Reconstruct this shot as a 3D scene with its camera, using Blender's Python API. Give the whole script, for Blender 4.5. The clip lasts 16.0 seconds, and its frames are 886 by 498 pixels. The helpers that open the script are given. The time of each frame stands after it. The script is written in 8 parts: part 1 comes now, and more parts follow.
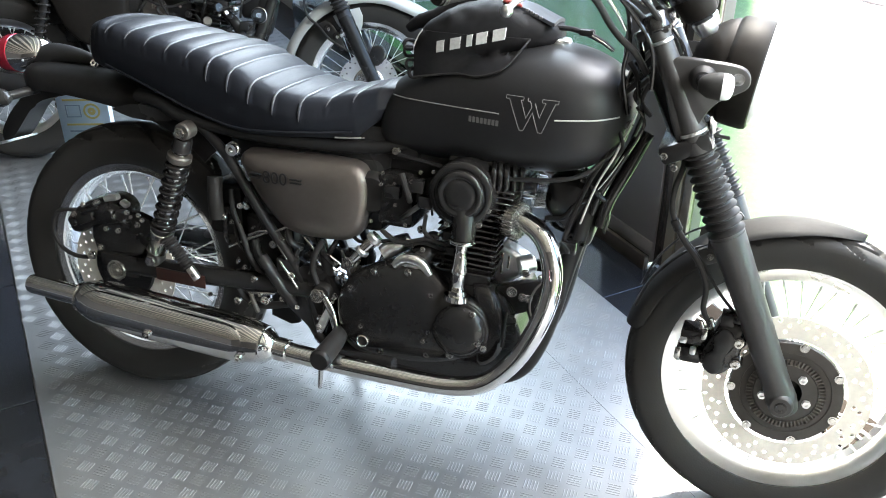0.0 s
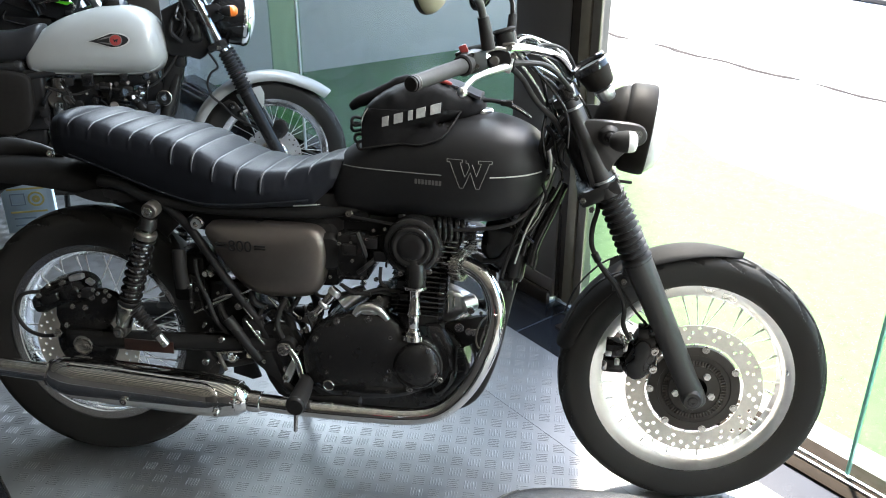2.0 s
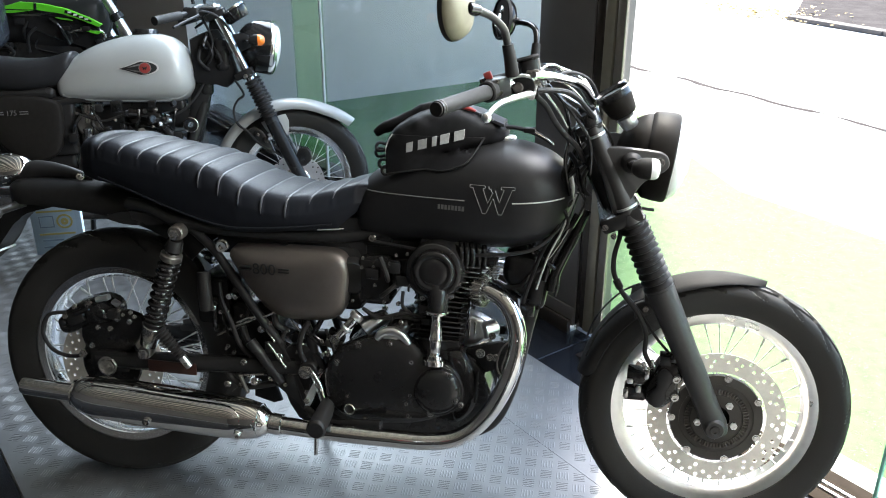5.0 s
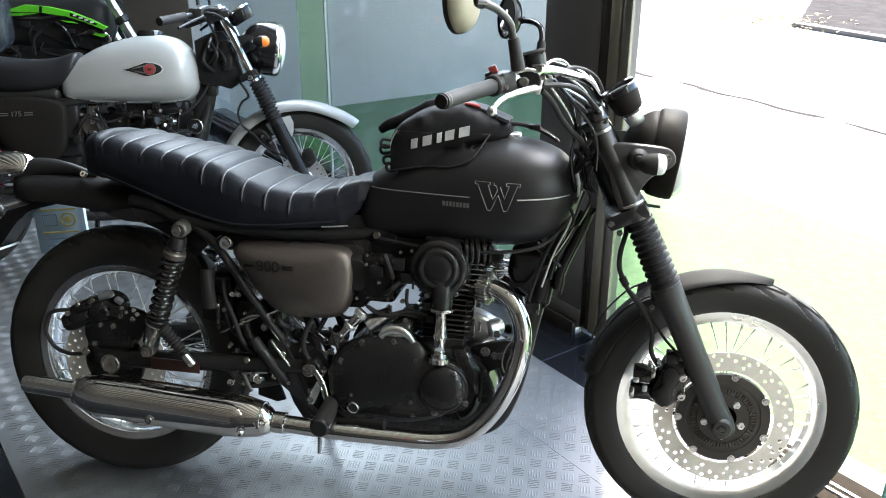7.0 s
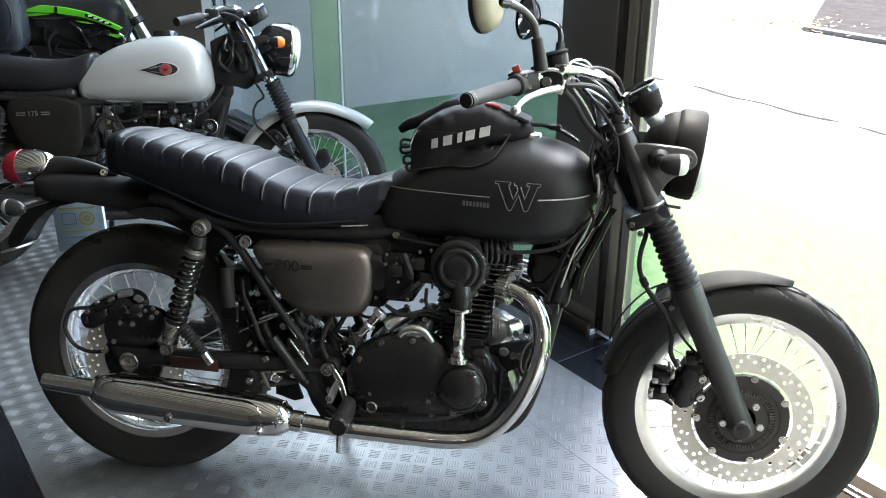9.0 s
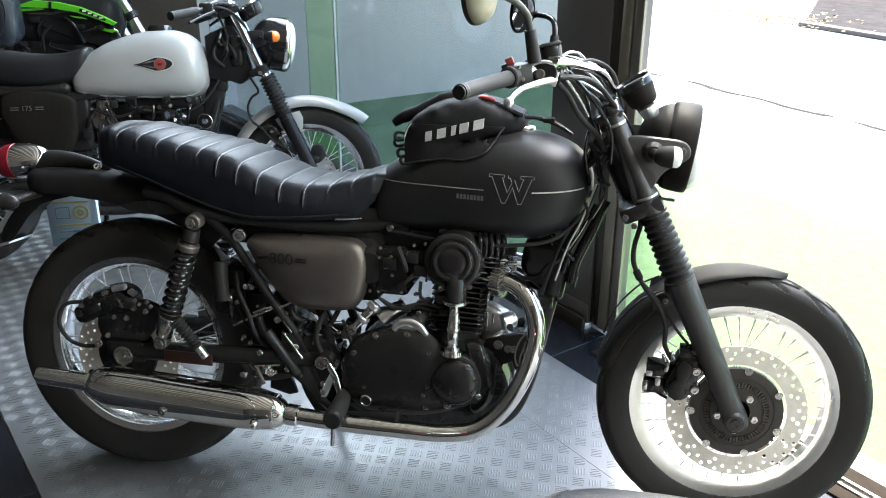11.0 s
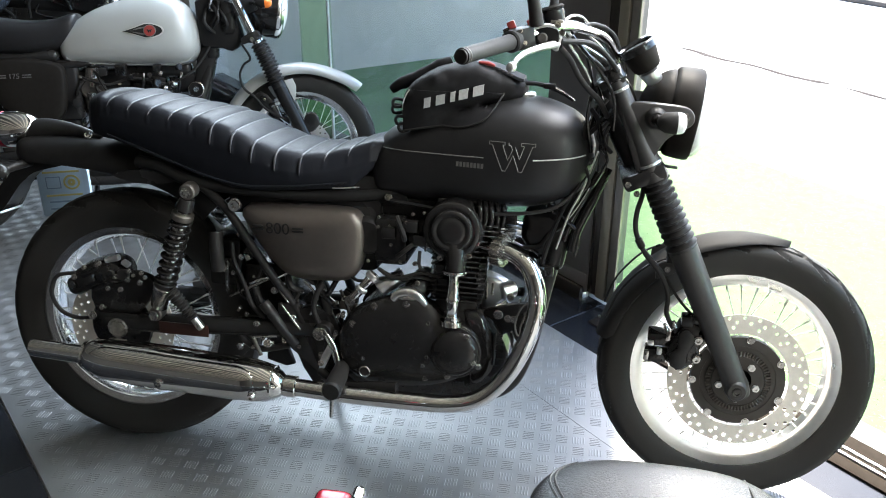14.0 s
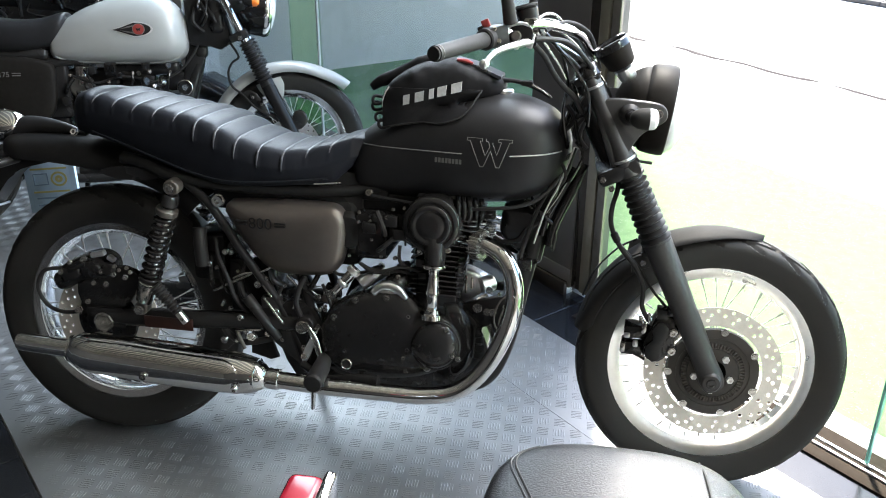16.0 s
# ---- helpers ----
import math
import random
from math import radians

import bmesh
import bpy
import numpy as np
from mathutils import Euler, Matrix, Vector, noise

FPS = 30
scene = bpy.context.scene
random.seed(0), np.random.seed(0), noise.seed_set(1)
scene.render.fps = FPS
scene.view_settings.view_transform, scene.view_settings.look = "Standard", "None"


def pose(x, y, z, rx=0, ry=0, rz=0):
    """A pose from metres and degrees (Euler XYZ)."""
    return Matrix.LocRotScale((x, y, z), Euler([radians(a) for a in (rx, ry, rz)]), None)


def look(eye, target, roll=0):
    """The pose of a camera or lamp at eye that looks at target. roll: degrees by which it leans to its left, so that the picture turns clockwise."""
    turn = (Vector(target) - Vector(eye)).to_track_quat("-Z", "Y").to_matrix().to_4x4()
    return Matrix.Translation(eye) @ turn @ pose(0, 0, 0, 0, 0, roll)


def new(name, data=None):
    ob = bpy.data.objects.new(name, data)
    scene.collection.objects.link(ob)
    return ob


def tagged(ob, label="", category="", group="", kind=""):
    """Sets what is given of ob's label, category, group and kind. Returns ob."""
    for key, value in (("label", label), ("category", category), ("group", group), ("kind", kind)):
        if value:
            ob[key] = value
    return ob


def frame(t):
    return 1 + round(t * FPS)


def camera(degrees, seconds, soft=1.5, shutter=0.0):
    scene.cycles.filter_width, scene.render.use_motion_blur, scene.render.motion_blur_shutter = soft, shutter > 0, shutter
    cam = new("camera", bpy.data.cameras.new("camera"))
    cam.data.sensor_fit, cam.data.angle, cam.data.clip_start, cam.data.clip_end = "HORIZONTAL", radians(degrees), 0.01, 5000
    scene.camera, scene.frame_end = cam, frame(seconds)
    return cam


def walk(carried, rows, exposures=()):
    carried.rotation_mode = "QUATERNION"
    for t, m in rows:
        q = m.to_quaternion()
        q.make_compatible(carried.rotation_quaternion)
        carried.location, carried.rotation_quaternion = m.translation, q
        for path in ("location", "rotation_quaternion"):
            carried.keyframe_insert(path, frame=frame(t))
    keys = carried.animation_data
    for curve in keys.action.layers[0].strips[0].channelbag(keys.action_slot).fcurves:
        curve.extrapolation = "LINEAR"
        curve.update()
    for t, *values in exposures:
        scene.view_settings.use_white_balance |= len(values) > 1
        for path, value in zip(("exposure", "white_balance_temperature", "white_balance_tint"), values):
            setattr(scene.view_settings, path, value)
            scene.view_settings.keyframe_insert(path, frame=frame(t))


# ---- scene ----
cam = camera(52.5, 16.0, soft=1.0)
PATH = [
    (0, (1.2870, -1.5463, 1.4362), (0.7220, 0.0885, 0.4318), 0.06),
    (0.5, (1.2300, -1.5353, 1.4732), (0.7800, 0.1461, 0.4877), 0.07),
    (1, (1.1970, -1.6176, 1.4614), (0.8430, 0.1122, 0.5220), 0.12),
    (1.5, (1.1580, -1.7744, 1.4887), (0.8760, -0.0255, 0.5609), 0.18),
    (2, (1.1470, -1.8339, 1.5420), (0.8810, -0.0621, 0.6532), 0.11),
    (2.5, (1.1620, -1.8475, 1.5609), (0.8930, -0.0655, 0.6940), 0.11),
    (3, (1.1910, -1.8431, 1.5442), (0.9180, -0.0595, 0.6825), 0.12),
    (3.5, (1.2050, -1.8537, 1.5384), (0.9250, -0.0719, 0.6745), 0.04),
    (4, (1.1780, -1.8561, 1.5311), (0.8880, -0.0710, 0.6755), 0.17),
    (4.5, (1.1440, -1.8525, 1.5364), (0.8400, -0.0628, 0.6983), 0.20),
    (7, (1.1420, -1.8519, 1.5044), (0.8180, -0.0507, 0.6973), 0.15),
    (7.5, (1.1350, -1.8586, 1.5008), (0.8100, -0.0558, 0.6979), 0.25),
    (8, (1.1380, -1.8688, 1.5020), (0.8090, -0.0651, 0.7011), 0.16),
    (8.5, (1.1350, -1.8655, 1.4983), (0.8010, -0.0629, 0.6993), 0.17),
    (9, (1.1120, -1.8625, 1.4985), (0.7750, -0.0608, 0.6974), 0.28),
    (11.5, (1.1200, -1.8637, 1.4894), (0.7940, -0.0661, 0.6769), 0.25),
    (12, (1.1240, -1.8600, 1.4927), (0.8040, -0.0637, 0.6721), 0.24),
    (12.5, (1.1370, -1.8637, 1.4894), (0.8300, -0.0672, 0.6658), 0.30),
    (13, (1.1220, -1.8518, 1.4904), (0.8240, -0.0577, 0.6596), 0.28),
    (13.5, (1.0950, -1.8460, 1.4818), (0.7920, -0.0621, 0.6281), 0.31),
    (14, (1.0960, -1.8406, 1.4762), (0.7910, -0.0644, 0.6078), 0.32),
    (14.5, (1.0990, -1.8446, 1.4769), (0.7950, -0.0746, 0.5970), 0.32),
    (15, (1.1160, -1.8647, 1.4893), (0.8110, -0.0972, 0.6041), 0.23),
    (15.5, (1.1310, -1.8685, 1.4870), (0.8280, -0.0949, 0.6124), 0.22),
    (16, (1.1420, -1.8692, 1.4829), (0.8430, -0.0939, 0.6124), 0.30),
]
walk(cam, [(t, look(eye, target, roll)) for t, eye, target, roll in PATH],
     [(0, 3.48), (1.0, 3.20), (2.0, 2.8), (4.5, 2.70), (7.0, 2.83), (16, 2.83)])

# ---- light ----
world = bpy.data.worlds.new("sky")
scene.world = world
world.use_nodes = True
wn = world.node_tree.nodes
sky = wn.new("ShaderNodeTexSky")
sky.sky_type = "NISHITA"
sky.sun_disc = False
sky.sun_elevation = radians(42)
sky.sun_rotation = radians(-1.4)
wn["Background"].inputs["Strength"].default_value = 0.15
world.node_tree.links.new(sky.outputs[0], wn["Background"].inputs["Color"])
SUN_FROM = Vector((-0.025, 1.0, 0.90))
def window_light(u0, u1, watts, tone):
    """Daylight of the sky through the upper part of the glazed front."""
    la = bpy.data.lights.new("window_light", "AREA")
    la.shape, la.size, la.size_y = "RECTANGLE", u1 - u0, 1.25
    la.energy, la.color = watts, tone
    new("window_light", la).matrix_world = pose(0, 0, 0, 0, 0, -43.7) @ pose((u0 + u1) / 2, 1.435, 2.12, -90, 0, 0)


window_light(-3.0, -0.1, 25, (0.76, 0.88, 1.0))
window_light(0.35, 4.4, 42, (1.0, 0.98, 0.95))
sun = new("sun", bpy.data.lights.new("sun", "SUN"))
sun.data.energy = 4.8
sun.data.angle = radians(5.0)
sun.data.color = (1.0, 0.94, 0.83)
sun.matrix_world = look(SUN_FROM * 10, (0, 0, 0))


# ---- materials ----
def mat(name, base, rough=0.5, metal=0.0, vary=0.15, scale=30.0, bump=0.0, bump_scale=200.0, coat=0.0, rough_vary=0.12, spec=0.5, stretch=(1, 1, 1), tone=None, dust=0.0, sheen=0.0):
    m = bpy.data.materials.new(name)
    m.use_nodes = True
    nt = m.node_tree
    b = nt.nodes["Principled BSDF"]
    b.inputs["Metallic"].default_value = metal
    b.inputs["Coat Weight"].default_value = coat
    b.inputs["Coat Roughness"].default_value = 0.08
    b.inputs["Specular IOR Level"].default_value = spec
    b.inputs["Sheen Weight"].default_value = sheen
    tc = nt.nodes.new("ShaderNodeTexCoord")
    mp = nt.nodes.new("ShaderNodeMapping")
    mp.inputs["Scale"].default_value = stretch
    nt.links.new(tc.outputs["Object"], mp.inputs["Vector"])
    n1 = nt.nodes.new("ShaderNodeTexNoise")
    n1.inputs["Scale"].default_value = scale
    n1.inputs["Detail"].default_value = 5
    n2 = nt.nodes.new("ShaderNodeTexNoise")
    n2.inputs["Scale"].default_value = scale * 0.13
    n2.inputs["Detail"].default_value = 3
    for n in (n1, n2):
        nt.links.new(mp.outputs[0], n.inputs["Vector"])
    mixf = nt.nodes.new("ShaderNodeMath")
    mixf.operation = "MULTIPLY_ADD"
    nt.links.new(n1.outputs["Fac"], mixf.inputs[0])
    mixf.inputs[1].default_value = 0.5
    half = nt.nodes.new("ShaderNodeMath")
    half.operation = "MULTIPLY"
    half.inputs[1].default_value = 0.5
    nt.links.new(n2.outputs["Fac"], half.inputs[0])
    nt.links.new(half.outputs[0], mixf.inputs[2])
    ramp = nt.nodes.new("ShaderNodeMapRange")
    ramp.inputs["From Min"].default_value = 0.3
    ramp.inputs["From Max"].default_value = 0.7
    nt.links.new(mixf.outputs[0], ramp.inputs["Value"])
    mix = nt.nodes.new("ShaderNodeMix")
    mix.data_type = "RGBA"
    second = tone if tone else tuple(c * (1 - vary) for c in base)
    first = tuple(min(1, c * (1 + vary)) for c in base)
    mix.inputs["A"].default_value = (*second, 1)
    mix.inputs["B"].default_value = (*first, 1)
    nt.links.new(ramp.outputs[0], mix.inputs["Factor"])
    nt.links.new(mix.outputs["Result"], b.inputs["Base Color"])
    rr = nt.nodes.new("ShaderNodeMapRange")
    rr.inputs["From Min"].default_value = 0.3
    rr.inputs["From Max"].default_value = 0.7
    rr.inputs["To Min"].default_value = max(0.02, rough * (1 - rough_vary))
    rr.inputs["To Max"].default_value = min(1, rough * (1 + rough_vary))
    nt.links.new(n2.outputs["Fac"], rr.inputs["Value"])
    nt.links.new(rr.outputs[0], b.inputs["Roughness"])
    if bump:
        n3 = nt.nodes.new("ShaderNodeTexNoise")
        n3.inputs["Scale"].default_value = bump_scale
        n3.inputs["Detail"].default_value = 4
        nt.links.new(mp.outputs[0], n3.inputs["Vector"])
        bp = nt.nodes.new("ShaderNodeBump")
        bp.inputs["Strength"].default_value = bump
        bp.inputs["Distance"].default_value = 0.002
        nt.links.new(n3.outputs["Fac"], bp.inputs["Height"])
        nt.links.new(bp.outputs[0], b.inputs["Normal"])
    return m


def glass(name, tint, gloss=0.03, streaks=0.0):
    m = bpy.data.materials.new(name)
    m.use_nodes = True
    nt = m.node_tree
    nt.nodes.remove(nt.nodes["Principled BSDF"])
    tr = nt.nodes.new("ShaderNodeBsdfTransparent")
    tr.inputs["Color"].default_value = (*tint, 1)
    gl = nt.nodes.new("ShaderNodeBsdfGlossy")
    gl.inputs["Roughness"].default_value = 0.02
    lw = nt.nodes.new("ShaderNodeLayerWeight")
    lw.inputs["Blend"].default_value = 0.5
    pw = nt.nodes.new("ShaderNodeMath")
    pw.operation = "POWER"
    pw.inputs[1].default_value = 5.0
    nt.links.new(lw.outputs["Facing"], pw.inputs[0])
    fr = nt.nodes.new("ShaderNodeMath")
    fr.operation = "MULTIPLY_ADD"
    fr.inputs[1].default_value = 0.9
    fr.inputs[2].default_value = gloss
    nt.links.new(pw.outputs[0], fr.inputs[0])
    mx = nt.nodes.new("ShaderNodeMixShader")
    nt.links.new(fr.outputs[0], mx.inputs[0])
    nt.links.new(tr.outputs[0], mx.inputs[1])
    nt.links.new(gl.outputs[0], mx.inputs[2])
    surface = mx.outputs[0]
    if streaks:
        # reflections painted in as pale diagonal streaks, with wiping smears: a thin uneven layer that scatters the
        # daylight behind
        tc = nt.nodes.new("ShaderNodeTexCoord")
        mp = nt.nodes.new("ShaderNodeMapping")
        mp.inputs["Rotation"].default_value = (0.0, radians(24), radians(-43.7))
        mp.inputs["Scale"].default_value = (7.0, 1.0, 0.9)
        nz = nt.nodes.new("ShaderNodeTexNoise")
        nz.inputs["Scale"].default_value = 1.7
        nz.inputs["Detail"].default_value = 6
        nz.inputs["Roughness"].default_value = 0.6
        ra = nt.nodes.new("ShaderNodeMapRange")
        ra.inputs["From Min"].default_value, ra.inputs["From Max"].default_value = 0.50, 0.80
        ra.inputs["To Min"].default_value, ra.inputs["To Max"].default_value = streaks * 0.15, streaks
        tl = nt.nodes.new("ShaderNodeBsdfTranslucent")
        tl.inputs["Color"].default_value = (0.9, 0.92, 0.95, 1)
        m2 = nt.nodes.new("ShaderNodeMixShader")
        nt.links.new(tc.outputs["Object"], mp.inputs["Vector"])
        nt.links.new(mp.outputs[0], nz.inputs["Vector"])
        nt.links.new(nz.outputs["Fac"], ra.inputs["Value"])
        nt.links.new(ra.outputs[0], m2.inputs[0])
        nt.links.new(mx.outputs[0], m2.inputs[1])
        nt.links.new(tl.outputs[0], m2.inputs[2])
        surface = m2.outputs[0]
    nt.links.new(surface, nt.nodes["Material Output"].inputs["Surface"])
    return m


TANK_BLACK = mat("matte_black_paint", (0.0220, 0.0220, 0.0230), 0.42, 0.35, 0.12, 400, 0.03, 900, rough_vary=0.06)
COVER_GREY = mat("satin_graphite_paint", (0.160, 0.140, 0.125), 0.38, 0.75, 0.08, 500, 0.03, 900, rough_vary=0.06)
SATIN_BLACK = mat("satin_black_paint", (0.018, 0.0177, 0.0177), 0.26, 0.0, 0.2, 60, 0.03, 400, spec=0.3)
FORK_GREY = mat("matte_charcoal_paint", (0.050, 0.049, 0.048), 0.42, 0.3, 0.12, 120, 0.03, 600)
ENGINE_BLACK = mat("black_engine_paint", (0.0155, 0.0151, 0.015), 0.17, 0.0, 0.15, 80, 0.008, 700)
GLOSS_BLACK = mat("gloss_black_paint", (0.012, 0.0118, 0.0118), 0.12, 0.0, 0.2, 30)
CHROME = mat("chrome", (0.78, 0.775, 0.765), 0.03, 1.0, 0.04, 20, rough_vary=0.3)
BRUSHED = mat("polished_aluminium", (0.88, 0.88, 0.88), 0.30, 1.0, 0.08, 50, 0.03, 300)
RIM_ALU = mat("polished_rim", (0.86, 0.86, 0.86), 0.17, 1.0, 0.10, 60, 0.02, 300, rough_vary=0.2)
STEEL = mat("zinc_steel", (0.58, 0.57, 0.55), 0.22, 1.0, 0.2, 80, 0.04, 400)
STAINLESS = mat("stainless_spoke", (0.78, 0.78, 0.77), 0.5, 0.3, 0.1, 90)
GUARD_GREY = mat("matte_guard_paint", (0.034, 0.0335, 0.033), 0.6, 0.0, 0.12, 120, 0.03, 600, spec=0.03)
DARK_RING = mat("dark_zinc", (0.13, 0.12, 0.108), 0.45, 0.6, 0.2, 90)
FRAME_BLACK = mat("frame_black_paint", (0.0165, 0.0163, 0.0165), 0.38, 0.0, 0.2, 60, 0.03, 400, spec=0.18)
LAMP_BLACK = mat("lamp_shell_paint", (0.016, 0.0145, 0.013), 0.5, 0.0, 0.2, 60, 0.03, 400, spec=0.04)
HUB_BLACK = mat("hub_black_paint", (0.055, 0.050, 0.044), 0.5, 0.2, 0.2, 60, 0.05, 400)
DISC_STEEL = mat("brake_steel", (0.82, 0.77, 0.69), 0.5, 0.2, 0.1, 90, 0.03, 500)
RUBBER = mat("tyre_rubber", (0.027, 0.0262, 0.025), 0.62, 0.0, 0.25, 40, 0.12, 300, tone=(0.034, 0.033, 0.031), spec=0.25)
SOFT_RUBBER = mat("moulded_rubber", (0.019, 0.0186, 0.0184), 0.6, 0.0, 0.2, 90, 0.06, 400, spec=0.28)
VINYL = mat("black_vinyl", (0.0150, 0.0168, 0.0215), 0.43, 0.0, 0.15, 40, 0.10, 900, rough_vary=0.10, spec=0.14)
DULL_VINYL = mat("dull_black_vinyl", (0.014, 0.014, 0.0148), 0.34, 0.0, 0.15, 40, 0.08, 900, spec=0.14)
VINYL_SEAM = mat("piping_highlight", (0.050, 0.054, 0.062), 0.36, 0.0, 0.15, 80, spec=0.5)
OLD_LEATHER = mat("creased_black_leather", (0.0115, 0.012, 0.013), 0.36, 0.0, 0.25, 60, 0.4, 300, rough_vary=0.25, spec=0.36, stretch=(1.6, 1, 1))
CLOTH = mat("black_textile", (0.0188, 0.0188, 0.0203), 0.75, 0.0, 0.3, 120, 0.4, 700, spec=0.3)
CLOTH_PRINT = mat("pale_grey_print", (0.62, 0.62, 0.60), 0.6, 0.0, 0.15, 200)
PALE_LINE = mat("silver_pinstripe", (0.55, 0.54, 0.52), 0.4, 0.3, 0.1, 200)
DARK_LINE = mat("dark_print", (0.008, 0.008, 0.008), 0.5, 0.0, 0.1, 200)
WHITE_TANK = mat("pearl_white_paint", (0.375, 0.385, 0.375), 0.36, 0.05, 0.04, 20, coat=0.6)
RED_LENS = mat("red_lens", (0.30, 0.012, 0.028), 0.22, 0.0, 0.2, 40, coat=0.2)
CLEAR_LENS = mat("clear_lens", (0.75, 0.76, 0.76), 0.12, 0.0, 0.1, 60, coat=0.5)
AMBER_LENS = mat("amber_lens", (0.85, 0.20, 0.02), 0.15, 0.0, 0.15, 60, coat=0.5)
RED_ENAMEL = mat("dull_red_enamel", (0.30, 0.045, 0.04), 0.35, 0.0, 0.15, 60)
LIME = mat("lime_green_plastic", (0.10, 0.48, 0.02), 0.3, 0.0, 0.12, 40, coat=0.3)
SHELL_LIT = mat("lit_mirror_shell", (0.20, 0.185, 0.13), 0.5, 0.1, 0.12, 60)
MIRROR = mat("mirror_face", (0.9, 0.9, 0.9), 0.02, 1.0, 0.01, 10)
TREAD_ALU = mat("tread_plate_aluminium", (0.262, 0.265, 0.268), 0.46, 0.7, 0.10, 9, 0.05, 260, rough_vary=0.25, tone=(0.215, 0.222, 0.226))
TREAD_BAR = mat("tread_bar_aluminium", (0.275, 0.28, 0.283), 0.58, 0.5, 0.12, 60, 0.05, 300)
TILE = mat("black_polished_tile", (0.018, 0.02, 0.024), 0.16, 0.0, 0.35, 14, 0.02, 200, rough_vary=0.3)
GROUT = mat("grey_grout", (0.2, 0.2, 0.2), 0.85, 0.0, 0.2, 80, 0.2, 300)
FRAME_DARK = mat("dark_bronze_aluminium", (0.075, 0.062, 0.052), 0.20, 0.55, 0.15, 30, 0.02, 300)
FRAME_TAN = mat("tan_aluminium", (0.36, 0.32, 0.245), 0.20, 0.55, 0.12, 30, 0.02, 300)
TRACK_DARK = mat("dark_track_aluminium", (0.030, 0.025, 0.021), 0.9, 0.0, 0.2, 30, 0.02, 300, spec=0.0)
FRAME_TAUPE = mat("taupe_aluminium", (0.27, 0.245, 0.215), 0.20, 0.55, 0.12, 30, 0.02, 300)
PILLAR = mat("charcoal_cladding", (0.115, 0.106, 0.10), 0.33, 0.1, 0.15, 8, 0.02, 200)
GREY_WALL = mat("grey_render", (0.55, 0.505, 0.465), 0.7, 0.0, 0.05, 1.2, 0.02, 40)
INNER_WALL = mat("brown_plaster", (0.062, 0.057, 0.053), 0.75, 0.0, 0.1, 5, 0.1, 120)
BATTEN = mat("beige_batten_paint", (0.26, 0.235, 0.195), 0.7, 0.0, 0.1, 6, 0.05, 120)
CEILING = mat("brown_ceiling_boards", (0.09, 0.086, 0.082), 0.8, 0.0, 0.1, 6, 0.08, 120)
CONCRETE = mat("sunlit_concrete", (0.36, 0.36, 0.35), 0.85, 0.0, 0.1, 9, 0.25, 60, tone=(0.31, 0.31, 0.30))
KERB = mat("kerb_concrete", (0.085, 0.075, 0.07), 0.85, 0.0, 0.25, 14, 0.3, 60)
ASPHALT = mat("asphalt", (0.06, 0.056, 0.056), 0.95, 0.0, 0.3, 60, 0.4, 120, spec=0.0)
TURF = mat("turf_base", (0.095, 0.172, 0.070), 0.9, 0.0, 0.3, 22, 0.3, 300, spec=0.2)
BLADE = mat("turf_blade", (0.225, 0.262, 0.165), 0.75, 0.0, 0.4, 14, tone=(0.105, 0.195, 0.075), spec=0.2)
DRY = mat("dry_leaves", (0.38, 0.28, 0.10), 0.8, 0.0, 0.4, 60)
WHITE_TRIM = mat("white_glass_joint", (0.7, 0.74, 0.72), 0.4, 0.0, 0.05, 30)
CARTON_BLUE = mat("pale_blue_carton", (0.52, 0.68, 0.82), 0.6, 0.0, 0.1, 30, 0.03, 200)
CARTON_DARK = mat("blue_carton_print", (0.25, 0.36, 0.50), 0.6, 0.0, 0.1, 60)
CARTON_YELLOW = mat("yellow_carton_print", (0.60, 0.52, 0.20), 0.6, 0.0, 0.1, 60)
GLASS_CLEAR = glass("clear_glass", (0.90, 0.95, 0.92))
GLASS_TINT = glass("tinted_glass", (0.76, 0.80, 0.82), streaks=0.05)
GLASS_PALE = glass("pale_green_glass", (0.70, 0.82, 0.70))
GLASS_EDGE = mat("aqua_glass_edge", (0.25, 0.62, 0.55), 0.2, 0.0, 0.1, 30)


# ---- mesh tools ----
def obj(name, bm, material, parent=None, label="", smooth=40):
    bmesh.ops.recalc_face_normals(bm, faces=bm.faces)
    me = bpy.data.meshes.new(name)
    bm.to_mesh(me)
    bm.free()
    me.materials.append(material)
    ob = new(name, me)
    if smooth:
        me.shade_smooth()
        me.set_sharp_from_angle(angle=radians(smooth))
    ob.parent = parent
    if label:
        ob["label"] = label
    return ob


def part(name, bm, material, parent, label="", smooth=40):
    return obj(name, bm, material, parent, label, smooth)


def empty(name, m=None):
    ob = new(name)
    ob.empty_display_size = 0.1
    if m is not None:
        ob.matrix_world = m
    return ob


def smooth_line(pts, n=8):
    pts = [Vector(p) for p in pts]
    if len(pts) < 3:
        return pts
    out = []
    for i in range(len(pts) - 1):
        p0, p1, p2, p3 = pts[max(i - 1, 0)], pts[i], pts[i + 1], pts[min(i + 2, len(pts) - 1)]
        for k in range(n):
            t = k / n
            out.append(0.5 * ((2 * p1) + (p2 - p0) * t + (2 * p0 - 5 * p1 + 4 * p2 - p3) * t * t + (3 * p1 - p0 - 3 * p2 + p3) * t ** 3))
    return out + [pts[-1]]


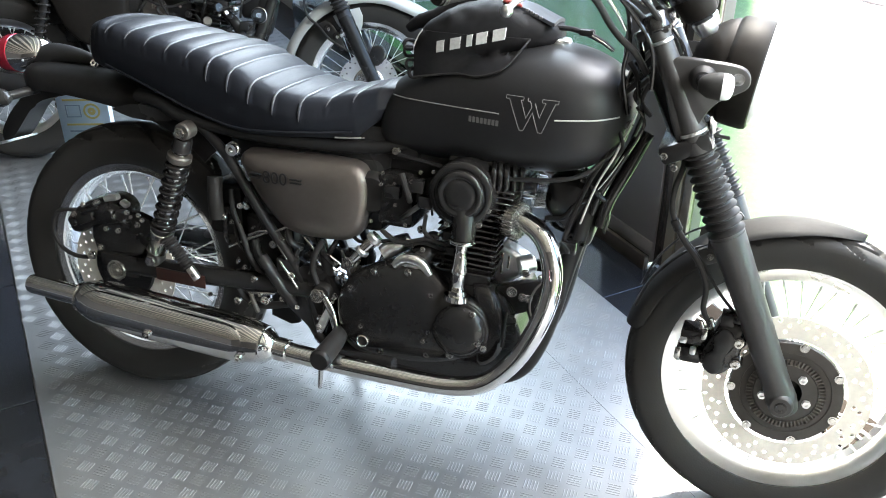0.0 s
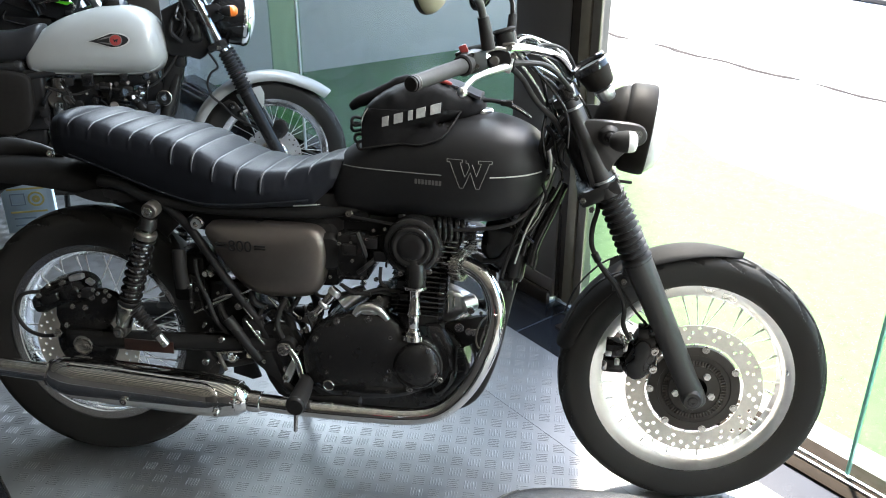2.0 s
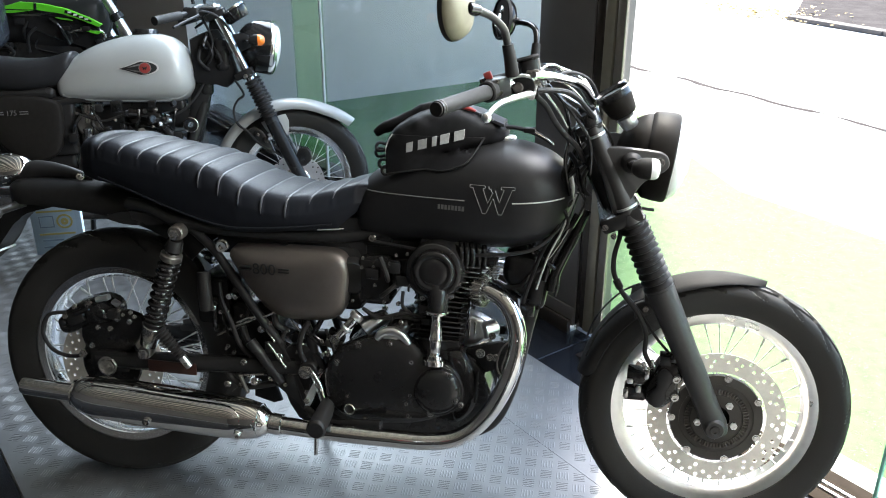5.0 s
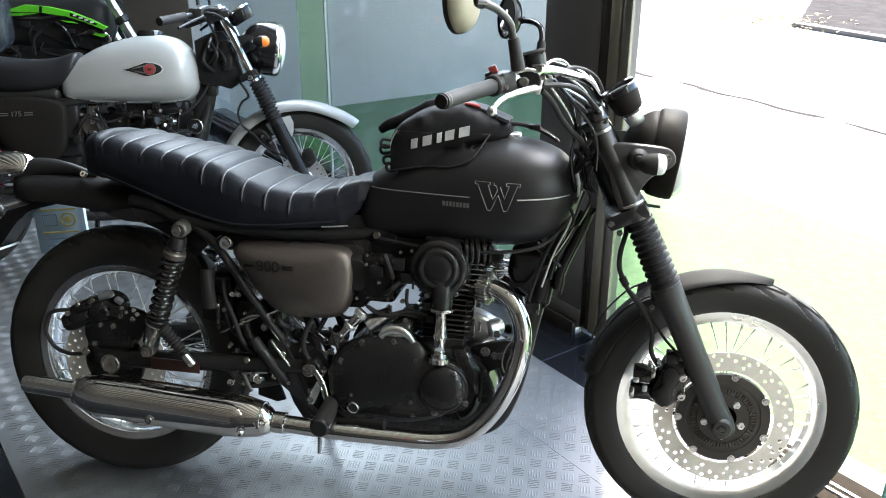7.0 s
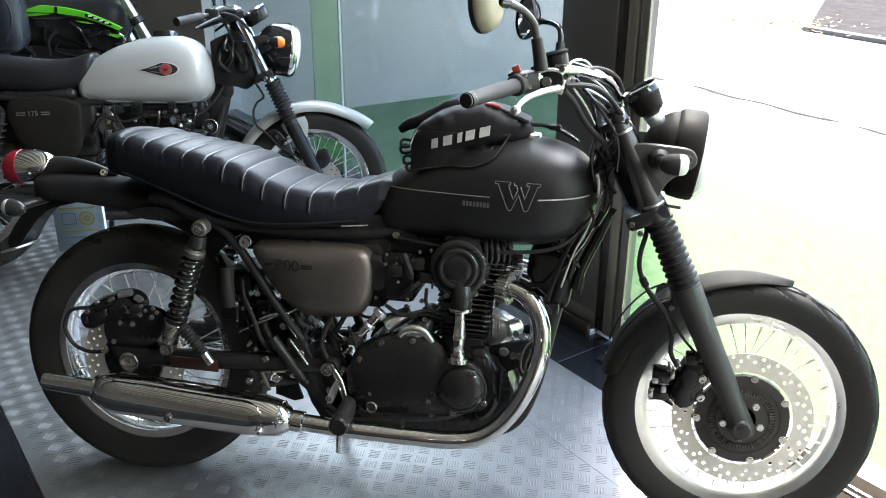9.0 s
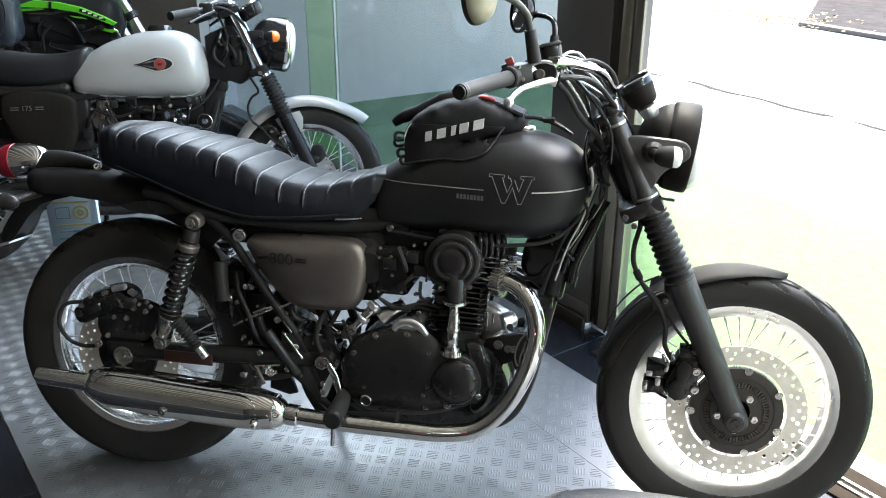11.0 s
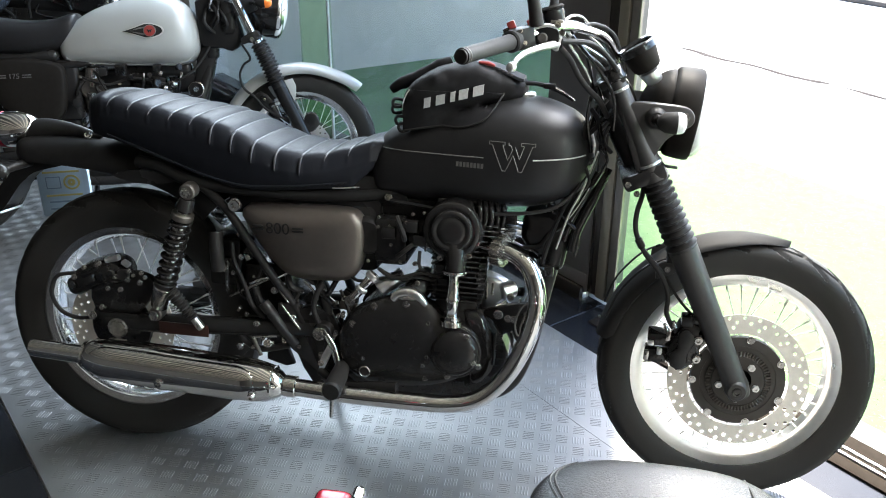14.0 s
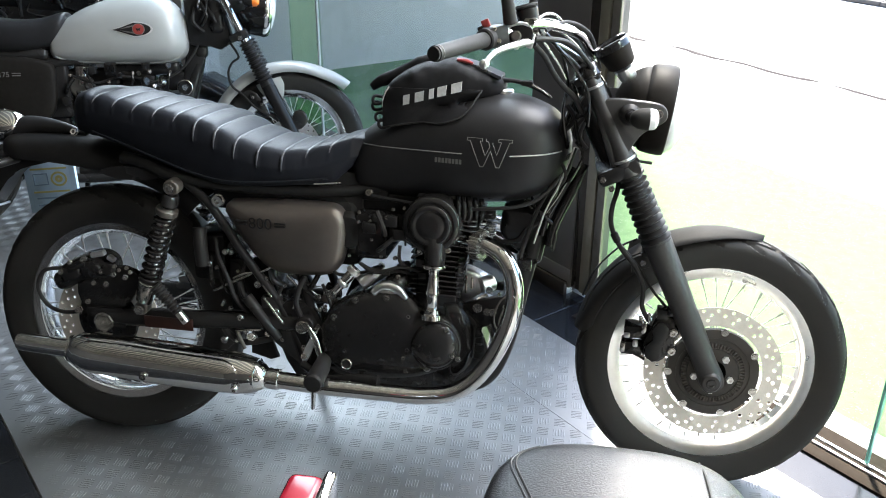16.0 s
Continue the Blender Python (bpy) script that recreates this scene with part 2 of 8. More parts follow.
def skin(bm, rings, close=True, caps=True):
    vs = [[bm.verts.new(p) for p in r] for r in rings]
    n = len(vs[0])
    for a, b in zip(vs, vs[1:]):
        for i in range(n if close else n - 1):
            j = (i + 1) % n
            bm.faces.new((a[i], a[j], b[j], b[i]))
    if caps and close:
        bm.faces.new(vs[0])
        bm.faces.new(vs[-1])
    return vs


def tube(bm, pts, r, seg=10, curve=8, caps=True):
    """A round bar along a smooth line; r is a radius or a list of radii along the points given."""
    line = smooth_line(pts, curve) if curve else [Vector(p) for p in pts]
    if isinstance(r, (int, float)):
        radii = [r] * len(line)
    else:
        radii = list(np.interp(np.linspace(0, len(r) - 1, len(line)), range(len(r)), r))
    rings, side = [], None
    for i, p in enumerate(line):
        d = (line[min(i + 1, len(line) - 1)] - line[max(i - 1, 0)]).normalized()
        if side is None:
            side = d.orthogonal().normalized()
        side = (side - d * side.dot(d)).normalized()
        up = d.cross(side)
        rings.append([p + (side * math.cos(a) + up * math.sin(a)) * radii[i] for a in (2 * math.pi * k / seg for k in range(seg))])
    skin(bm, rings, True, caps)
    return bm


def lathe(bm, profile, m, seg=48, caps=False):
    """Turn (axial, radius) pairs about the local Z of the matrix m."""
    rings = [[m @ Vector((r * math.cos(2 * math.pi * k / seg), r * math.sin(2 * math.pi * k / seg), h)) for k in range(seg)] for h, r in profile]
    skin(bm, rings, True, caps)
    return bm


def along(p, q):
    """A matrix at p whose Z looks to q."""
    p, q = Vector(p), Vector(q)
    return Matrix.Translation(p) @ (q - p).to_track_quat("Z", "Y").to_matrix().to_4x4()


def block(bm, lo, hi, bevel=0.003, m=None, seg=2):
    """A box between two corners, with rounded edges."""
    lo, hi = Vector(lo), Vector(hi)
    r = bmesh.ops.create_cube(bm, size=1)
    vs = r["verts"]
    s = Matrix.LocRotScale((lo + hi) / 2, None, hi - lo)
    bmesh.ops.transform(bm, matrix=s, verts=vs)
    if bevel:
        es = list({e for v in vs for e in v.link_edges})
        o = bmesh.ops.bevel(bm, geom=es, offset=bevel, segments=seg, affect="EDGES", profile=0.5)
        vs = list({v for f in o["faces"] for v in f.verts} | {v for v in vs if v.is_valid})
    if m is not None:
        bmesh.ops.transform(bm, matrix=m, verts=vs)
    return bm


def slab(bm, outline, y0, y1, bevel=0.004, round_n=0, bulge=0.0):
    """A plate from an outline in the XZ plane, between y0 (back) and y1 (face), its face edge rounded."""
    pts = [Vector((x, 0, z)) for x, z in outline]
    if round_n:
        pts = smooth_line(pts + [pts[0]], round_n)[:-1]
    c = sum(pts, Vector()) / len(pts)
    d = 1 if y1 > y0 else -1
    steps = [(y0, 0.0), (y1 - d * bevel, 0.0), (y1 - d * bevel * 0.3, bevel * 0.3), (y1, bevel)]
    rings = []
    for y, inset in steps:
        rings.append([Vector((p.x, y, p.z)) + ((c - p).normalized() * inset) for p in pts])
    if bulge:
        for f, h in ((0.75, 0.4), (0.5, 0.75), (0.25, 0.93)):
            rings.append([Vector((c.x + (p.x - c.x) * f, y1 + d * bulge * h, c.z + (p.z - c.z) * f)) for p in pts])
    skin(bm, rings)
    return bm


def bolt(bm, p, r=0.006, h=0.005, axis=(0, -1, 0), hexed=True):
    p = Vector(p)
    m = along(p, p + Vector(axis))
    lathe(bm, [(0, r * 1.2), (h * 0.25, r * 1.2), (h * 0.3, r), (h, r), (h, r * 0.5), (h * 0.5, r * 0.45)], m, 12 if not hexed else 6, True)
    return bm


def letters(name, text, size, m, material, parent, depth=0.0008, label=""):
    cu = bpy.data.curves.new(name, "FONT")
    cu.body, cu.size, cu.extrude, cu.align_x, cu.align_y = text, size, depth, "CENTER", "CENTER"
    tmp = new(name, cu)
    bpy.context.view_layer.update()
    me = bpy.data.meshes.new_from_object(tmp.evaluated_get(bpy.context.evaluated_depsgraph_get()))
    bpy.data.objects.remove(tmp)
    bpy.data.curves.remove(cu)
    me.name = name
    me.transform(m)
    me.materials.clear()
    me.materials.append(material)
    ob = new(name, me)
    ob.parent = parent
    if label:
        ob["label"] = label
    return ob


# ---- the room: u runs along the window wall, n out through it ----
ROOM = pose(0, 0, 0, 0, 0, -43.7)


def room_box(name, lo, hi, material, bevel=0.004, parent=None, label="", category="", kind=""):
    bm = bmesh.new()
    block(bm, lo, hi, bevel, ROOM)
    ob = obj(name, bm, material, parent, "", 30)
    return tagged(ob, label, category, "", kind)


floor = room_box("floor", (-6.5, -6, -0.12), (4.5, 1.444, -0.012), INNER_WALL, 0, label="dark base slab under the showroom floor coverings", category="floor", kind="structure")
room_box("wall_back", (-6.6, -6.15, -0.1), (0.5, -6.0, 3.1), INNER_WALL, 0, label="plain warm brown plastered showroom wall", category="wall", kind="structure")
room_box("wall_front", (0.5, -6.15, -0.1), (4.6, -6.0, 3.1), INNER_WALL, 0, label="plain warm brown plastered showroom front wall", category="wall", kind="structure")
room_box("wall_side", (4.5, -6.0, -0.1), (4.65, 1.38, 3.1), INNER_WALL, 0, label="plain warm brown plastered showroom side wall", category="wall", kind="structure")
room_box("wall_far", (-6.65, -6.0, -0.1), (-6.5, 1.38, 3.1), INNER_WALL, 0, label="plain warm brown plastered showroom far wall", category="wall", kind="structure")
bm = bmesh.new()
block(bm, (-6.6, -6.1, 3.16), (4.6, 1.60, 3.25), 0, ROOM)
tagged(obj("ceiling", bm, CEILING, None, "", 0), "dark brown boarded showroom ceiling", "ceiling", kind="structure")
# unseen battens, added so that the chrome mirrors pale stripes
bm = bmesh.new()
for k in range(13):
    n0 = -6.0 + k * 0.57
    block(bm, (-6.5, n0, 3.06), (4.5, n0 + 0.15 + 0.10 * (k % 3 == 0), 3.16), 0.004, ROOM, 1)
tagged(obj("trim", bm, BATTEN, None, "", 0), "pale beige ceiling battens, added out of view for stripes in the chrome", "ceiling", kind="structure")
room_box("lintel_wall", (-6.5, 1.40, 2.78), (4.5, 1.52, 3.10), FRAME_DARK, 0, label="dark beam over the window front", category="wall", kind="structure")

# black tiles along the window and on the other side of the tread plate
tiles = empty("tiled_floor")
tagged(tiles, "black polished floor tiles with thin grey joints", "floor", kind="structure")
bm = bmesh.new()
block(bm, (-6.5, -6, -0.012), (4.5, 1.443, -0.008), 0, ROOM)
part("grout", bm, GROUT, tiles, "thin grey joints", 0)
tile_mesh = {}


def tile(u0, u1, n0, n1):
    key = (round(u1 - u0, 3), round(n1 - n0, 3))
    if key not in tile_mesh:
        b2 = bmesh.new()
        block(b2, (0, 0, -0.008), (key[0], key[1], -0.003), 0.0012, None, 1)
        me = bpy.data.meshes.new("tile")
        b2.to_mesh(me)
        b2.free()
        me.materials.append(TILE)
        tile_mesh[key] = me
    ob = new("tile", tile_mesh[key])
    ob.parent = tiles
    ob.matrix_basis = ROOM @ pose(u0, n0, 0)


for i in range(-13, 6):
    u = 0.261 + i * 0.6
    tile(u + 0.0015, u + 0.5985, 1.1925, 1.44)
for i in range(-9, 7):
    for j in range(5):
        tile(i * 0.6 + 0.0015, i * 0.6 + 0.5985, -0.327 - (j + 1) * 0.6, -0.327 - j * 0.6 - 0.003)

# five-bar aluminium tread plate
plate = empty("tread_plate_floor")
tagged(plate, "dull silver five-bar aluminium tread plate floor sheets", "floor", kind="structure")
P0, P1 = -0.326, 1.191
CUTS = [-5.4, -2.7, 1.9, 4.4]
for a, b in zip(CUTS, CUTS[1:]):
    for n0, n1 in ((P0, 0.90), (0.90, P1)):
        bm = bmesh.new()
        block(bm, (a + 0.0003, n0 + 0.0003, -0.012), (b - 0.0003, n1 - 0.0003, 0.0), 0.0004, ROOM, 1)
        part("tread_sheet", bm, TREAD_ALU, plate, "", 0)


def bars(u_lo, u_hi):
    """The raised bars: cells of five, set at 45 degrees to the sheets, turned by a right angle from cell to cell."""
    verts, faces = [], []
    c, length, width, high = 0.0437, 0.031, 0.0028, 0.0008
    turn = ROOM @ Matrix.Rotation(radians(44.3), 4, "Z")
    back = ROOM.inverted()
    start = turn.inverted() @ Vector((0.471, 0.094, 0))
    for i in range(-90, 91):
        for j in range(-90, 91):
            cx, cy = start.x + i * c, start.y + j * c
            q = back @ (turn @ Vector((cx, cy, 0)))
            if not (u_lo < q.x < u_hi and P0 + 0.016 < q.y < P1 - 0.016) or abs(q.y - 0.90) < 0.014:
                continue
            for k in range(5):
                off = (k - 2) * 0.0071
                base = len(verts)
                for a, w, z in ((-length / 2, 0, 0), (-length * 0.4, -width / 2, 0), (length * 0.4, -width / 2, 0), (length / 2, 0, 0), (length * 0.4, width / 2, 0), (-length * 0.4, width / 2, 0),
                                (-length * 0.42, 0, high), (length * 0.42, 0, high)):
                    lx, ly = (w + off, a) if (i + j) % 2 else (a, w + off)
                    verts.append((cx + lx, cy + ly, z))
                q = base
                faces += [(q, q + 1, q + 6), (q + 1, q + 2, q + 7, q + 6), (q + 2, q + 3, q + 7), (q + 3, q + 4, q + 7), (q + 4, q + 5, q + 6, q + 7), (q + 5, q, q + 6)]
    me = bpy.data.meshes.new("tread_bars")
    me.from_pydata(verts, [], faces)
    me.transform(turn)
    me.materials.append(TREAD_BAR)
    ob = new("tread_bars", me)
    ob.parent = plate
    ob["kind"] = "stuff"


bars(-2.9, 2.2)

# window front: sill rails, pillar, frames, panes
sill = empty("window_sill_track")
tagged(sill, "dark bronze aluminium sill track of the glazed front", "window", kind="structure")
for u0, u1, n0, n1, z, m_ in ((-3.08, 0.19, 1.392, 1.408, 0.045, FRAME_DARK), (-3.08, 0.19, 1.408, 1.436, 0.018, BRUSHED), (-3.08, -0.06, 1.436, 1.450, 0.05, FRAME_DARK), (-3.08, -0.06, 1.450, 1.480, 0.022, BRUSHED), (-3.08, -0.06, 1.480, 1.56, 0.06, FRAME_DARK),
                             (0.315, 4.5, 1.310, 1.356, 0.003, TRACK_DARK), (0.315, 4.5, 1.356, 1.3635, 0.009, BRUSHED), (0.315, 4.5, 1.3635, 1.381, 0.004, TRACK_DARK), (0.315, 4.5, 1.381, 1.3885, 0.009, BRUSHED), (0.315, 4.5, 1.3885, 1.443, 0.006, TRACK_DARK)):
    bm = bmesh.new()
    block(bm, (u0, n0, -0.01), (u1, n1, z), 0.0015, ROOM)
    part("rail", bm, m_, sill, "", 30)
room_box("threshold", (-3.08, 1.445, -0.14), (4.5, 1.565, -0.02), CONCRETE, 0.004, label="pale concrete threshold outside the sliding door", category="threshold", kind="structure")

pillar = empty("corner_pillar")
tagged(pillar, "charcoal clad square pillar in the glazed front", "pillar", kind="structure")
bm = bmesh.new()
block(bm, (-0.05, 1.42, 0), (0.19, 1.60, 3.1), 0.006, ROOM)
part("cladding", bm, PILLAR, pillar, "", 30)
bm = bmesh.new()
block(bm, (-0.054, 1.416, 0), (0.1895, 1.606, 0.085), 0.004, ROOM)
part("skirting", bm, PILLAR, pillar, "", 30)
door_frame = empty("door_frame")
tagged(door_frame, "taupe and dark bronze aluminium door post beside the pillar", "door frame", kind="structure")
for u0, u1, n0, n1, m_ in ((0.19, 0.232, 1.426, 1.52, FRAME_DARK), (0.232, 0.272, 1.420, 1.445, FRAME_TAN), (0.272, 0.279, 1.428, 1.444, FRAME_DARK), (0.279, 0.313, 1.421, 1.434, FRAME_TAUPE)):
    bm = bmesh.new()
    block(bm, (u0, n0, 0.02), (u1, n1, 2.78), 0.003, ROOM)
    part("post", bm, m_, door_frame, "", 30)


def pane(name, u0, u1, n, material, label, edge=None):
    holder = empty(name)
    tagged(holder, label, "window", kind="structure")
    bm = bmesh.new()
    block(bm, (u0, n - 0.004, 0.06 if u0 < 0 else 0.011), (u1, n + 0.004, 2.78), 0, ROOM)
    p = part("pane", bm, material, holder, "", 0)
    p.visible_shadow = False
    if edge is not None:
        bm = bmesh.new()
        block(bm, (edge - 0.004, n - 0.006, 0.011), (edge + 0.004, n + 0.006, 2.78), 0.001, ROOM)
        part("polished_edge", bm, GLASS_EDGE, holder, "aqua polished glass edge", 0)
    return holder


# solid wall added to keep the sun off the floor at the far left
room_box("wall_window_side", (-6.5, 1.40, -0.1), (-3.08, 1.60, 2.78), GREY_WALL, 0, label="plain grey rendered wall added beside the glazed front to block the sun", category="wall", kind="structure")
pane("window_1", -3.08, -1.84, 1.462, GLASS_TINT, "grey tinted fixed glass pane of the showroom front")
pane("window_2", -1.545, -0.05, 1.462, GLASS_TINT, "grey tinted fixed glass pane beside the pillar")
pane("window_3", 1.306, 4.4, 1.385, GLASS_CLEAR, "clear sliding glass door leaf pushed aside", 1.306)
pane("window_4", 1.375, 4.4, 1.415, GLASS_CLEAR, "clear second sliding glass door leaf")
pane("window_5", -1.84, -1.545, 1.462, GLASS_PALE, "pale green uncoated strip of glass between the tinted panes")
joint = empty("glass_joint")
tagged(joint, "white silicone joint between the glass panes", "window", kind="structure")
bm = bmesh.new()
block(bm, (-1.553, 1.446, 0.05), (-1.541, 1.456, 2.78), 0.001, ROOM)
part("bead", bm, WHITE_TRIM, joint, "", 0)

# outside: turf, pavement, kerb, wall, street
ground = room_box("ground", (-400, -400, -0.16), (400, 700, -0.075), CONCRETE, 0, label="bright sunlit concrete forecourt", category="ground", kind="structure")
bm = bmesh.new()
corners = [(-3.3, 1.566), (12, 1.566), (12, 3.13), (-0.4, 3.13), (-1.2, 3.5), (-3.3, 4.9)]
skin(bm, [[ROOM @ Vector((u, n, z)) for u, n in corners] for z in (-0.075, -0.045)])
tagged(obj("lawn", bm, TURF, None, "", 0), "green artificial turf along the glazed front and the boundary wall", "lawn", kind="structure")


def blades():
    rng = random.Random(5)
    verts, faces = [], []
    for _ in range(52000):
        u = rng.uniform(-3.1, 4.2)
        n = 1.6 + (1.54 + max(0.0, -0.67 * (u + 0.6))) * rng.random()
        a, h, w = rng.uniform(0, 6.283), rng.uniform(0.0015, 0.0035), rng.uniform(0.002, 0.004)
        lx, ly = rng.gauss(0, 0.009), rng.gauss(0, 0.009)
        q = len(verts)
        verts += [(u - w * math.cos(a), n - w * math.sin(a), -0.046), (u + w * math.cos(a), n + w * math.sin(a), -0.046), (u + lx, n + ly, -0.046 + h)]
        faces.append((q, q + 1, q + 2))
    me = bpy.data.meshes.new("turf_blades")
    me.from_pydata(verts, [], faces)
    me.transform(ROOM)
    me.materials.append(BLADE)
    tagged(new("turf_blades", me), "short green artificial turf blades", "grass", kind="stuff")


blades()
# the wall's unseen upper part is raised to keep sun off the left floor
bm = bmesh.new()
block(bm, (-0.2, -0.74, -0.1), (0.0, 2.45, 7.5), 0.004, ROOM @ pose(-3.06, 2.3, 0, 0, 0, -7.0))
tagged(obj("wall_outside", bm, GREY_WALL, None, "", 30), "grey rendered boundary wall standing out from the shop front", "wall", kind="structure")

# hairline joint across the concrete
crack = empty("pavement_joint")
tagged(crack, "thin dark wavering joint across the concrete", "pavement", kind="structure")
bm = bmesh.new()
rng = random.Random(3)
line = [(-3 + 0.09 * i, 4.82 + 0.02 * math.sin(i * 0.9) + rng.gauss(0, 0.008)) for i in range(120)]
rings = []
for u, n in line:
    w = rng.choice((0.004, 0.016, 0.024, 0.032))
    rings.append([ROOM @ Vector((u, n - w, -0.0735)), ROOM @ Vector((u, n - w, -0.0725)), ROOM @ Vector((u, n + w, -0.0725)), ROOM @ Vector((u, n + w, -0.0735))])
skin(bm, rings)
part("joint_line", bm, ASPHALT, crack, "", 0)
kerb = empty("street_kerb")
tagged(kerb, "weathered dark kerb slab with dry leaves before the street", "kerb", kind="structure")
for i in range(12):
    bm = bmesh.new()
    block(bm, (-3.2 + i * 1.0 + 0.006, 7.60, -0.08), (-2.2 + i * 1.0, 7.72, -0.03), 0.015, ROOM)
    part("kerb_stone", bm, KERB, kerb, "", 30)
bm = bmesh.new()
corners = [(-3.2, 7.72), (400, 7.72), (400, 18), (-8.9, 18)]
skin(bm, [[ROOM @ Vector((u, n, z)) for u, n in corners] for z in (-0.078, -0.05)])
road = tagged(obj("road", bm, ASPHALT, None, "", 0), "dark asphalt street beyond the kerb", "road", kind="structure")
verts, faces = [], []
rng = random.Random(8)
for _ in range(1500):
    u, n = rng.gauss(-3.75, 0.42), 7.75 + rng.gauss(0, 0.30)
    a, s, z = rng.uniform(0, 6.28), rng.uniform(0.015, 0.035), -0.07 + rng.uniform(0, 0.02)
    q = len(verts)
    for k in range(4):
        verts.append((u + s * math.cos(a + k * 1.57) * (1 if k % 2 else 0.5), n + s * math.sin(a + k * 1.57) * (1 if k % 2 else 0.5), z + rng.uniform(0, 0.012)))
    faces.append((q, q + 1, q + 2, q + 3))
me = bpy.data.meshes.new("leaf_litter")
me.from_pydata(verts, [], faces)
me.transform(ROOM)
me.materials.append(DRY)
tagged(new("leaf_litter", me), "scattered dry yellow leaves along the kerb", "leaves", kind="stuff")


# ---- parts that the motorcycles share (local X forward, Y to the left, Z up) ----


def at_axle(x, z):
    """A matrix at an axle whose Z is the bike's Y."""
    return Matrix.Translation((x, 0, z)) @ Matrix.Rotation(radians(-90), 4, "X")


def tyre(bm, c, radius, rim, half, groove=0.008, seg=180):
    """A tyre with a rounded crown and zigzag grooves cut into its tread."""
    m = at_axle(*c)
    prof = []
    mid = (radius + rim) / 2 + 0.006
    for k in range(47):
        ang = (-1 + 2 * k / 46) * 2.35
        r = mid + (radius - mid if math.cos(ang) > 0 else (mid - rim + 0.004) / 0.704) * math.cos(ang)
        prof.append((half * math.sin(ang), r, ang))
    rings = []
    pitch = seg // 20
    for k in range(seg):
        phi = 2 * math.pi * k / seg
        ring = []
        for y, r, ang in prof:
            cut = 0.0
            run = (k + (pitch // 2 if ang > 0 else 0)) % pitch / pitch
            if abs(ang) < 1.3 and (abs(abs(ang) - 0.12 - 1.1 * run) < 0.12 or abs(abs(ang) - 0.62) < 0.07):
                cut = groove
            ring.append(m @ Vector(((r - cut) * math.cos(phi), (r - cut) * math.sin(phi), y)))
        rings.append(ring)
    vs = [[bm.verts.new(p) for p in r] for r in rings]
    n = len(prof)
    for i in range(seg):
        a, b = vs[i], vs[(i + 1) % seg]
        for j in range(n - 1):
            bm.faces.new((a[j], a[j + 1], b[j + 1], b[j]))
        bm.faces.new((a[n - 1], a[0], b[0], b[n - 1]))
    return bm


def drilled_disc(bm, c, y, r0, r1, rows, hole, thick=0.004, seg=72):
    """A brake disc with real holes; rows: (radius, count, phase)."""
    m = at_axle(*c)
    edges = []

    def circle(cx, cy, r, n, wave=0.0):
        vs = [bm.verts.new((cx + (r + wave * (i % 2)) * math.cos(2 * math.pi * i / n), cy + (r + wave * (i % 2)) * math.sin(2 * math.pi * i / n), 0)) for i in range(n)]
        for a, b in zip(vs, vs[1:] + vs[:1]):
            edges.append(bm.edges.new((a, b)))

    circle(0, 0, r1, seg)
    circle(0, 0, r0, seg)
    for r, n, ph in rows:
        for i in range(n):
            a = 2 * math.pi * i / n + ph
            circle(r * math.cos(a), r * math.sin(a), hole, 8)
    bmesh.ops.triangle_fill(bm, use_beauty=True, use_dissolve=False, edges=edges)
    res = bmesh.ops.extrude_face_region(bm, geom=bm.faces[:])
    bmesh.ops.translate(bm, vec=(0, 0, thick), verts=[v for v in res["geom"] if isinstance(v, bmesh.types.BMVert)])
    bmesh.ops.transform(bm, matrix=m @ Matrix.Translation((0, 0, y)), verts=bm.verts[:])
    return bm


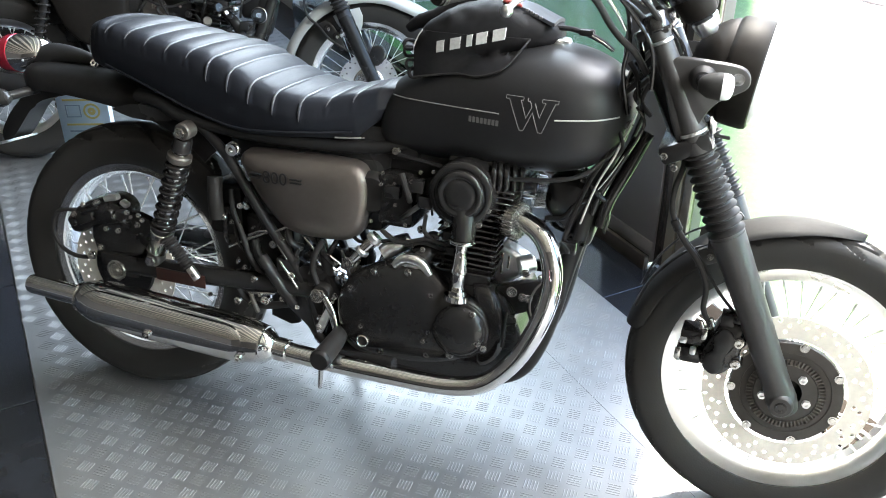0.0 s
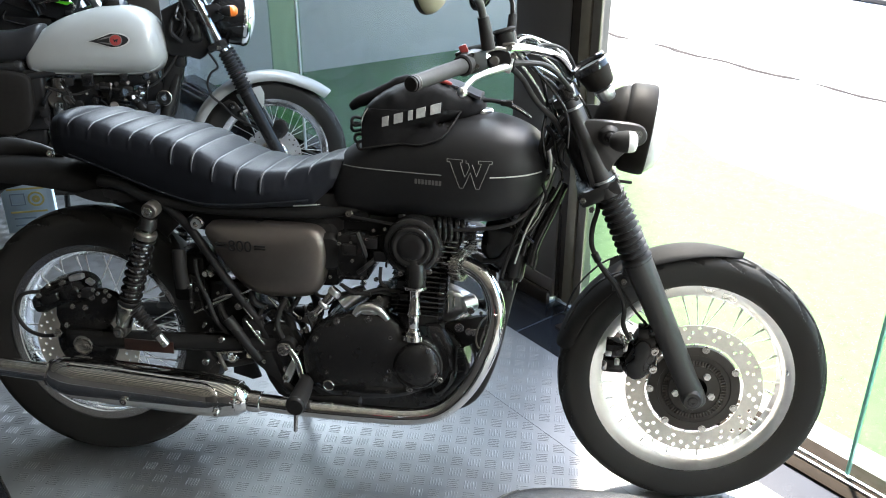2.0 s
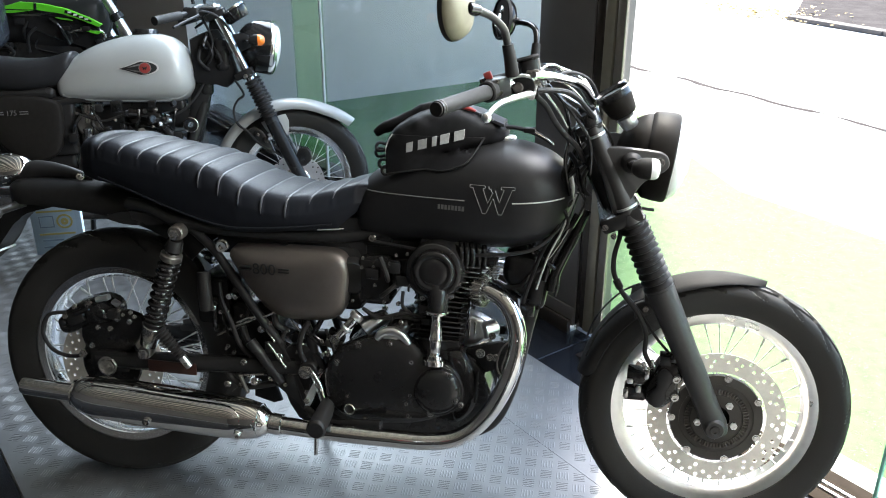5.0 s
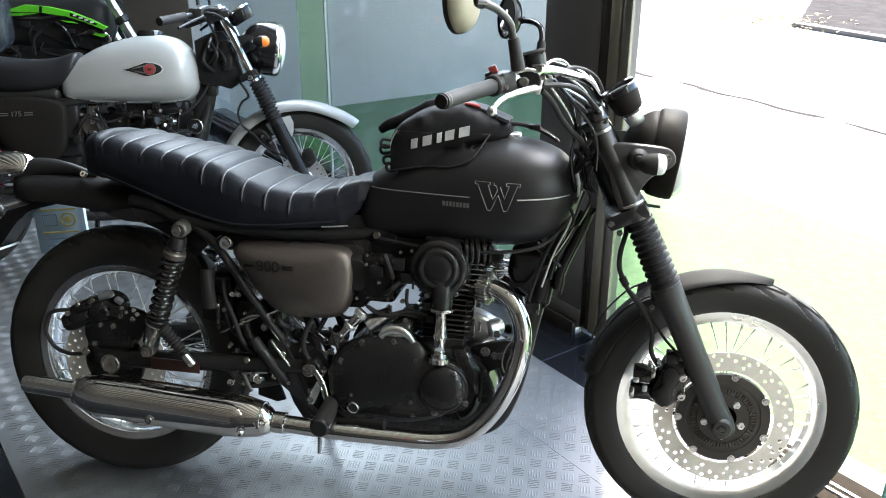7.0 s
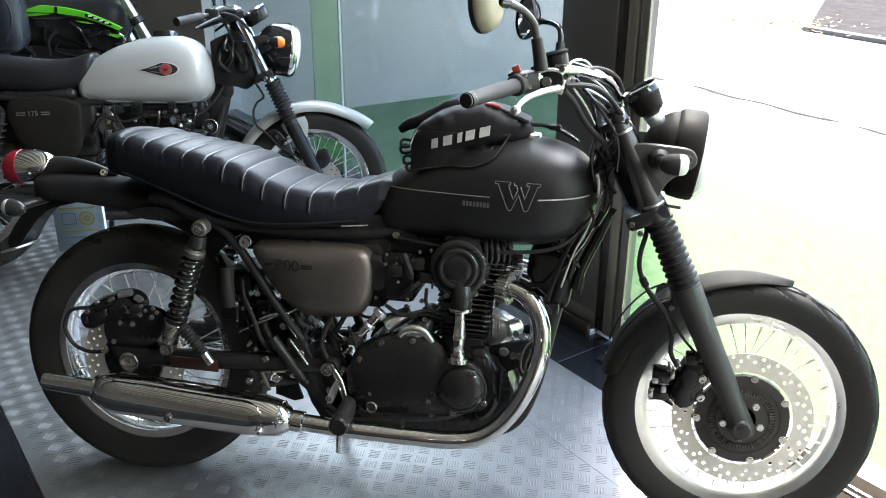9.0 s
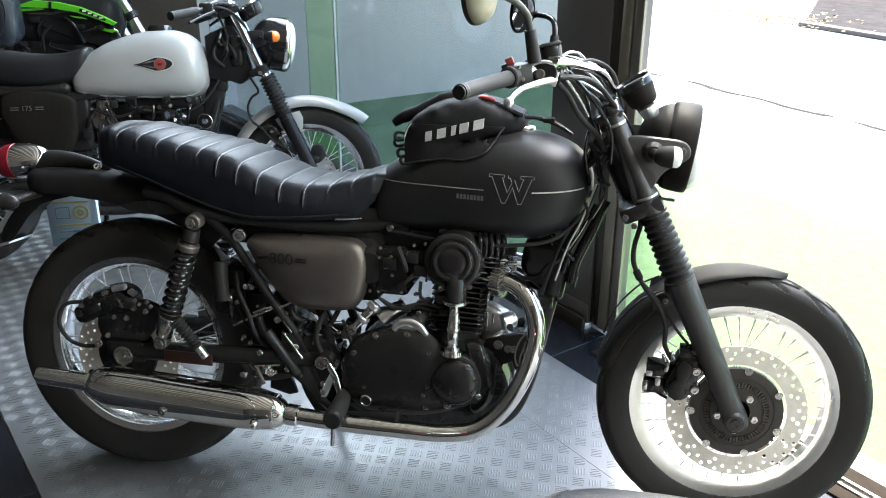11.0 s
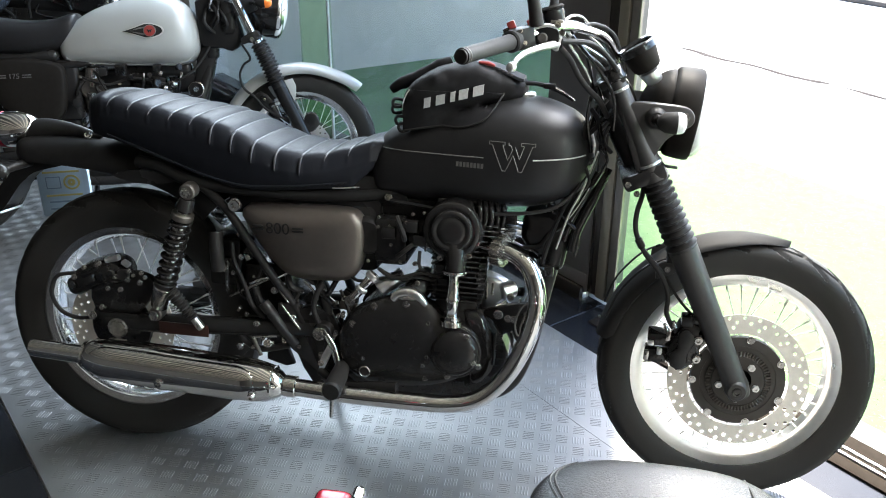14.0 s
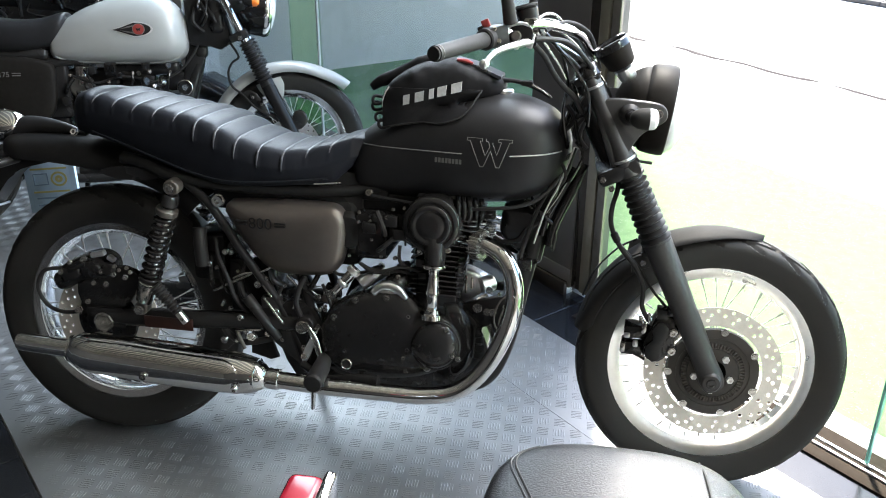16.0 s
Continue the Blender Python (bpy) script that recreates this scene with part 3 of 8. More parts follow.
def wheel(name, parent, c, radius, rim_r, half, hub_mat, rim_mat, spokes=36, hub_r=0.052, hub_half=0.05, detail=360, label="", wire=0.0013):
    m = at_axle(*c)
    bm = bmesh.new()
    w = half * 0.62
    lathe(bm, [(-w, rim_r), (-w + 0.004, rim_r + 0.004), (-w + 0.009, rim_r), (-w + 0.010, rim_r - 0.016), (-w * 0.55, rim_r - 0.020), (-w * 0.35, rim_r - 0.028), (w * 0.35, rim_r - 0.028), (w * 0.55, rim_r - 0.020),
               (w - 0.010, rim_r - 0.016), (w - 0.009, rim_r), (w - 0.004, rim_r + 0.004), (w, rim_r), (w - 0.004, rim_r - 0.022), (w * 0.5, rim_r - 0.034), (-w * 0.5, rim_r - 0.034), (-w + 0.004, rim_r - 0.022), (-w, rim_r)], m, 96)
    ob = part(name, bm, rim_mat, parent, label or "polished aluminium spoked wheel rim")
    bm = bmesh.new()
    tyre(bm, c, radius, rim_r, half, seg=detail)
    part("tyre", bm, RUBBER, ob, "black road tyre with grooved tread")
    bm = bmesh.new()
    h = hub_half
    lathe(bm, [(-h, 0.012), (-h, hub_r * 0.75), (-h + 0.006, hub_r), (-h + 0.012, hub_r), (-h + 0.016, hub_r * 0.6), (h - 0.016, hub_r * 0.6), (h - 0.012, hub_r), (h - 0.006, hub_r), (h, hub_r * 0.75), (h, 0.012)], m, 40, True)
    part("hub", bm, hub_mat, ob)
    for i in range(spokes):
        a = 2 * math.pi * i / spokes
        side = 1 if i % 2 else -1
        lean = 0.62 if (i // 2) % 2 else -0.62
        p = m @ Vector((hub_r * 0.93 * math.cos(a + lean), hub_r * 0.93 * math.sin(a + lean), side * (h - 0.009)))
        q = m @ Vector(((rim_r - 0.033) * math.cos(a), (rim_r - 0.033) * math.sin(a), side * 0.008))
        q2 = p + (q - p) * 0.9
        bm = bmesh.new()
        tube(bm, [p, q2], wire, 6, 0)
        tube(bm, [q2, q], 0.0028, 6, 0)
        part("spoke", bm, STAINLESS, ob)
    return ob


def shell(bm, stations, seg=36, power=2.5):
    """A closed body along X; stations: (x, bottom z, top z, half width, y of the middle, height of the widest line 0..1)."""
    rings = []
    for x, zb, zt, w, y, wide in stations:
        ring = []
        zm = zb + (zt - zb) * wide
        for k in range(seg):
            a = 2 * math.pi * k / seg
            ca, sa = math.cos(a), math.sin(a)
            py = y + w * math.copysign(abs(ca) ** (2 / power), ca)
            pz = zm + (zt - zm if sa > 0 else zm - zb) * math.copysign(abs(sa) ** (2 / power), sa)
            ring.append(Vector((x, py, pz)))
        rings.append(ring)
    skin(bm, rings)
    return bm


def interp_stations(rows, n):
    out = []
    # smooth line through the stations
    pts = [[Vector((r[0], r[1], r[2])) for r in rows], [Vector((r[3], r[4], r[5])) for r in rows]]
    a, b = smooth_line(pts[0], n), smooth_line(pts[1], n)
    for p, q in zip(a, b):
        out.append((p.x, p.y, p.z, max(q.x, 0.004), q.y, q.z))
    return out


def spring(bm, p, q, r, wire, turns, seg=7):
    p, q = Vector(p), Vector(q)
    m = along(p, q)
    h = (q - p).length
    pts = [m @ Vector((r * math.cos(2 * math.pi * turns * t), r * math.sin(2 * math.pi * turns * t), h * t)) for t in (i / (turns * 14) for i in range(int(turns * 14) + 1))]
    tube(bm, pts, wire, seg, 0)
    return bm


def gaiter(bm, p, q, r0, r1, ribs):
    p, q = Vector(p), Vector(q)
    h = (q - p).length
    prof = [(0, r0 * 1.02)]
    for i in range(ribs):
        t = (i + 0.5) / ribs
        r = r0 + (r1 - r0) * t
        prof += [(h * (i + 0.12) / ribs, r * 0.80), (h * (i + 0.42) / ribs, r * 1.06), (h * (i + 0.58) / ribs, r * 1.06), (h * (i + 0.88) / ribs, r * 0.80)]
    prof.append((h, r1 * 0.95))
    lathe(bm, prof, along(p, q), 28, True)
    return bm


def drum(bm, p, q, r, r2=None, bevel=0.004, seg=28):
    p, q = Vector(p), Vector(q)
    h = (q - p).length
    r2 = r if r2 is None else r2
    lathe(bm, [(0, r - bevel), (bevel, r), (h - bevel, r2), (h, r2 - bevel)], along(p, q), seg, True)
    return bm


# ---- the black motorcycle ----
STANCE = pose(0.003, -0.059, 0, -10.96, 0, 1.36)
bike = empty("motorcycle", STANCE)
tagged(bike, "matte black retro motorcycle with ribbed seat, leaning on its side stand", "motorcycle")
RA, FA = (-0.012, 0.3295), (1.464, 0.316)

rear = wheel("rear_wheel", bike, RA, 0.327, 0.239, 0.060, SATIN_BLACK, RIM_ALU, 36, 0.055, 0.06, wire=0.0019)
front = wheel("front_wheel", bike, FA, 0.314, 0.241, 0.051, SATIN_BLACK, BRUSHED, 36, 0.045, 0.05)

BADGE_GREY = mat("dull_badge_metal", (0.20, 0.195, 0.19), 0.4, 0.5, 0.15, 200)

# front brake
bm = bmesh.new()
drilled_disc(bm, FA, -0.079, 0.112, 0.156, [(0.149, 28, 0.0), (0.138, 28, 0.11), (0.126, 14, 0.05)], 0.0045)
part("brake_disc", bm, DISC_STEEL, front, "drilled steel brake disc")
bm = bmesh.new()
lathe(bm, [(-0.083, 0.030), (-0.084, 0.058), (-0.080, 0.060), (-0.080, 0.083), (-0.082, 0.084), (-0.082, 0.104), (-0.072, 0.106), (-0.060, 0.060), (-0.045, 0.045)], at_axle(*FA), 56)
part("disc_carrier", bm, HUB_BLACK, front)
bm = bmesh.new()
m = at_axle(*FA)
SLOTS = 120
vs = [[bm.verts.new(m @ Vector((r * math.cos(a), r * math.sin(a), -0.0815 if deep and 0.0625 < r < 0.0705 else -0.0855))) for r in (0.0600, 0.0630, 0.0700, 0.0725)]
      for a, deep in ((2 * math.pi * (k + 0.25 * (k % 4 in (1, 2))) / (2 * SLOTS), k % 4 in (1, 2)) for k in range(2 * SLOTS))]
for k in range(2 * SLOTS):
    for j in range(3):
        bm.faces.new((vs[k][j], vs[k][j + 1], vs[(k + 1) % (2 * SLOTS)][j + 1], vs[(k + 1) % (2 * SLOTS)][j]))
part("sensor_ring", bm, DARK_RING, front, "dark slotted sensor ring", 10)
for k in range(7):
    a = radians(-80 + k * 360 / 7)
    bm = bmesh.new()
    p = at_axle(*FA) @ Vector((0.101 * math.cos(a), 0.101 * math.sin(a), -0.081))
    lathe(bm, [(0, 0.009), (0.004, 0.009), (0.004, 0.006), (0.006, 0.006), (0.006, 0.002)], along(p, p + Vector((0, -1, 0))), 14, True)
    part("disc_button", bm, STEEL, front)
for k in range(5):
    a = radians(20 + k * 72)
    bm = bmesh.new()
    p = at_axle(*FA) @ Vector((0.043 * math.cos(a), 0.043 * math.sin(a), -0.083))
    bolt(bm, p, 0.0075, 0.007)
    part("hub_bolt", bm, BRUSHED, front)

# forks, both legs
FD = Vector((-0.447, 0, 0.894)).normalized()


def on_fork(s, y, ahead=0.0):
    """A point s metres up the fork from the axle, at y, and so far ahead of the leg."""
    p = Vector((1.469, y, 0.318)) + FD * s
    return p + Vector((FD.z, 0, -FD.x)) * ahead


for sgn in (-1, 1):
    y = 0.108 * sgn
    bm = bmesh.new()
    tube(bm, [on_fork(-0.026, y), on_fork(0.0, y), on_fork(0.05, y), on_fork(0.2, y), on_fork(0.345, y), on_fork(0.36, y)], [0.024, 0.029, 0.0265, 0.029, 0.0325, 0.031], 26, 6)
    leg = part("fork_leg", bm, FORK_GREY, bike, "matte charcoal fork slider")
    bm = bmesh.new()
    drum(bm, (1.469, y + 0.02 * sgn, 0.318), (1.469, y + 0.032 * sgn, 0.318), 0.024, 0.022, 0.003)
    part("axle_boss", bm, FORK_GREY, leg)
    bm = bmesh.new()
    bolt(bm, (1.469, y + 0.032 * sgn, 0.318), 0.010, 0.004, (0, sgn, 0), False)
    part("axle_bolt", bm, ENGINE_BLACK, leg)
    bm = bmesh.new()
    gaiter(bm, on_fork(0.352, y), on_fork(0.522, y), 0.033, 0.029, 11)
    part("fork_gaiter", bm, SOFT_RUBBER, bike, "ribbed black rubber fork gaiter")
    bm = bmesh.new()
    tube(bm, [on_fork(0.518, y), on_fork(0.60, y), on_fork(0.72, y), on_fork(0.745, y)], [0.030, 0.022, 0.0200, 0.0198], 26, 4)
    cover = part("fork_cover", bm, FORK_GREY, bike, "matte charcoal upper fork cover")
    for s in (0.552, 0.722):
        bm = bmesh.new()
        drum(bm, on_fork(s, y), on_fork(s + 0.006, y), 0.0275 if s < 0.6 else 0.0215, None, 0.001)
        part("trim_ring", bm, BRUSHED, cover, "bright trim ring")
    bm = bmesh.new()
    drum(bm, on_fork(0.745, y), on_fork(0.775, y), 0.027, 0.025, 0.004)
    part("fork_cap", bm, GLOSS_BLACK, bike)
    # headlamp ear
    bm = bmesh.new()
    slab(bm, [(1.150, 0.925), (1.175, 0.944), (1.240, 0.943), (1.284, 0.938), (1.300, 0.924), (1.300, 0.905), (1.284, 0.892), (1.255, 0.874), (1.236, 0.846), (1.218, 0.806), (1.195, 0.80)], y + 0.004 * sgn, y + 0.018 * sgn, 0.005, 3)
    ear = part("headlamp_bracket", bm, FORK_GREY, bike)
    bm = bmesh.new()
    drum(bm, (1.224, y + 0.015 * sgn, 0.914), (1.224, y + 0.034 * sgn, 0.914), 0.023, 0.019, 0.004)
    part("grommet", bm, SOFT_RUBBER, ear)
    bm = bmesh.new()
    bolt(bm, (1.281, y + 0.017 * sgn, 0.918), 0.009, 0.007, (0, sgn, 0), False)
    part("bracket_bolt", bm, STEEL, ear)
    # turn signal
    bm = bmesh.new()
    tube(bm, [(1.224, y + 0.03 * sgn, 0.914), (1.234, y + 0.078 * sgn, 0.919)], [0.012, 0.010], 14, 0)
    sig = part("turn_signal", bm, SATIN_BLACK, bike)
    bm = bmesh.new()
    yc = y + 0.088 * sgn
    lathe(bm, [(-0.030, 0.006), (-0.026, 0.013), (-0.014, 0.020), (0.004, 0.0225), (0.008, 0.0225)], along((1.249, yc, 0.921), (2, yc, 0.921)), 24, True)
    part("signal_shell", bm, GUARD_GREY, sig)
    bm = bmesh.new()
    lathe(bm, [(0.008, 0.0222), (0.018, 0.021), (0.023, 0.018), (0.026, 0.010), (0.027, 0.003)], along((1.249, yc, 0.921), (2, yc, 0.921)), 24, True)
    part("signal_lens", bm, CLEAR_LENS, sig, "clear signal lens")

# yokes and steering head
bm = bmesh.new()
m = Matrix.Translation(on_fork(0.745, 0)) @ Matrix.Rotation(radians(-26.6), 4, "Y")
block(bm, (-0.036, -0.126, -0.010), (0.022, 0.126, 0.012), 0.008, m)
part("top_yoke", bm, SATIN_BLACK, bike)
bm = bmesh.new()
m = Matrix.Translation(on_fork(0.535, 0)) @ Matrix.Rotation(radians(-26.6), 4, "Y")
block(bm, (-0.065, -0.135, -0.02), (0.03, 0.135, 0.016), 0.010, m)
part("bottom_yoke", bm, SATIN_BLACK, bike)
for s, x in ((0.535, -0.055), (0.51, -0.045)):
    bm = bmesh.new()
    p = on_fork(s, -0.137, x)
    bolt(bm, p, 0.006, 0.006)
    part("yoke_bolt", bm, STEEL, bike)
bm = bmesh.new()
drum(bm, on_fork(0.53, 0, -0.035), on_fork(0.74, 0, -0.035), 0.026)
part("steering_head", bm, SATIN_BLACK, bike)

# headlamp
HL = Vector((1.195, 0, 0.916))
DIP = HL + Vector((1, -0.10, -0.11))
bm = bmesh.new()
lathe(bm, [(0, 0.004), (0.003, 0.026), (0.012, 0.050), (0.028, 0.071), (0.048, 0.085), (0.064, 0.0915), (0.068, 0.0905), (0.071, 0.0955), (0.078, 0.0985), (0.100, 0.1005), (0.118, 0.1005), (0.126, 0.098), (0.128, 0.093), (0.124, 0.089)], along(HL, DIP), 64)
headlamp = part("headlamp", bm, LAMP_BLACK, bike, "black round headlamp bowl with slim rim")
bm = bmesh.new()
lathe(bm, [(0.121, 0.0925), (0.132, 0.0915), (0.146, 0.080), (0.156, 0.058), (0.162, 0.030), (0.164, 0.002)], along(HL, DIP), 48, True)
part("headlamp_lens", bm, CLEAR_LENS, headlamp, "clear domed headlamp lens")
bm = bmesh.new()
bolt(bm, HL + Vector((0.098, -0.082, -0.055)), 0.005, 0.006, (0, -0.8, -0.5), False)
part("rim_screw", bm, STEEL, headlamp)
bm = bmesh.new()
tube(bm, [(1.225, -0.06, 0.82), (1.245, -0.075, 0.805), (1.262, -0.07, 0.80), (1.285, -0.06, 0.795)], 0.0035, 8)
part("wiring_stub", bm, SOFT_RUBBER, headlamp)

# gauges
for sgn in (-1, 1):
    y = 0.058 * sgn
    p, q = Vector((1.205, y, 1.003)), Vector((1.178, y, 1.046))
    bm = bmesh.new()
    drum(bm, p, q, 0.030, 0.038, 0.006, 32)
    g = part("gauge", bm, LAMP_BLACK, bike, "round instrument with bright bezel")
    d = (q - p).normalized()
    bm = bmesh.new()
    lathe(bm, [(-0.008, 0.0395), (0.006, 0.0405), (0.009, 0.038), (0.005, 0.034)], along(q, q + d), 36)
    part("bezel", bm, GLOSS_BLACK, g, "dark bezel")
    bm = bmesh.new()
    lathe(bm, [(0.002, 0.036), (0.0025, 0.002)], along(q, q + d), 32, True)
    part("dial", bm, DARK_LINE, g)
    bm = bmesh.new()
    drum(bm, p - d * 0.032, p - d * 0.002, 0.018, 0.022, 0.004)
    part("gauge_boss", bm, BRUSHED, g)

# cables and hoses
CABLES = [
    (0.0040, GLOSS_BLACK, [(1.04, -0.19, 1.080), (1.10, -0.15, 1.01), (1.135, -0.13, 0.95), (1.14, -0.11, 0.88)]),
    (0.0040, GLOSS_BLACK, [(1.07, -0.10, 1.05), (1.09, -0.10, 0.97), (1.085, -0.09, 0.90), (1.10, -0.07, 0.82)]),
    (0.0055, SOFT_RUBBER, [(1.02, -0.22, 1.072), (1.085, -0.175, 1.062), (1.135, -0.13, 1.01), (1.16, -0.09, 0.955), (1.165, -0.06, 0.88)]),
    (0.0035, SOFT_RUBBER, [(1.04, -0.20, 1.086), (1.08, -0.14, 1.10), (1.13, -0.06, 1.07), (1.16, 0.02, 0.99)]),
    (0.0045, STEEL, [(1.03, -0.19, 1.075), (1.09, -0.13, 1.04), (1.15, -0.075, 0.99), (1.185, -0.04, 0.93), (1.19, -0.03, 0.86)]),
    (0.0048, SOFT_RUBBER, [(1.10, -0.05, 0.83), (1.075, -0.07, 0.745), (1.045, -0.075, 0.68), (1.02, -0.075, 0.60), (1.005, -0.08, 0.53)]),
    (0.0022, PALE_LINE, [(1.115, -0.06, 0.82), (1.09, -0.085, 0.745), (1.062, -0.09, 0.68), (1.04, -0.09, 0.60)]),
    (0.0045, SOFT_RUBBER, [(1.12, 0.05, 0.80), (1.09, 0.06, 0.70), (1.05, 0.05, 0.60), (1.03, 0.04, 0.50)]),
    (0.006, SATIN_BLACK, [(0.93, -0.085, 0.70), (1.0, -0.085, 0.72), (1.05, -0.07, 0.765), (1.11, -0.055, 0.80)]),
]
for r, m_, pts in CABLES:
    bm = bmesh.new()
    tube(bm, pts, r, 8, 8)
    part("cable", bm, m_, bike)

rng = random.Random(17)
for k in range(12):
    x, z, y = rng.uniform(1.085, 1.135), rng.uniform(0.78, 0.97), rng.uniform(-0.085, -0.05)
    bm = bmesh.new()
    tube(bm, [(x, y, z), (x + rng.uniform(-0.02, 0.02), y - 0.01, z - 0.03), (x + rng.uniform(-0.03, 0.02), y, z - rng.uniform(0.05, 0.09))], rng.uniform(0.003, 0.006), 8, 5)
    part("cable", bm, (GLOSS_BLACK, SOFT_RUBBER)[k % 2], bike)
# front mudguard
bm = bmesh.new()
rings = []
prof = [(-0.062, -0.020), (-0.060, -0.008), (-0.050, 0.002), (-0.030, 0.009), (0, 0.012), (0.030, 0.009), (0.050, 0.002), (0.060, -0.008), (0.062, -0.020)]
prof = prof + [(y * 0.96, d - 0.0035) for y, d in prof[::-1]]
A0, A1 = 169, 73
for k in range(37):
    a = radians(A0 + (A1 - A0) * k / 36)
    sq = min(0.55 + 0.45 * math.sqrt(min(1, k / 4)), 0.10 + 0.90 * min(1, (36 - k) / 9) ** 0.6)
    low = 1.0 if k < 16 else 1.0 - 0.60 * min(1, (k - 16) / 4) - 0.38 * max(0, (k - 24) / 12)
    r0 = 0.3155
    rings.append([Vector((FA[0] + (r0 + (d if d > -0.006 else d * low)) * math.cos(a), y * sq, FA[1] + (r0 + (d if d > -0.006 else d * low)) * math.sin(a))) for y, d in prof])
skin(bm, rings)
fend = part("front_mudguard", bm, GUARD_GREY, bike, "matte charcoal short front mudguard")
for sgn in (-1, 1):
    bm = bmesh.new()
    slab(bm, [(1.262, 0.540), (1.300, 0.555), (1.330, 0.585), (1.340, 0.612), (1.322, 0.620), (1.296, 0.60), (1.285, 0.585), (1.262, 0.575)], 0.066 * sgn, 0.078 * sgn, 0.003, 2)
    br = part("mudguard_bracket", bm, FORK_GREY, fend)
    for p in ((1.285, 0.565), (1.336, 0.597)):
        bm = bmesh.new()
        bolt(bm, (p[0], 0.079 * sgn, p[1]), 0.006, 0.006, (0, sgn, 0))
        part("bracket_bolt", bm, STEEL, br)
    bm = bmesh.new()
    tube(bm, [(1.160, 0.060 * sgn, 0.435), (1.185, 0.063 * sgn, 0.50), (1.235, 0.064 * sgn, 0.56), (1.28, 0.066 * sgn, 0.585)], 0.0025, 6)
    part("mudguard_seam", bm, SATIN_BLACK, fend)

# front caliper
cal = None
bm = bmesh.new()
slab(bm, [(1.318, 0.350), (1.345, 0.345), (1.372, 0.372), (1.378, 0.410), (1.380, 0.448), (1.362, 0.462), (1.335, 0.455), (1.318, 0.425), (1.306, 0.395), (1.306, 0.365)], -0.062, -0.118, 0.012, 3, 0.004)
cal = part("front_caliper", bm, ENGINE_BLACK, bike, "black front brake caliper")
bm = bmesh.new()
slab(bm, [(1.314, 0.362), (1.334, 0.352), (1.352, 0.368), (1.352, 0.395), (1.363, 0.415), (1.360, 0.440), (1.340, 0.449), (1.324, 0.432), (1.326, 0.405), (1.311, 0.386)], -0.114, -0.129, 0.006, 3, 0.003)
part("caliper_face", bm, SATIN_BLACK, cal)
for lo, hi, material in (((1.330, -0.118, 0.452), (1.356, -0.085, 0.476), SATIN_BLACK), ((1.352, -0.120, 0.462), (1.378, -0.10, 0.484), GLOSS_BLACK), ((1.262, -0.112, 0.398), (1.276, -0.104, 0.410), BRUSHED), ((1.284, -0.110, 0.376), (1.296, -0.102, 0.392), BRUSHED), ((1.256, -0.108, 0.360), (1.268, -0.10, 0.384), STEEL), ((1.300, -0.112, 0.412), (1.312, -0.104, 0.436), STEEL)):
    bm = bmesh.new()
    block(bm, lo, hi, 0.003)
    part("caliper_fitting", bm, material, cal)
for p in ((1.371, 0.426), (1.372, 0.381)):
    bm = bmesh.new()
    drum(bm, (p[0], -0.10, p[1]), (p[0], -0.121, p[1]), 0.013, 0.013, 0.002)
    part("caliper_lug", bm, ENGINE_BLACK, cal)
    bm = bmesh.new()
    bolt(bm, (p[0], -0.121, p[1]), 0.008, 0.007, (0, -1, 0), False)
    part("caliper_bolt", bm, STEEL, cal)
bm = bmesh.new()
block(bm, (1.262, -0.105, 0.395), (1.312, -0.06, 0.425), 0.005)
block(bm, (1.258, -0.10, 0.352), (1.308, -0.062, 0.385), 0.005)
part("caliper_bridge", bm, ENGINE_BLACK, cal)
for p in ((1.318, 0.448), (1.300, 0.440)):
    bm = bmesh.new()
    drum(bm, (p[0], -0.115, p[1]), (p[0] - 0.006, -0.115, p[1] + 0.016), 0.006, 0.004, 0.001)
    part("bleed_nipple", bm, STEEL, cal)

# tank
bm = bmesh.new()
TANK = [
    (0.612, 0.700, 0.778, 0.050, 0, 0.45), (0.618, 0.684, 0.800, 0.072, 0, 0.42), (0.640, 0.676, 0.826, 0.086, 0, 0.42), (0.690, 0.672, 0.862, 0.096, 0, 0.42), (0.760, 0.668, 0.898, 0.106, 0, 0.44), (0.840, 0.668, 0.918, 0.118, 0, 0.46), (0.920, 0.672, 0.926, 0.126, 0, 0.48),
    (0.990, 0.680, 0.922, 0.126, 0, 0.48), (1.045, 0.700, 0.905, 0.114, 0, 0.48), (1.080, 0.730, 0.882, 0.090, 0, 0.47), (1.102, 0.768, 0.850, 0.055, 0, 0.47), (1.110, 0.795, 0.822, 0.018, 0, 0.47)]
shell(bm, interp_stations(TANK, 6), 48, 2.45)
tank = part("fuel_tank", bm, TANK_BLACK, bike, "matte black teardrop fuel tank", 60)
bm = bmesh.new()
drum(bm, (0.945, 0, 0.915), (0.946, 0, 0.934), 0.027, 0.026, 0.003)
part("filler_cap", bm, BRUSHED, tank, "bright filler cap")


def tank_side(x, z):
    """The tank's right-hand skin, by its stations."""
    st = np.array(interp_stations(TANK, 6))
    zb, zt, w, wide = (np.interp(x, st[:, 0], st[:, i]) for i in (1, 2, 3, 5))
    zm = zb + (zt - zb) * wide
    s = min(0.999, abs((z - zm) / ((zt - zm) if z > zm else (zm - zb)))) ** 2.45
    return -w * (1 - s) ** (1 / 2.45)


def on_tank(pts, lift=0.0012):
    return [Vector((x, tank_side(x, z) - lift, z)) for x, z in pts]


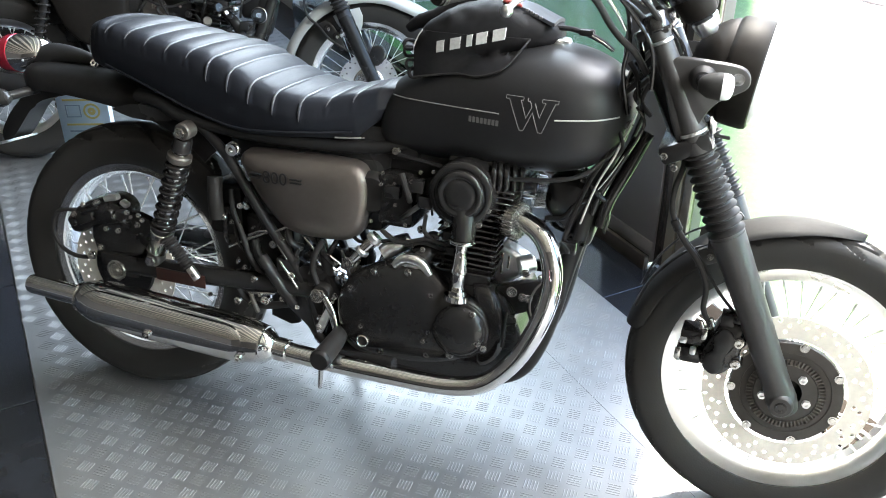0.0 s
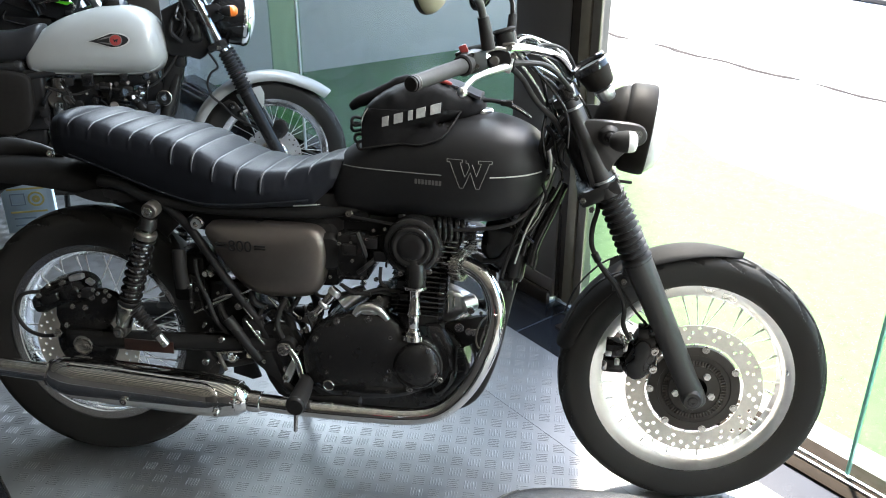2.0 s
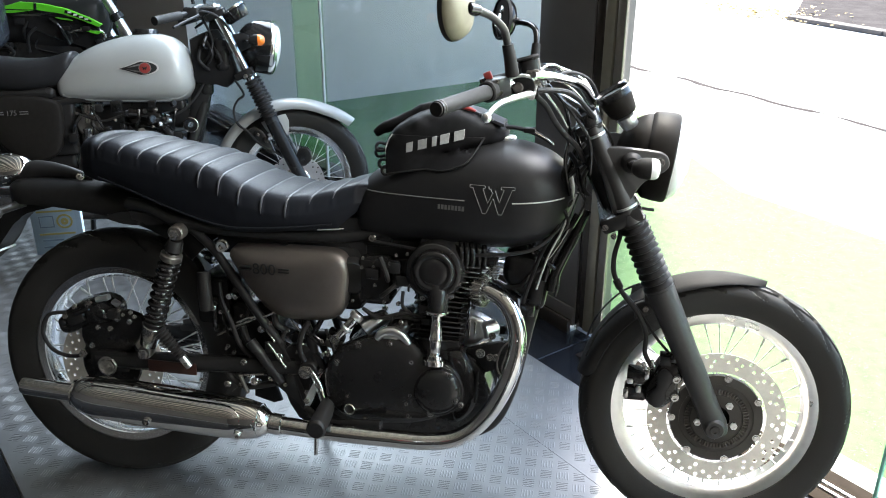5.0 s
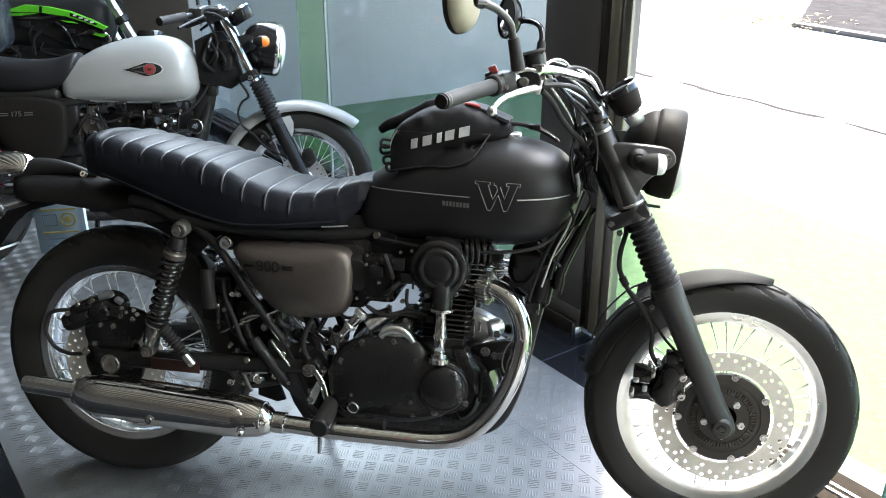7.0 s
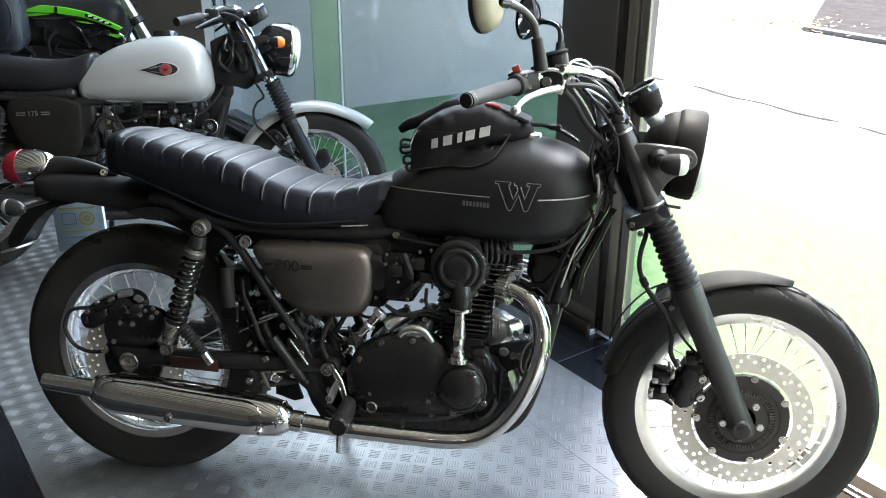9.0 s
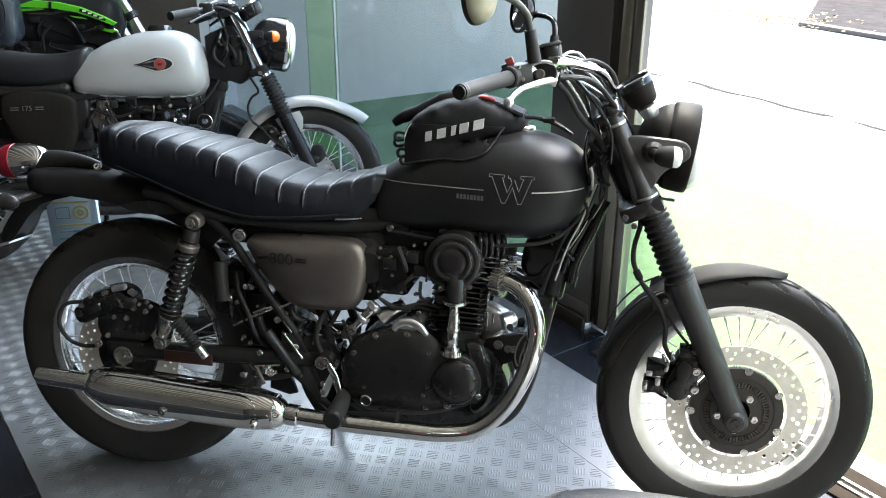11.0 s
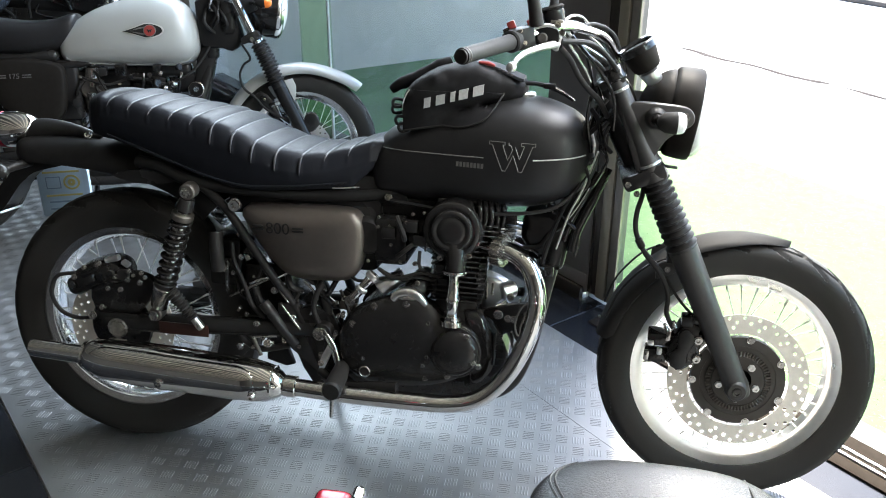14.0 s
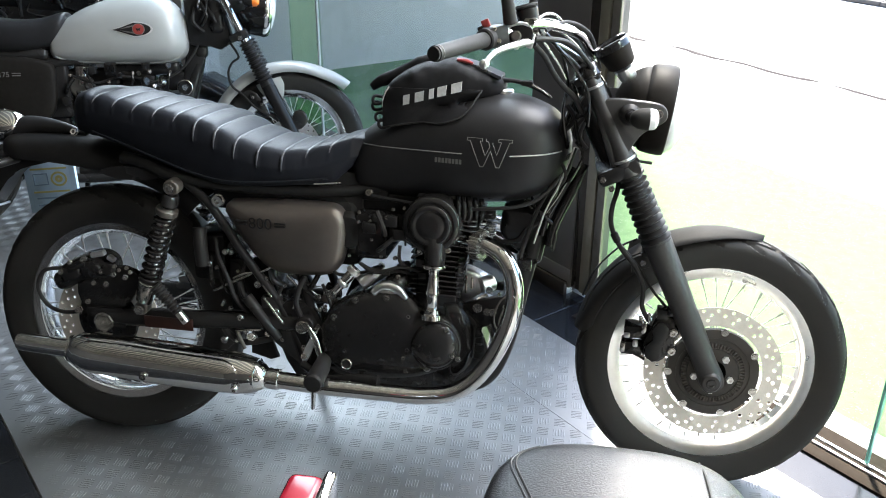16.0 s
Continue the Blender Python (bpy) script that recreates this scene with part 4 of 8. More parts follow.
def tank_line(x0, z0, x1, z1, r, material, n=24):
    bm = bmesh.new()
    tube(bm, on_tank([(x0 + (x1 - x0) * k / n, z0 + (z1 - z0) * k / n) for k in range(n + 1)], 0.0), r, 6, 0)
    return part("pinstripe", bm, material, tank, "thin silver pinstripe")


EZ = 0.812
DULL_LINE = mat("dull_pinstripe", (0.24, 0.235, 0.23), 0.5, 0.3, 0.1, 200)
tank_line(0.640, EZ - 0.010, 0.872, EZ - 0.006, 0.0013, DULL_LINE)
tank_line(0.978, EZ - 0.004, 1.088, EZ + 0.003, 0.0017, PALE_LINE)
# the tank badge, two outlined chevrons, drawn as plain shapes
bx, bz = 0.930, EZ
for k, pts in enumerate((
        [(-0.050, 0.036), (-0.014, 0.036), (-0.014, 0.029), (-0.019, 0.029), (-0.006, -0.008), (0.004, 0.018), (0.000, 0.029), (-0.005, 0.029), (-0.005, 0.036)],
        [(-0.050, 0.036), (-0.050, 0.029), (-0.043, 0.029), (-0.018, -0.036), (-0.010, -0.036), (0.006, 0.006), (0.020, -0.036), (0.028, -0.036), (0.050, 0.029), (0.056, 0.029), (0.056, 0.036), (0.024, 0.036), (0.024, 0.029), (0.031, 0.029), (0.021, -0.004), (0.010, 0.026)])):
    bm = bmesh.new()
    line = []
    for a, b in zip(pts, pts[1:]):
        for j in range(5):
            line.append((bx + 0.93 * (a[0] + (b[0] - a[0]) * j / 5), bz + 0.86 * (a[1] + (b[1] - a[1]) * j / 5)))
    line.append((bx + 0.93 * pts[-1][0], bz + 0.86 * pts[-1][1]))
    tube(bm, on_tank(line, 0.0), 0.0008, 6, 0)
    part("badge_outline", bm, BADGE_GREY, tank, "silver outlined chevron badge")
bm = bmesh.new()
for k in range(8):
    x = 0.812 + k * 0.0078
    p, q, r_, s = on_tank([(x, EZ - 0.030), (x + 0.0058, EZ - 0.030), (x + 0.0058, EZ - 0.019), (x, EZ - 0.019)], 0.0008)
    bm.faces.new([bm.verts.new(v) for v in (p, q, r_, s)])
part("maker_mark", bm, BADGE_GREY, tank, "small pale lettering shown as bars", 0)
bm = bmesh.new()
tube(bm, [(0.66, -0.085, 0.684), (0.80, -0.099, 0.674), (0.92, -0.107, 0.678), (1.02, -0.10, 0.694), (1.07, -0.075, 0.728), (1.098, -0.04, 0.77)], 0.0045, 8)
part("tank_seam", bm, TANK_BLACK, tank)

# seat: a quilted top with cross ribs over plain sides
SEAMS = (0.003, 0.055, 0.104, 0.154, 0.205, 0.256, 0.304, 0.351, 0.403, 0.458, 0.510, 0.562)
SEAT_X = (-0.068, -0.060, -0.045, -0.015, 0.02, 0.084, 0.135, 0.19, 0.241, 0.294, 0.341, 0.386, 0.433, 0.478, 0.517, 0.566, 0.61, 0.640)
SEAT_TOP = (0.858, 0.876, 0.890, 0.898, 0.898, 0.886, 0.877, 0.869, 0.862, 0.846, 0.824, 0.808, 0.798, 0.795, 0.799, 0.812, 0.824, 0.822)
SEAT_LOW = (0.830, 0.815, 0.803, 0.797, 0.789, 0.768, 0.750, 0.731, 0.715, 0.701, 0.697, 0.698, 0.701, 0.704, 0.706, 0.712, 0.752, 0.795)
SEAT_WID = (0.070, 0.096, 0.114, 0.128, 0.134, 0.140, 0.143, 0.146, 0.148, 0.150, 0.150, 0.147, 0.142, 0.134, 0.125, 0.112, 0.098, 0.075)
SECTION = ((-0.86, 0.0, 0.0), (-0.95, 0.30, 0.0), (-1.0, 0.62, 0.0), (-1.0, 1.0, -0.046), (-0.965, 1.0, -0.026), (-0.90, 1.0, -0.0145), (-0.76, 1.0, -0.0075), (-0.40, 1.0, -0.002))


def seat_ring(x, flat=False):
    """One cross section of the seat at x: points from the near lower edge over the top to the far lower edge."""
    zt, zl, w = (float(np.interp(x, SEAT_X, f)) for f in (SEAT_TOP, SEAT_LOW, SEAT_WID))
    side = []
    for fy, fz, dz in SECTION:
        z = zl + (zt - 0.05 - zl) * fz / 0.75 if fz < 0.7 else zt + dz
        side.append(Vector((x, fy * w, z)))
    pts = smooth_line(side + [Vector((x, 0, zt))] + [Vector((x, -p.y, p.z)) for p in side[::-1]], 5)
    if flat:
        return pts
    gap = min(abs(x - q) for q in SEAMS)
    reach = 0.066 if 0.22 < x < 0.49 else 0.050
    for p in pts:
        deep = zt - p.z
        fade = max(0.0, min(1.0, (reach - deep) / 0.022))
        puff = (1 - math.exp(-gap / 0.0065)) - 0.72
        if SEAMS[0] - 0.03 < x < SEAMS[-1] + 0.05:
            p.z += 0.0062 * puff * fade
            p.y += math.copysign(0.0040 * puff * fade * min(1.0, deep / 0.02), p.y)
        p.x += 0.012 * (1 - (p.y / w) ** 2) if x > 0 else -0.022 * (1 - (p.y / w) ** 2)
    return pts


bm = bmesh.new()
stops = [SEAT_X[0] + (SEAT_X[-1] - SEAT_X[0]) * k / 230 for k in range(231)]
rings = [seat_ring(x) for x in stops]
vs = skin(bm, rings, False, False)
bm.faces.new(vs[0])
bm.faces.new(vs[-1])
for a, b in zip(vs, vs[1:]):
    bm.faces.new((a[0], b[0], b[-1], a[-1]))
seat = part("seat", bm, VINYL, bike, "black vinyl seat with cross ribs and highlighted seams", 70)
# piping coloured paler than the vinyl to carry the seams' sheen
for q in SEAMS:
    zt = float(np.interp(q, SEAT_X, SEAT_TOP))
    reach = 0.060 if 0.22 < q < 0.49 else 0.030
    ridge = [p - Vector((0, 0, 0.0002)) for p in seat_ring(q) if zt - p.z < reach]
    bm = bmesh.new()
    tube(bm, ridge, [0.0006] + [0.0029] * 6 + [0.0006], 10, 0)
    part("rib_piping", bm, VINYL_SEAM, seat, "piping between seat ribs, its highlight put into the colour")
# moulded edge between the quilted top and the side, and the bright lower trim
bm = bmesh.new()
tube(bm, [(x, -0.972 * float(np.interp(x, SEAT_X, SEAT_WID)), float(np.interp(x, SEAT_X, SEAT_LOW)) + 0.012) for x in (0.0, 0.08, 0.16, 0.24, 0.32, 0.40, 0.48, 0.56)], 0.0022, 8)
part("lower_welt", bm, VINYL, seat)
bm = bmesh.new()
tube(bm, [(0.528, -0.118, 0.710), (0.555, -0.114, 0.7115), (0.588, -0.106, 0.714)], 0.0018, 8)
part("seat_trim", bm, BRUSHED, seat, "bright lower trim")

# seat pan between the seat's nose and the tank
bm = bmesh.new()
block(bm, (0.40, -0.075, 0.665), (0.70, 0.075, 0.735), 0.012)
part("seat_pan", bm, FRAME_BLACK, bike)
bm = bmesh.new()
block(bm, (0.57, -0.050, 0.70), (0.72, 0.050, 0.800), 0.02)
part("tank_mount", bm, FRAME_BLACK, bike)
bm = bmesh.new()
bolt(bm, (0.655, -0.080, 0.690), 0.008, 0.008, (0, -1, 0.2))
part("mount_bolt", bm, STEEL, bike)
# side covers
for sgn in (-1, 1):
    bm = bmesh.new()
    out = [(0.315, 0.634), (0.322, 0.648), (0.345, 0.655), (0.45, 0.660), (0.54, 0.661), (0.580, 0.657), (0.600, 0.640), (0.607, 0.610), (0.606, 0.575), (0.596, 0.525), (0.578, 0.498), (0.545, 0.486), (0.48, 0.482), (0.44, 0.486), (0.405, 0.502), (0.375, 0.535), (0.345, 0.578)]
    slab(bm, out, 0.080 * sgn, 0.122 * sgn, 0.018, 3, 0.014)
    sc = part("side_cover", bm, COVER_GREY, bike, "satin graphite side cover", 60)
    if sgn < 0:
        letters("model_number", "800", 0.038, Matrix.Translation((0.410, -0.1362, 0.613)) @ pose(0, 0, 0, 90, 0, 0), DARK_LINE, sc, label="thin dark number 800")
        for x0, x1 in ((0.350, 0.376), (0.444, 0.470)):
            for dz in (-0.0035, 0.0035):
                bm = bmesh.new()
                block(bm, (x0, -0.1368, 0.613 + dz - 0.0016), (x1, -0.1255, 0.613 + dz + 0.0016), 0.0003)
                part("number_bar", bm, DARK_LINE, sc)

# rear mudguard, tail lamp, rear signals
bm = bmesh.new()
rings = []
prof = [(-0.088, -0.030), (-0.084, -0.012), (-0.07, 0.002), (-0.04, 0.012), (0, 0.016), (0.04, 0.012), (0.07, 0.002), (0.084, -0.012), (0.088, -0.030)]
prof = prof + [(y * 0.96, d - 0.004) for y, d in prof[::-1]]
GUARD = [(0.235, 0.655), (0.18, 0.700), (0.10, 0.738), (0.0, 0.760), (-0.09, 0.772), (-0.18, 0.778), (-0.25, 0.776), (-0.285, 0.766)]
line = smooth_line([(x, 0, z - 0.016) for x, z in GUARD], 6)
for k, p in enumerate(line):
    d = (line[min(k + 1, len(line) - 1)] - line[max(k - 1, 0)]).normalized()
    up = Vector((d.z, 0, -d.x))
    sq = 0.55 + 0.45 * math.sqrt(min(1, (len(line) - 1 - k) / 9))
    rings.append([p + up * d_ * 1.25 + Vector((0, y * sq, 0)) for y, d_ in prof])
skin(bm, rings)
rf = part("rear_mudguard", bm, FRAME_BLACK, bike, "matte black rear mudguard", 60)
bm = bmesh.new()
block(bm, (-0.27, -0.02, 0.705), (-0.18, 0.02, 0.765), 0.012)
part("tail_bracket", bm, SATIN_BLACK, rf)
bm = bmesh.new()
tube(bm, [(-0.272, 0, 0.772), (-0.235, 0, 0.784), (-0.19, 0, 0.788), (-0.14, 0, 0.786), (-0.085, 0, 0.776)], [0.034, 0.033, 0.026, 0.017, 0.006], 24, 6)
part("tail_lamp_bracket", bm, TANK_BLACK, rf, "matte black drop-shaped lamp bracket", 60)
bm = bmesh.new()
bolt(bm, (-0.10, -0.03, 0.785), 0.008, 0.010, (0, -1, 0.4))
part("bracket_bolt", bm, CHROME, rf)
bm = bmesh.new()
lathe(bm, [(-0.060, 0.008), (-0.053, 0.022), (-0.037, 0.034), (-0.014, 0.042), (0.012, 0.046), (0.026, 0.045)], along((-0.296, 0, 0.772), (-1, 0, 0.655)), 32, True)
tl = part("tail_lamp", bm, CHROME, bike, "chrome tail lamp with red lens")
bm = bmesh.new()
lathe(bm, [(0.024, 0.0465), (0.045, 0.0455), (0.062, 0.040), (0.068, 0.026), (0.070, 0.004)], along((-0.296, 0, 0.772), (-1, 0, 0.655)), 32, True)
part("tail_lens", bm, RED_LENS, tl, "red tail lens")
for sgn in (-1, 1):
    bm = bmesh.new()
    tube(bm, [(-0.235, 0.05 * sgn, 0.705), (-0.268, 0.115 * sgn, 0.698)], [0.011, 0.010], 12, 0)
    sg = part("rear_signal", bm, SATIN_BLACK, bike)
    bm = bmesh.new()
    lathe(bm, [(-0.032, 0.006), (-0.026, 0.013), (-0.012, 0.020), (0.006, 0.0225)], along((-0.278, 0.125 * sgn, 0.698), (-1, 0.125 * sgn, 0.698)), 22, True)
    part("signal_shell", bm, SATIN_BLACK, sg)
    bm = bmesh.new()
    lathe(bm, [(0.006, 0.022), (0.016, 0.021), (0.024, 0.014), (0.026, 0.003)], along((-0.278, 0.125 * sgn, 0.698), (-1, 0.125 * sgn, 0.698)), 22, True)
    part("signal_lens", bm, CLEAR_LENS, sg)
bm = bmesh.new()
slab(bm, [(0.0, 0.700), (0.04, 0.715), (0.10, 0.718), (0.16, 0.70), (0.12, 0.688), (0.05, 0.686)], -0.10, -0.088, 0.003, 2)
part("grab_bracket", bm, SATIN_BLACK, bike)

# rear shocks
for sgn in (-1, 1):
    y = 0.125 * sgn
    top, low = Vector((0.200, y, 0.686)), Vector((0.092, y, 0.372))
    d = (top - low).normalized()
    bm = bmesh.new()
    drum(bm, low + d * 0.06, top - d * 0.05, 0.017)
    sh = part("shock_absorber", bm, STEEL, bike, "black coil-over rear shock")
    bm = bmesh.new()
    spring(bm, low + d * 0.085, top - d * 0.075, 0.0225, 0.0050, 8.0, 10)
    part("coil_spring", bm, GLOSS_BLACK, sh, "black coil spring")
    bm = bmesh.new()
    drum(bm, low + d * 0.015, low + d * 0.075, 0.021, 0.026, 0.003)
    part("shock_body", bm, STEEL, sh, "zinc lower shock body")
    bm = bmesh.new()
    drum(bm, low + d * 0.075, low + d * 0.088, 0.027, 0.027, 0.002)
    part("spring_seat", bm, SATIN_BLACK, sh)
    bm = bmesh.new()
    drum(bm, top - d * 0.075, top - d * 0.058, 0.026, 0.026, 0.003)
    part("top_collar", bm, DARK_RING, sh)
    for p, r in ((top, 0.021), (low, 0.019)):
        bm = bmesh.new()
        drum(bm, p + Vector((0, -0.016, 0)), p + Vector((0, 0.016, 0)), r * 0.9, None, 0.003)
        part("shock_eye", bm, DARK_RING, sh)
        bm = bmesh.new()
        bolt(bm, p + Vector((0, 0.020 * sgn, 0)), 0.011, 0.008, (0, sgn, 0))
        part("eye_nut", bm, STEEL, sh)
    bm = bmesh.new()
    drum(bm, top - d * 0.05, top - d * 0.02, 0.022, 0.019, 0.003)
    part("shock_head", bm, SATIN_BLACK, sh)

# frame
FRAME = [
    (0.0105, [(0.205, -0.098, 0.70), (0.28, -0.108, 0.640), (0.36, -0.112, 0.52), (0.44, -0.112, 0.405), (0.475, -0.112, 0.33), (0.50, -0.115, 0.26)]),
    (0.015, [(0.06, -0.085, 0.735), (0.12, -0.092, 0.728), (0.20, -0.098, 0.700), (0.40, -0.09, 0.685), (0.62, -0.07, 0.69), (0.80, -0.05, 0.74), (1.06, -0.02, 0.83)]),
    (0.019, [(1.09, 0.0, 0.80), (1.055, -0.03, 0.66), (1.02, -0.055, 0.50), (0.985, -0.08, 0.33), (0.93, -0.095, 0.245), (0.80, -0.10, 0.225), (0.60, -0.105, 0.225), (0.50, -0.112, 0.25)]),
    (0.012, [(0.50, -0.112, 0.25), (0.52, -0.113, 0.36), (0.50, -0.10, 0.45), (0.46, -0.09, 0.55), (0.44, -0.085, 0.66)]),
]
for sgn in (-1, 1):
    for r, pts in FRAME:
        bm = bmesh.new()
        tube(bm, [(x, -y * sgn, z) for x, y, z in pts], r, 14)
        part("frame_tube", bm, FRAME_BLACK, bike, "black frame tube")
    bm = bmesh.new()
    bolt(bm, (0.302, 0.108 * sgn, 0.655), 0.013, 0.014, (0, sgn, 0), False)
    part("seat_bolt", bm, CHROME, bike)
# swingarm
for sgn in (-1, 1):
    bm = bmesh.new()
    tube(bm, [(-0.045, 0.112 * sgn, 0.335), (0.05, 0.112 * sgn, 0.336), (0.30, 0.112 * sgn, 0.350), (0.50, 0.105 * sgn, 0.362)], [0.022, 0.024, 0.022, 0.024], 14, 5)
    arm = part("swingarm", bm, SATIN_BLACK, bike, "black swingarm")
    bm = bmesh.new()
    block(bm, (-0.06, 0.104 * sgn - 0.008, 0.308), (0.04, 0.104 * sgn + 0.030 * sgn + 0.004, 0.360), 0.006)
    part("axle_block", bm, SATIN_BLACK, arm)
    bm = bmesh.new()
    bolt(bm, (0.0, 0.139 * sgn, 0.333), 0.015, 0.012, (0, sgn, 0))
    part("axle_nut", bm, STEEL, arm, "zinc axle nut")
    bm = bmesh.new()
    drum(bm, (0.508, 0.115 * sgn, 0.365), (0.508, 0.136 * sgn, 0.365), 0.026, 0.022, 0.003)
    part("pivot_plate", bm, SATIN_BLACK, arm)
    bm = bmesh.new()
    bolt(bm, (0.508, 0.136 * sgn, 0.365), 0.012, 0.008, (0, sgn, 0))
    part("pivot_bolt", bm, STEEL, arm)
bm = bmesh.new()
block(bm, (0.10, -0.142, 0.326), (0.225, -0.138, 0.356), 0.001)
part("warning_sticker", bm, mat("amber_print_sticker", (0.030, 0.010, 0.007), 0.4, 0, 0.6, 240, stretch=(0.3, 1, 3)), bike, "dark sticker with amber lines")

# rear brake
bm = bmesh.new()
drilled_disc(bm, RA, -0.088, 0.075, 0.134, [(0.126, 24, 0.0), (0.114, 24, 0.13), (0.101, 24, 0.0)], 0.0035)
part("brake_disc", bm, DISC_STEEL, rear, "drilled rear brake disc")
bm = bmesh.new()
lathe(bm, [(-0.092, 0.02), (-0.092, 0.076), (-0.086, 0.082), (-0.07, 0.06), (-0.05, 0.055)], at_axle(*RA), 40)
part("disc_carrier", bm, ENGINE_BLACK, rear)
bm = bmesh.new()
slab(bm, [(-0.140, 0.418), (-0.118, 0.455), (-0.070, 0.480), (-0.022, 0.492), (0.012, 0.478), (0.016, 0.446), (-0.018, 0.432), (-0.06, 0.425), (-0.10, 0.400), (-0.130, 0.398)], -0.065, -0.128, 0.012, 3, 0.004)
rc = part("rear_caliper", bm, ENGINE_BLACK, bike, "black rear brake caliper")
for p in ((-0.118, 0.43), (-0.07, 0.455), (-0.015, 0.465)):
    bm = bmesh.new()
    drum(bm, (p[0], -0.126, p[1]), (p[0], -0.138, p[1]), 0.014, 0.012, 0.003)
    part("piston_cap", bm, ENGINE_BLACK, rc)
for p in ((-0.045, 0.487), (0.0, 0.46), (0.03, 0.455), (0.06, 0.45)):
    bm = bmesh.new()
    bolt(bm, (p[0], -0.134, p[1]), 0.006, 0.007, (0, -1, 0))
    part("caliper_bolt", bm, STEEL, rc)
bm = bmesh.new()
slab(bm, [(-0.03, 0.34), (0.045, 0.365), (0.085, 0.43), (0.075, 0.458), (0.02, 0.468), (-0.03, 0.45), (-0.08, 0.42), (-0.075, 0.36)], -0.100, -0.118, 0.004, 2)
part("caliper_carrier", bm, ENGINE_BLACK, bike)
bm = bmesh.new()
tube(bm, [(-0.105, -0.135, 0.46), (-0.150, -0.14, 0.45), (-0.172, -0.14, 0.405), (-0.155, -0.14, 0.362), (-0.115, -0.14, 0.345), (-0.07, -0.135, 0.348)], 0.005, 8)
part("rear_brake_hose", bm, SOFT_RUBBER, bike)
# remote reservoir and hose by the shock foot
bm = bmesh.new()
gaiter(bm, (0.142, -0.15, 0.442), (0.195, -0.15, 0.378), 0.018, 0.013, 9)
part("reservoir_boot", bm, SOFT_RUBBER, bike)
bm = bmesh.new()
drum(bm, (0.195, -0.15, 0.378), (0.214, -0.15, 0.352), 0.010, 0.010, 0.002)
part("boot_end", bm, BRUSHED, bike)

# exhausts, both sides
for sgn in (-1, 1):
    y = 0.205 * sgn
    bm = bmesh.new()
    lathe(bm, [(-0.005, 0.0175), (-0.008, 0.0205), (0.0, 0.0225), (0.12, 0.0235), (0.128, 0.025), (0.135, 0.034), (0.155, 0.044), (0.20, 0.0505), (0.34, 0.0525), (0.50, 0.0515), (0.56, 0.0495), (0.60, 0.042), (0.622, 0.030), (0.63, 0.021)], along((-0.195, y, 0.287), (0.43, y, 0.257)), 44)
    muf = part("silencer", bm, CHROME, bike, "chrome peashooter silencer", 60)
    # raised heat shield along its outer flank, with rounded ends
    bm = bmesh.new()
    axis = along((-0.195, y, 0.287), (0.43, y, 0.257))
    turn_in = axis.to_3x3().inverted()
    mid = (turn_in @ Vector((0, sgn, 0.10))).to_2d()
    face = math.atan2(mid.y, mid.x)
    rings = []
    for k in range(41):
        h = 0.150 + 0.425 * k / 40
        e = min(1.0, k / 5, (40 - k) / 5)
        half_arc = 1.02 * math.sqrt(max(0.02, 1 - (1 - e) ** 2))
        r = float(np.interp(h, (0.135, 0.155, 0.20, 0.34, 0.50, 0.56, 0.60), (0.034, 0.044, 0.0505, 0.0525, 0.0515, 0.0495, 0.042)))
        arc = [face + half_arc * (-1 + 2 * j / 20) for j in range(21)]
        lift = [0.0042 * min(1.0, min(j, 20 - j) / 2.0) * min(1.0, e * 2) for j in range(21)]
        rings.append([axis @ Vector(((r + q - 0.0008) * math.cos(a), (r + q - 0.0008) * math.sin(a), h)) for a, q in zip(arc, lift)])
    skin(bm, rings, False, False)
    part("heat_shield", bm, CHROME, muf, "chrome heat shield", 60)
    for h in (0.132, 0.604):
        bm = bmesh.new()
        lathe(bm, [(-0.003, 0.030), (-0.002, 0.0345 if h < 0.3 else 0.0425), (0.002, 0.0345 if h < 0.3 else 0.0425), (0.003, 0.030)], axis @ Matrix.Translation((0, 0, h)), 36)
        part("weld_ring", bm, CHROME, muf)
    for x, z in ((0.145, 0.268), (0.372, 0.258)):
        bm = bmesh.new()
        bolt(bm, (x, y + 0.054 * sgn, z - 0.010), 0.0085, 0.009, (0, sgn, -0.15), False)
        part("silencer_bolt", bm, CHROME, muf)
    bm = bmesh.new()
    pts = [(0.42, y, 0.256), (0.55, y * 0.98, 0.247), (0.70, y * 0.93, 0.240), (0.82, y * 0.88, 0.238), (0.895, y * 0.84, 0.258), (0.955, y * 0.80, 0.322), (0.996, y * 0.76, 0.415), (1.008, y * 0.70, 0.500), (0.985, y * 0.62, 0.565), (0.940, y * 0.52, 0.592), (0.880, y * 0.44, 0.594)]
    tube(bm, pts, 0.0205, 20)
    part("header_pipe", bm, CHROME, bike, "chrome exhaust header pipe", 60)
    bm = bmesh.new()
    drum(bm, (0.435, y, 0.2555), (0.465, y, 0.2535), 0.0255, 0.0255, 0.002)
    part("exhaust_clamp", bm, CHROME, bike)
    # finned exhaust port collar
    m = along((0.920, y * 0.51, 0.593), (0.873, y * 0.42, 0.594))
    bm = bmesh.new()
    lathe(bm, [(-0.004, 0.022), (-0.004, 0.03), (0.016, 0.03), (0.016, 0.022)], m, 28)
    collar = part("port_collar", bm, STEEL, bike, "finned exhaust port collar")
    for k in range(26):
        bm = bmesh.new()
        block(bm, (0.022, -0.0016, -0.010), (0.037, 0.0016, 0.016), 0.0006, m @ Matrix.Rotation(2 * math.pi * k / 26, 4, "Z"), 1)
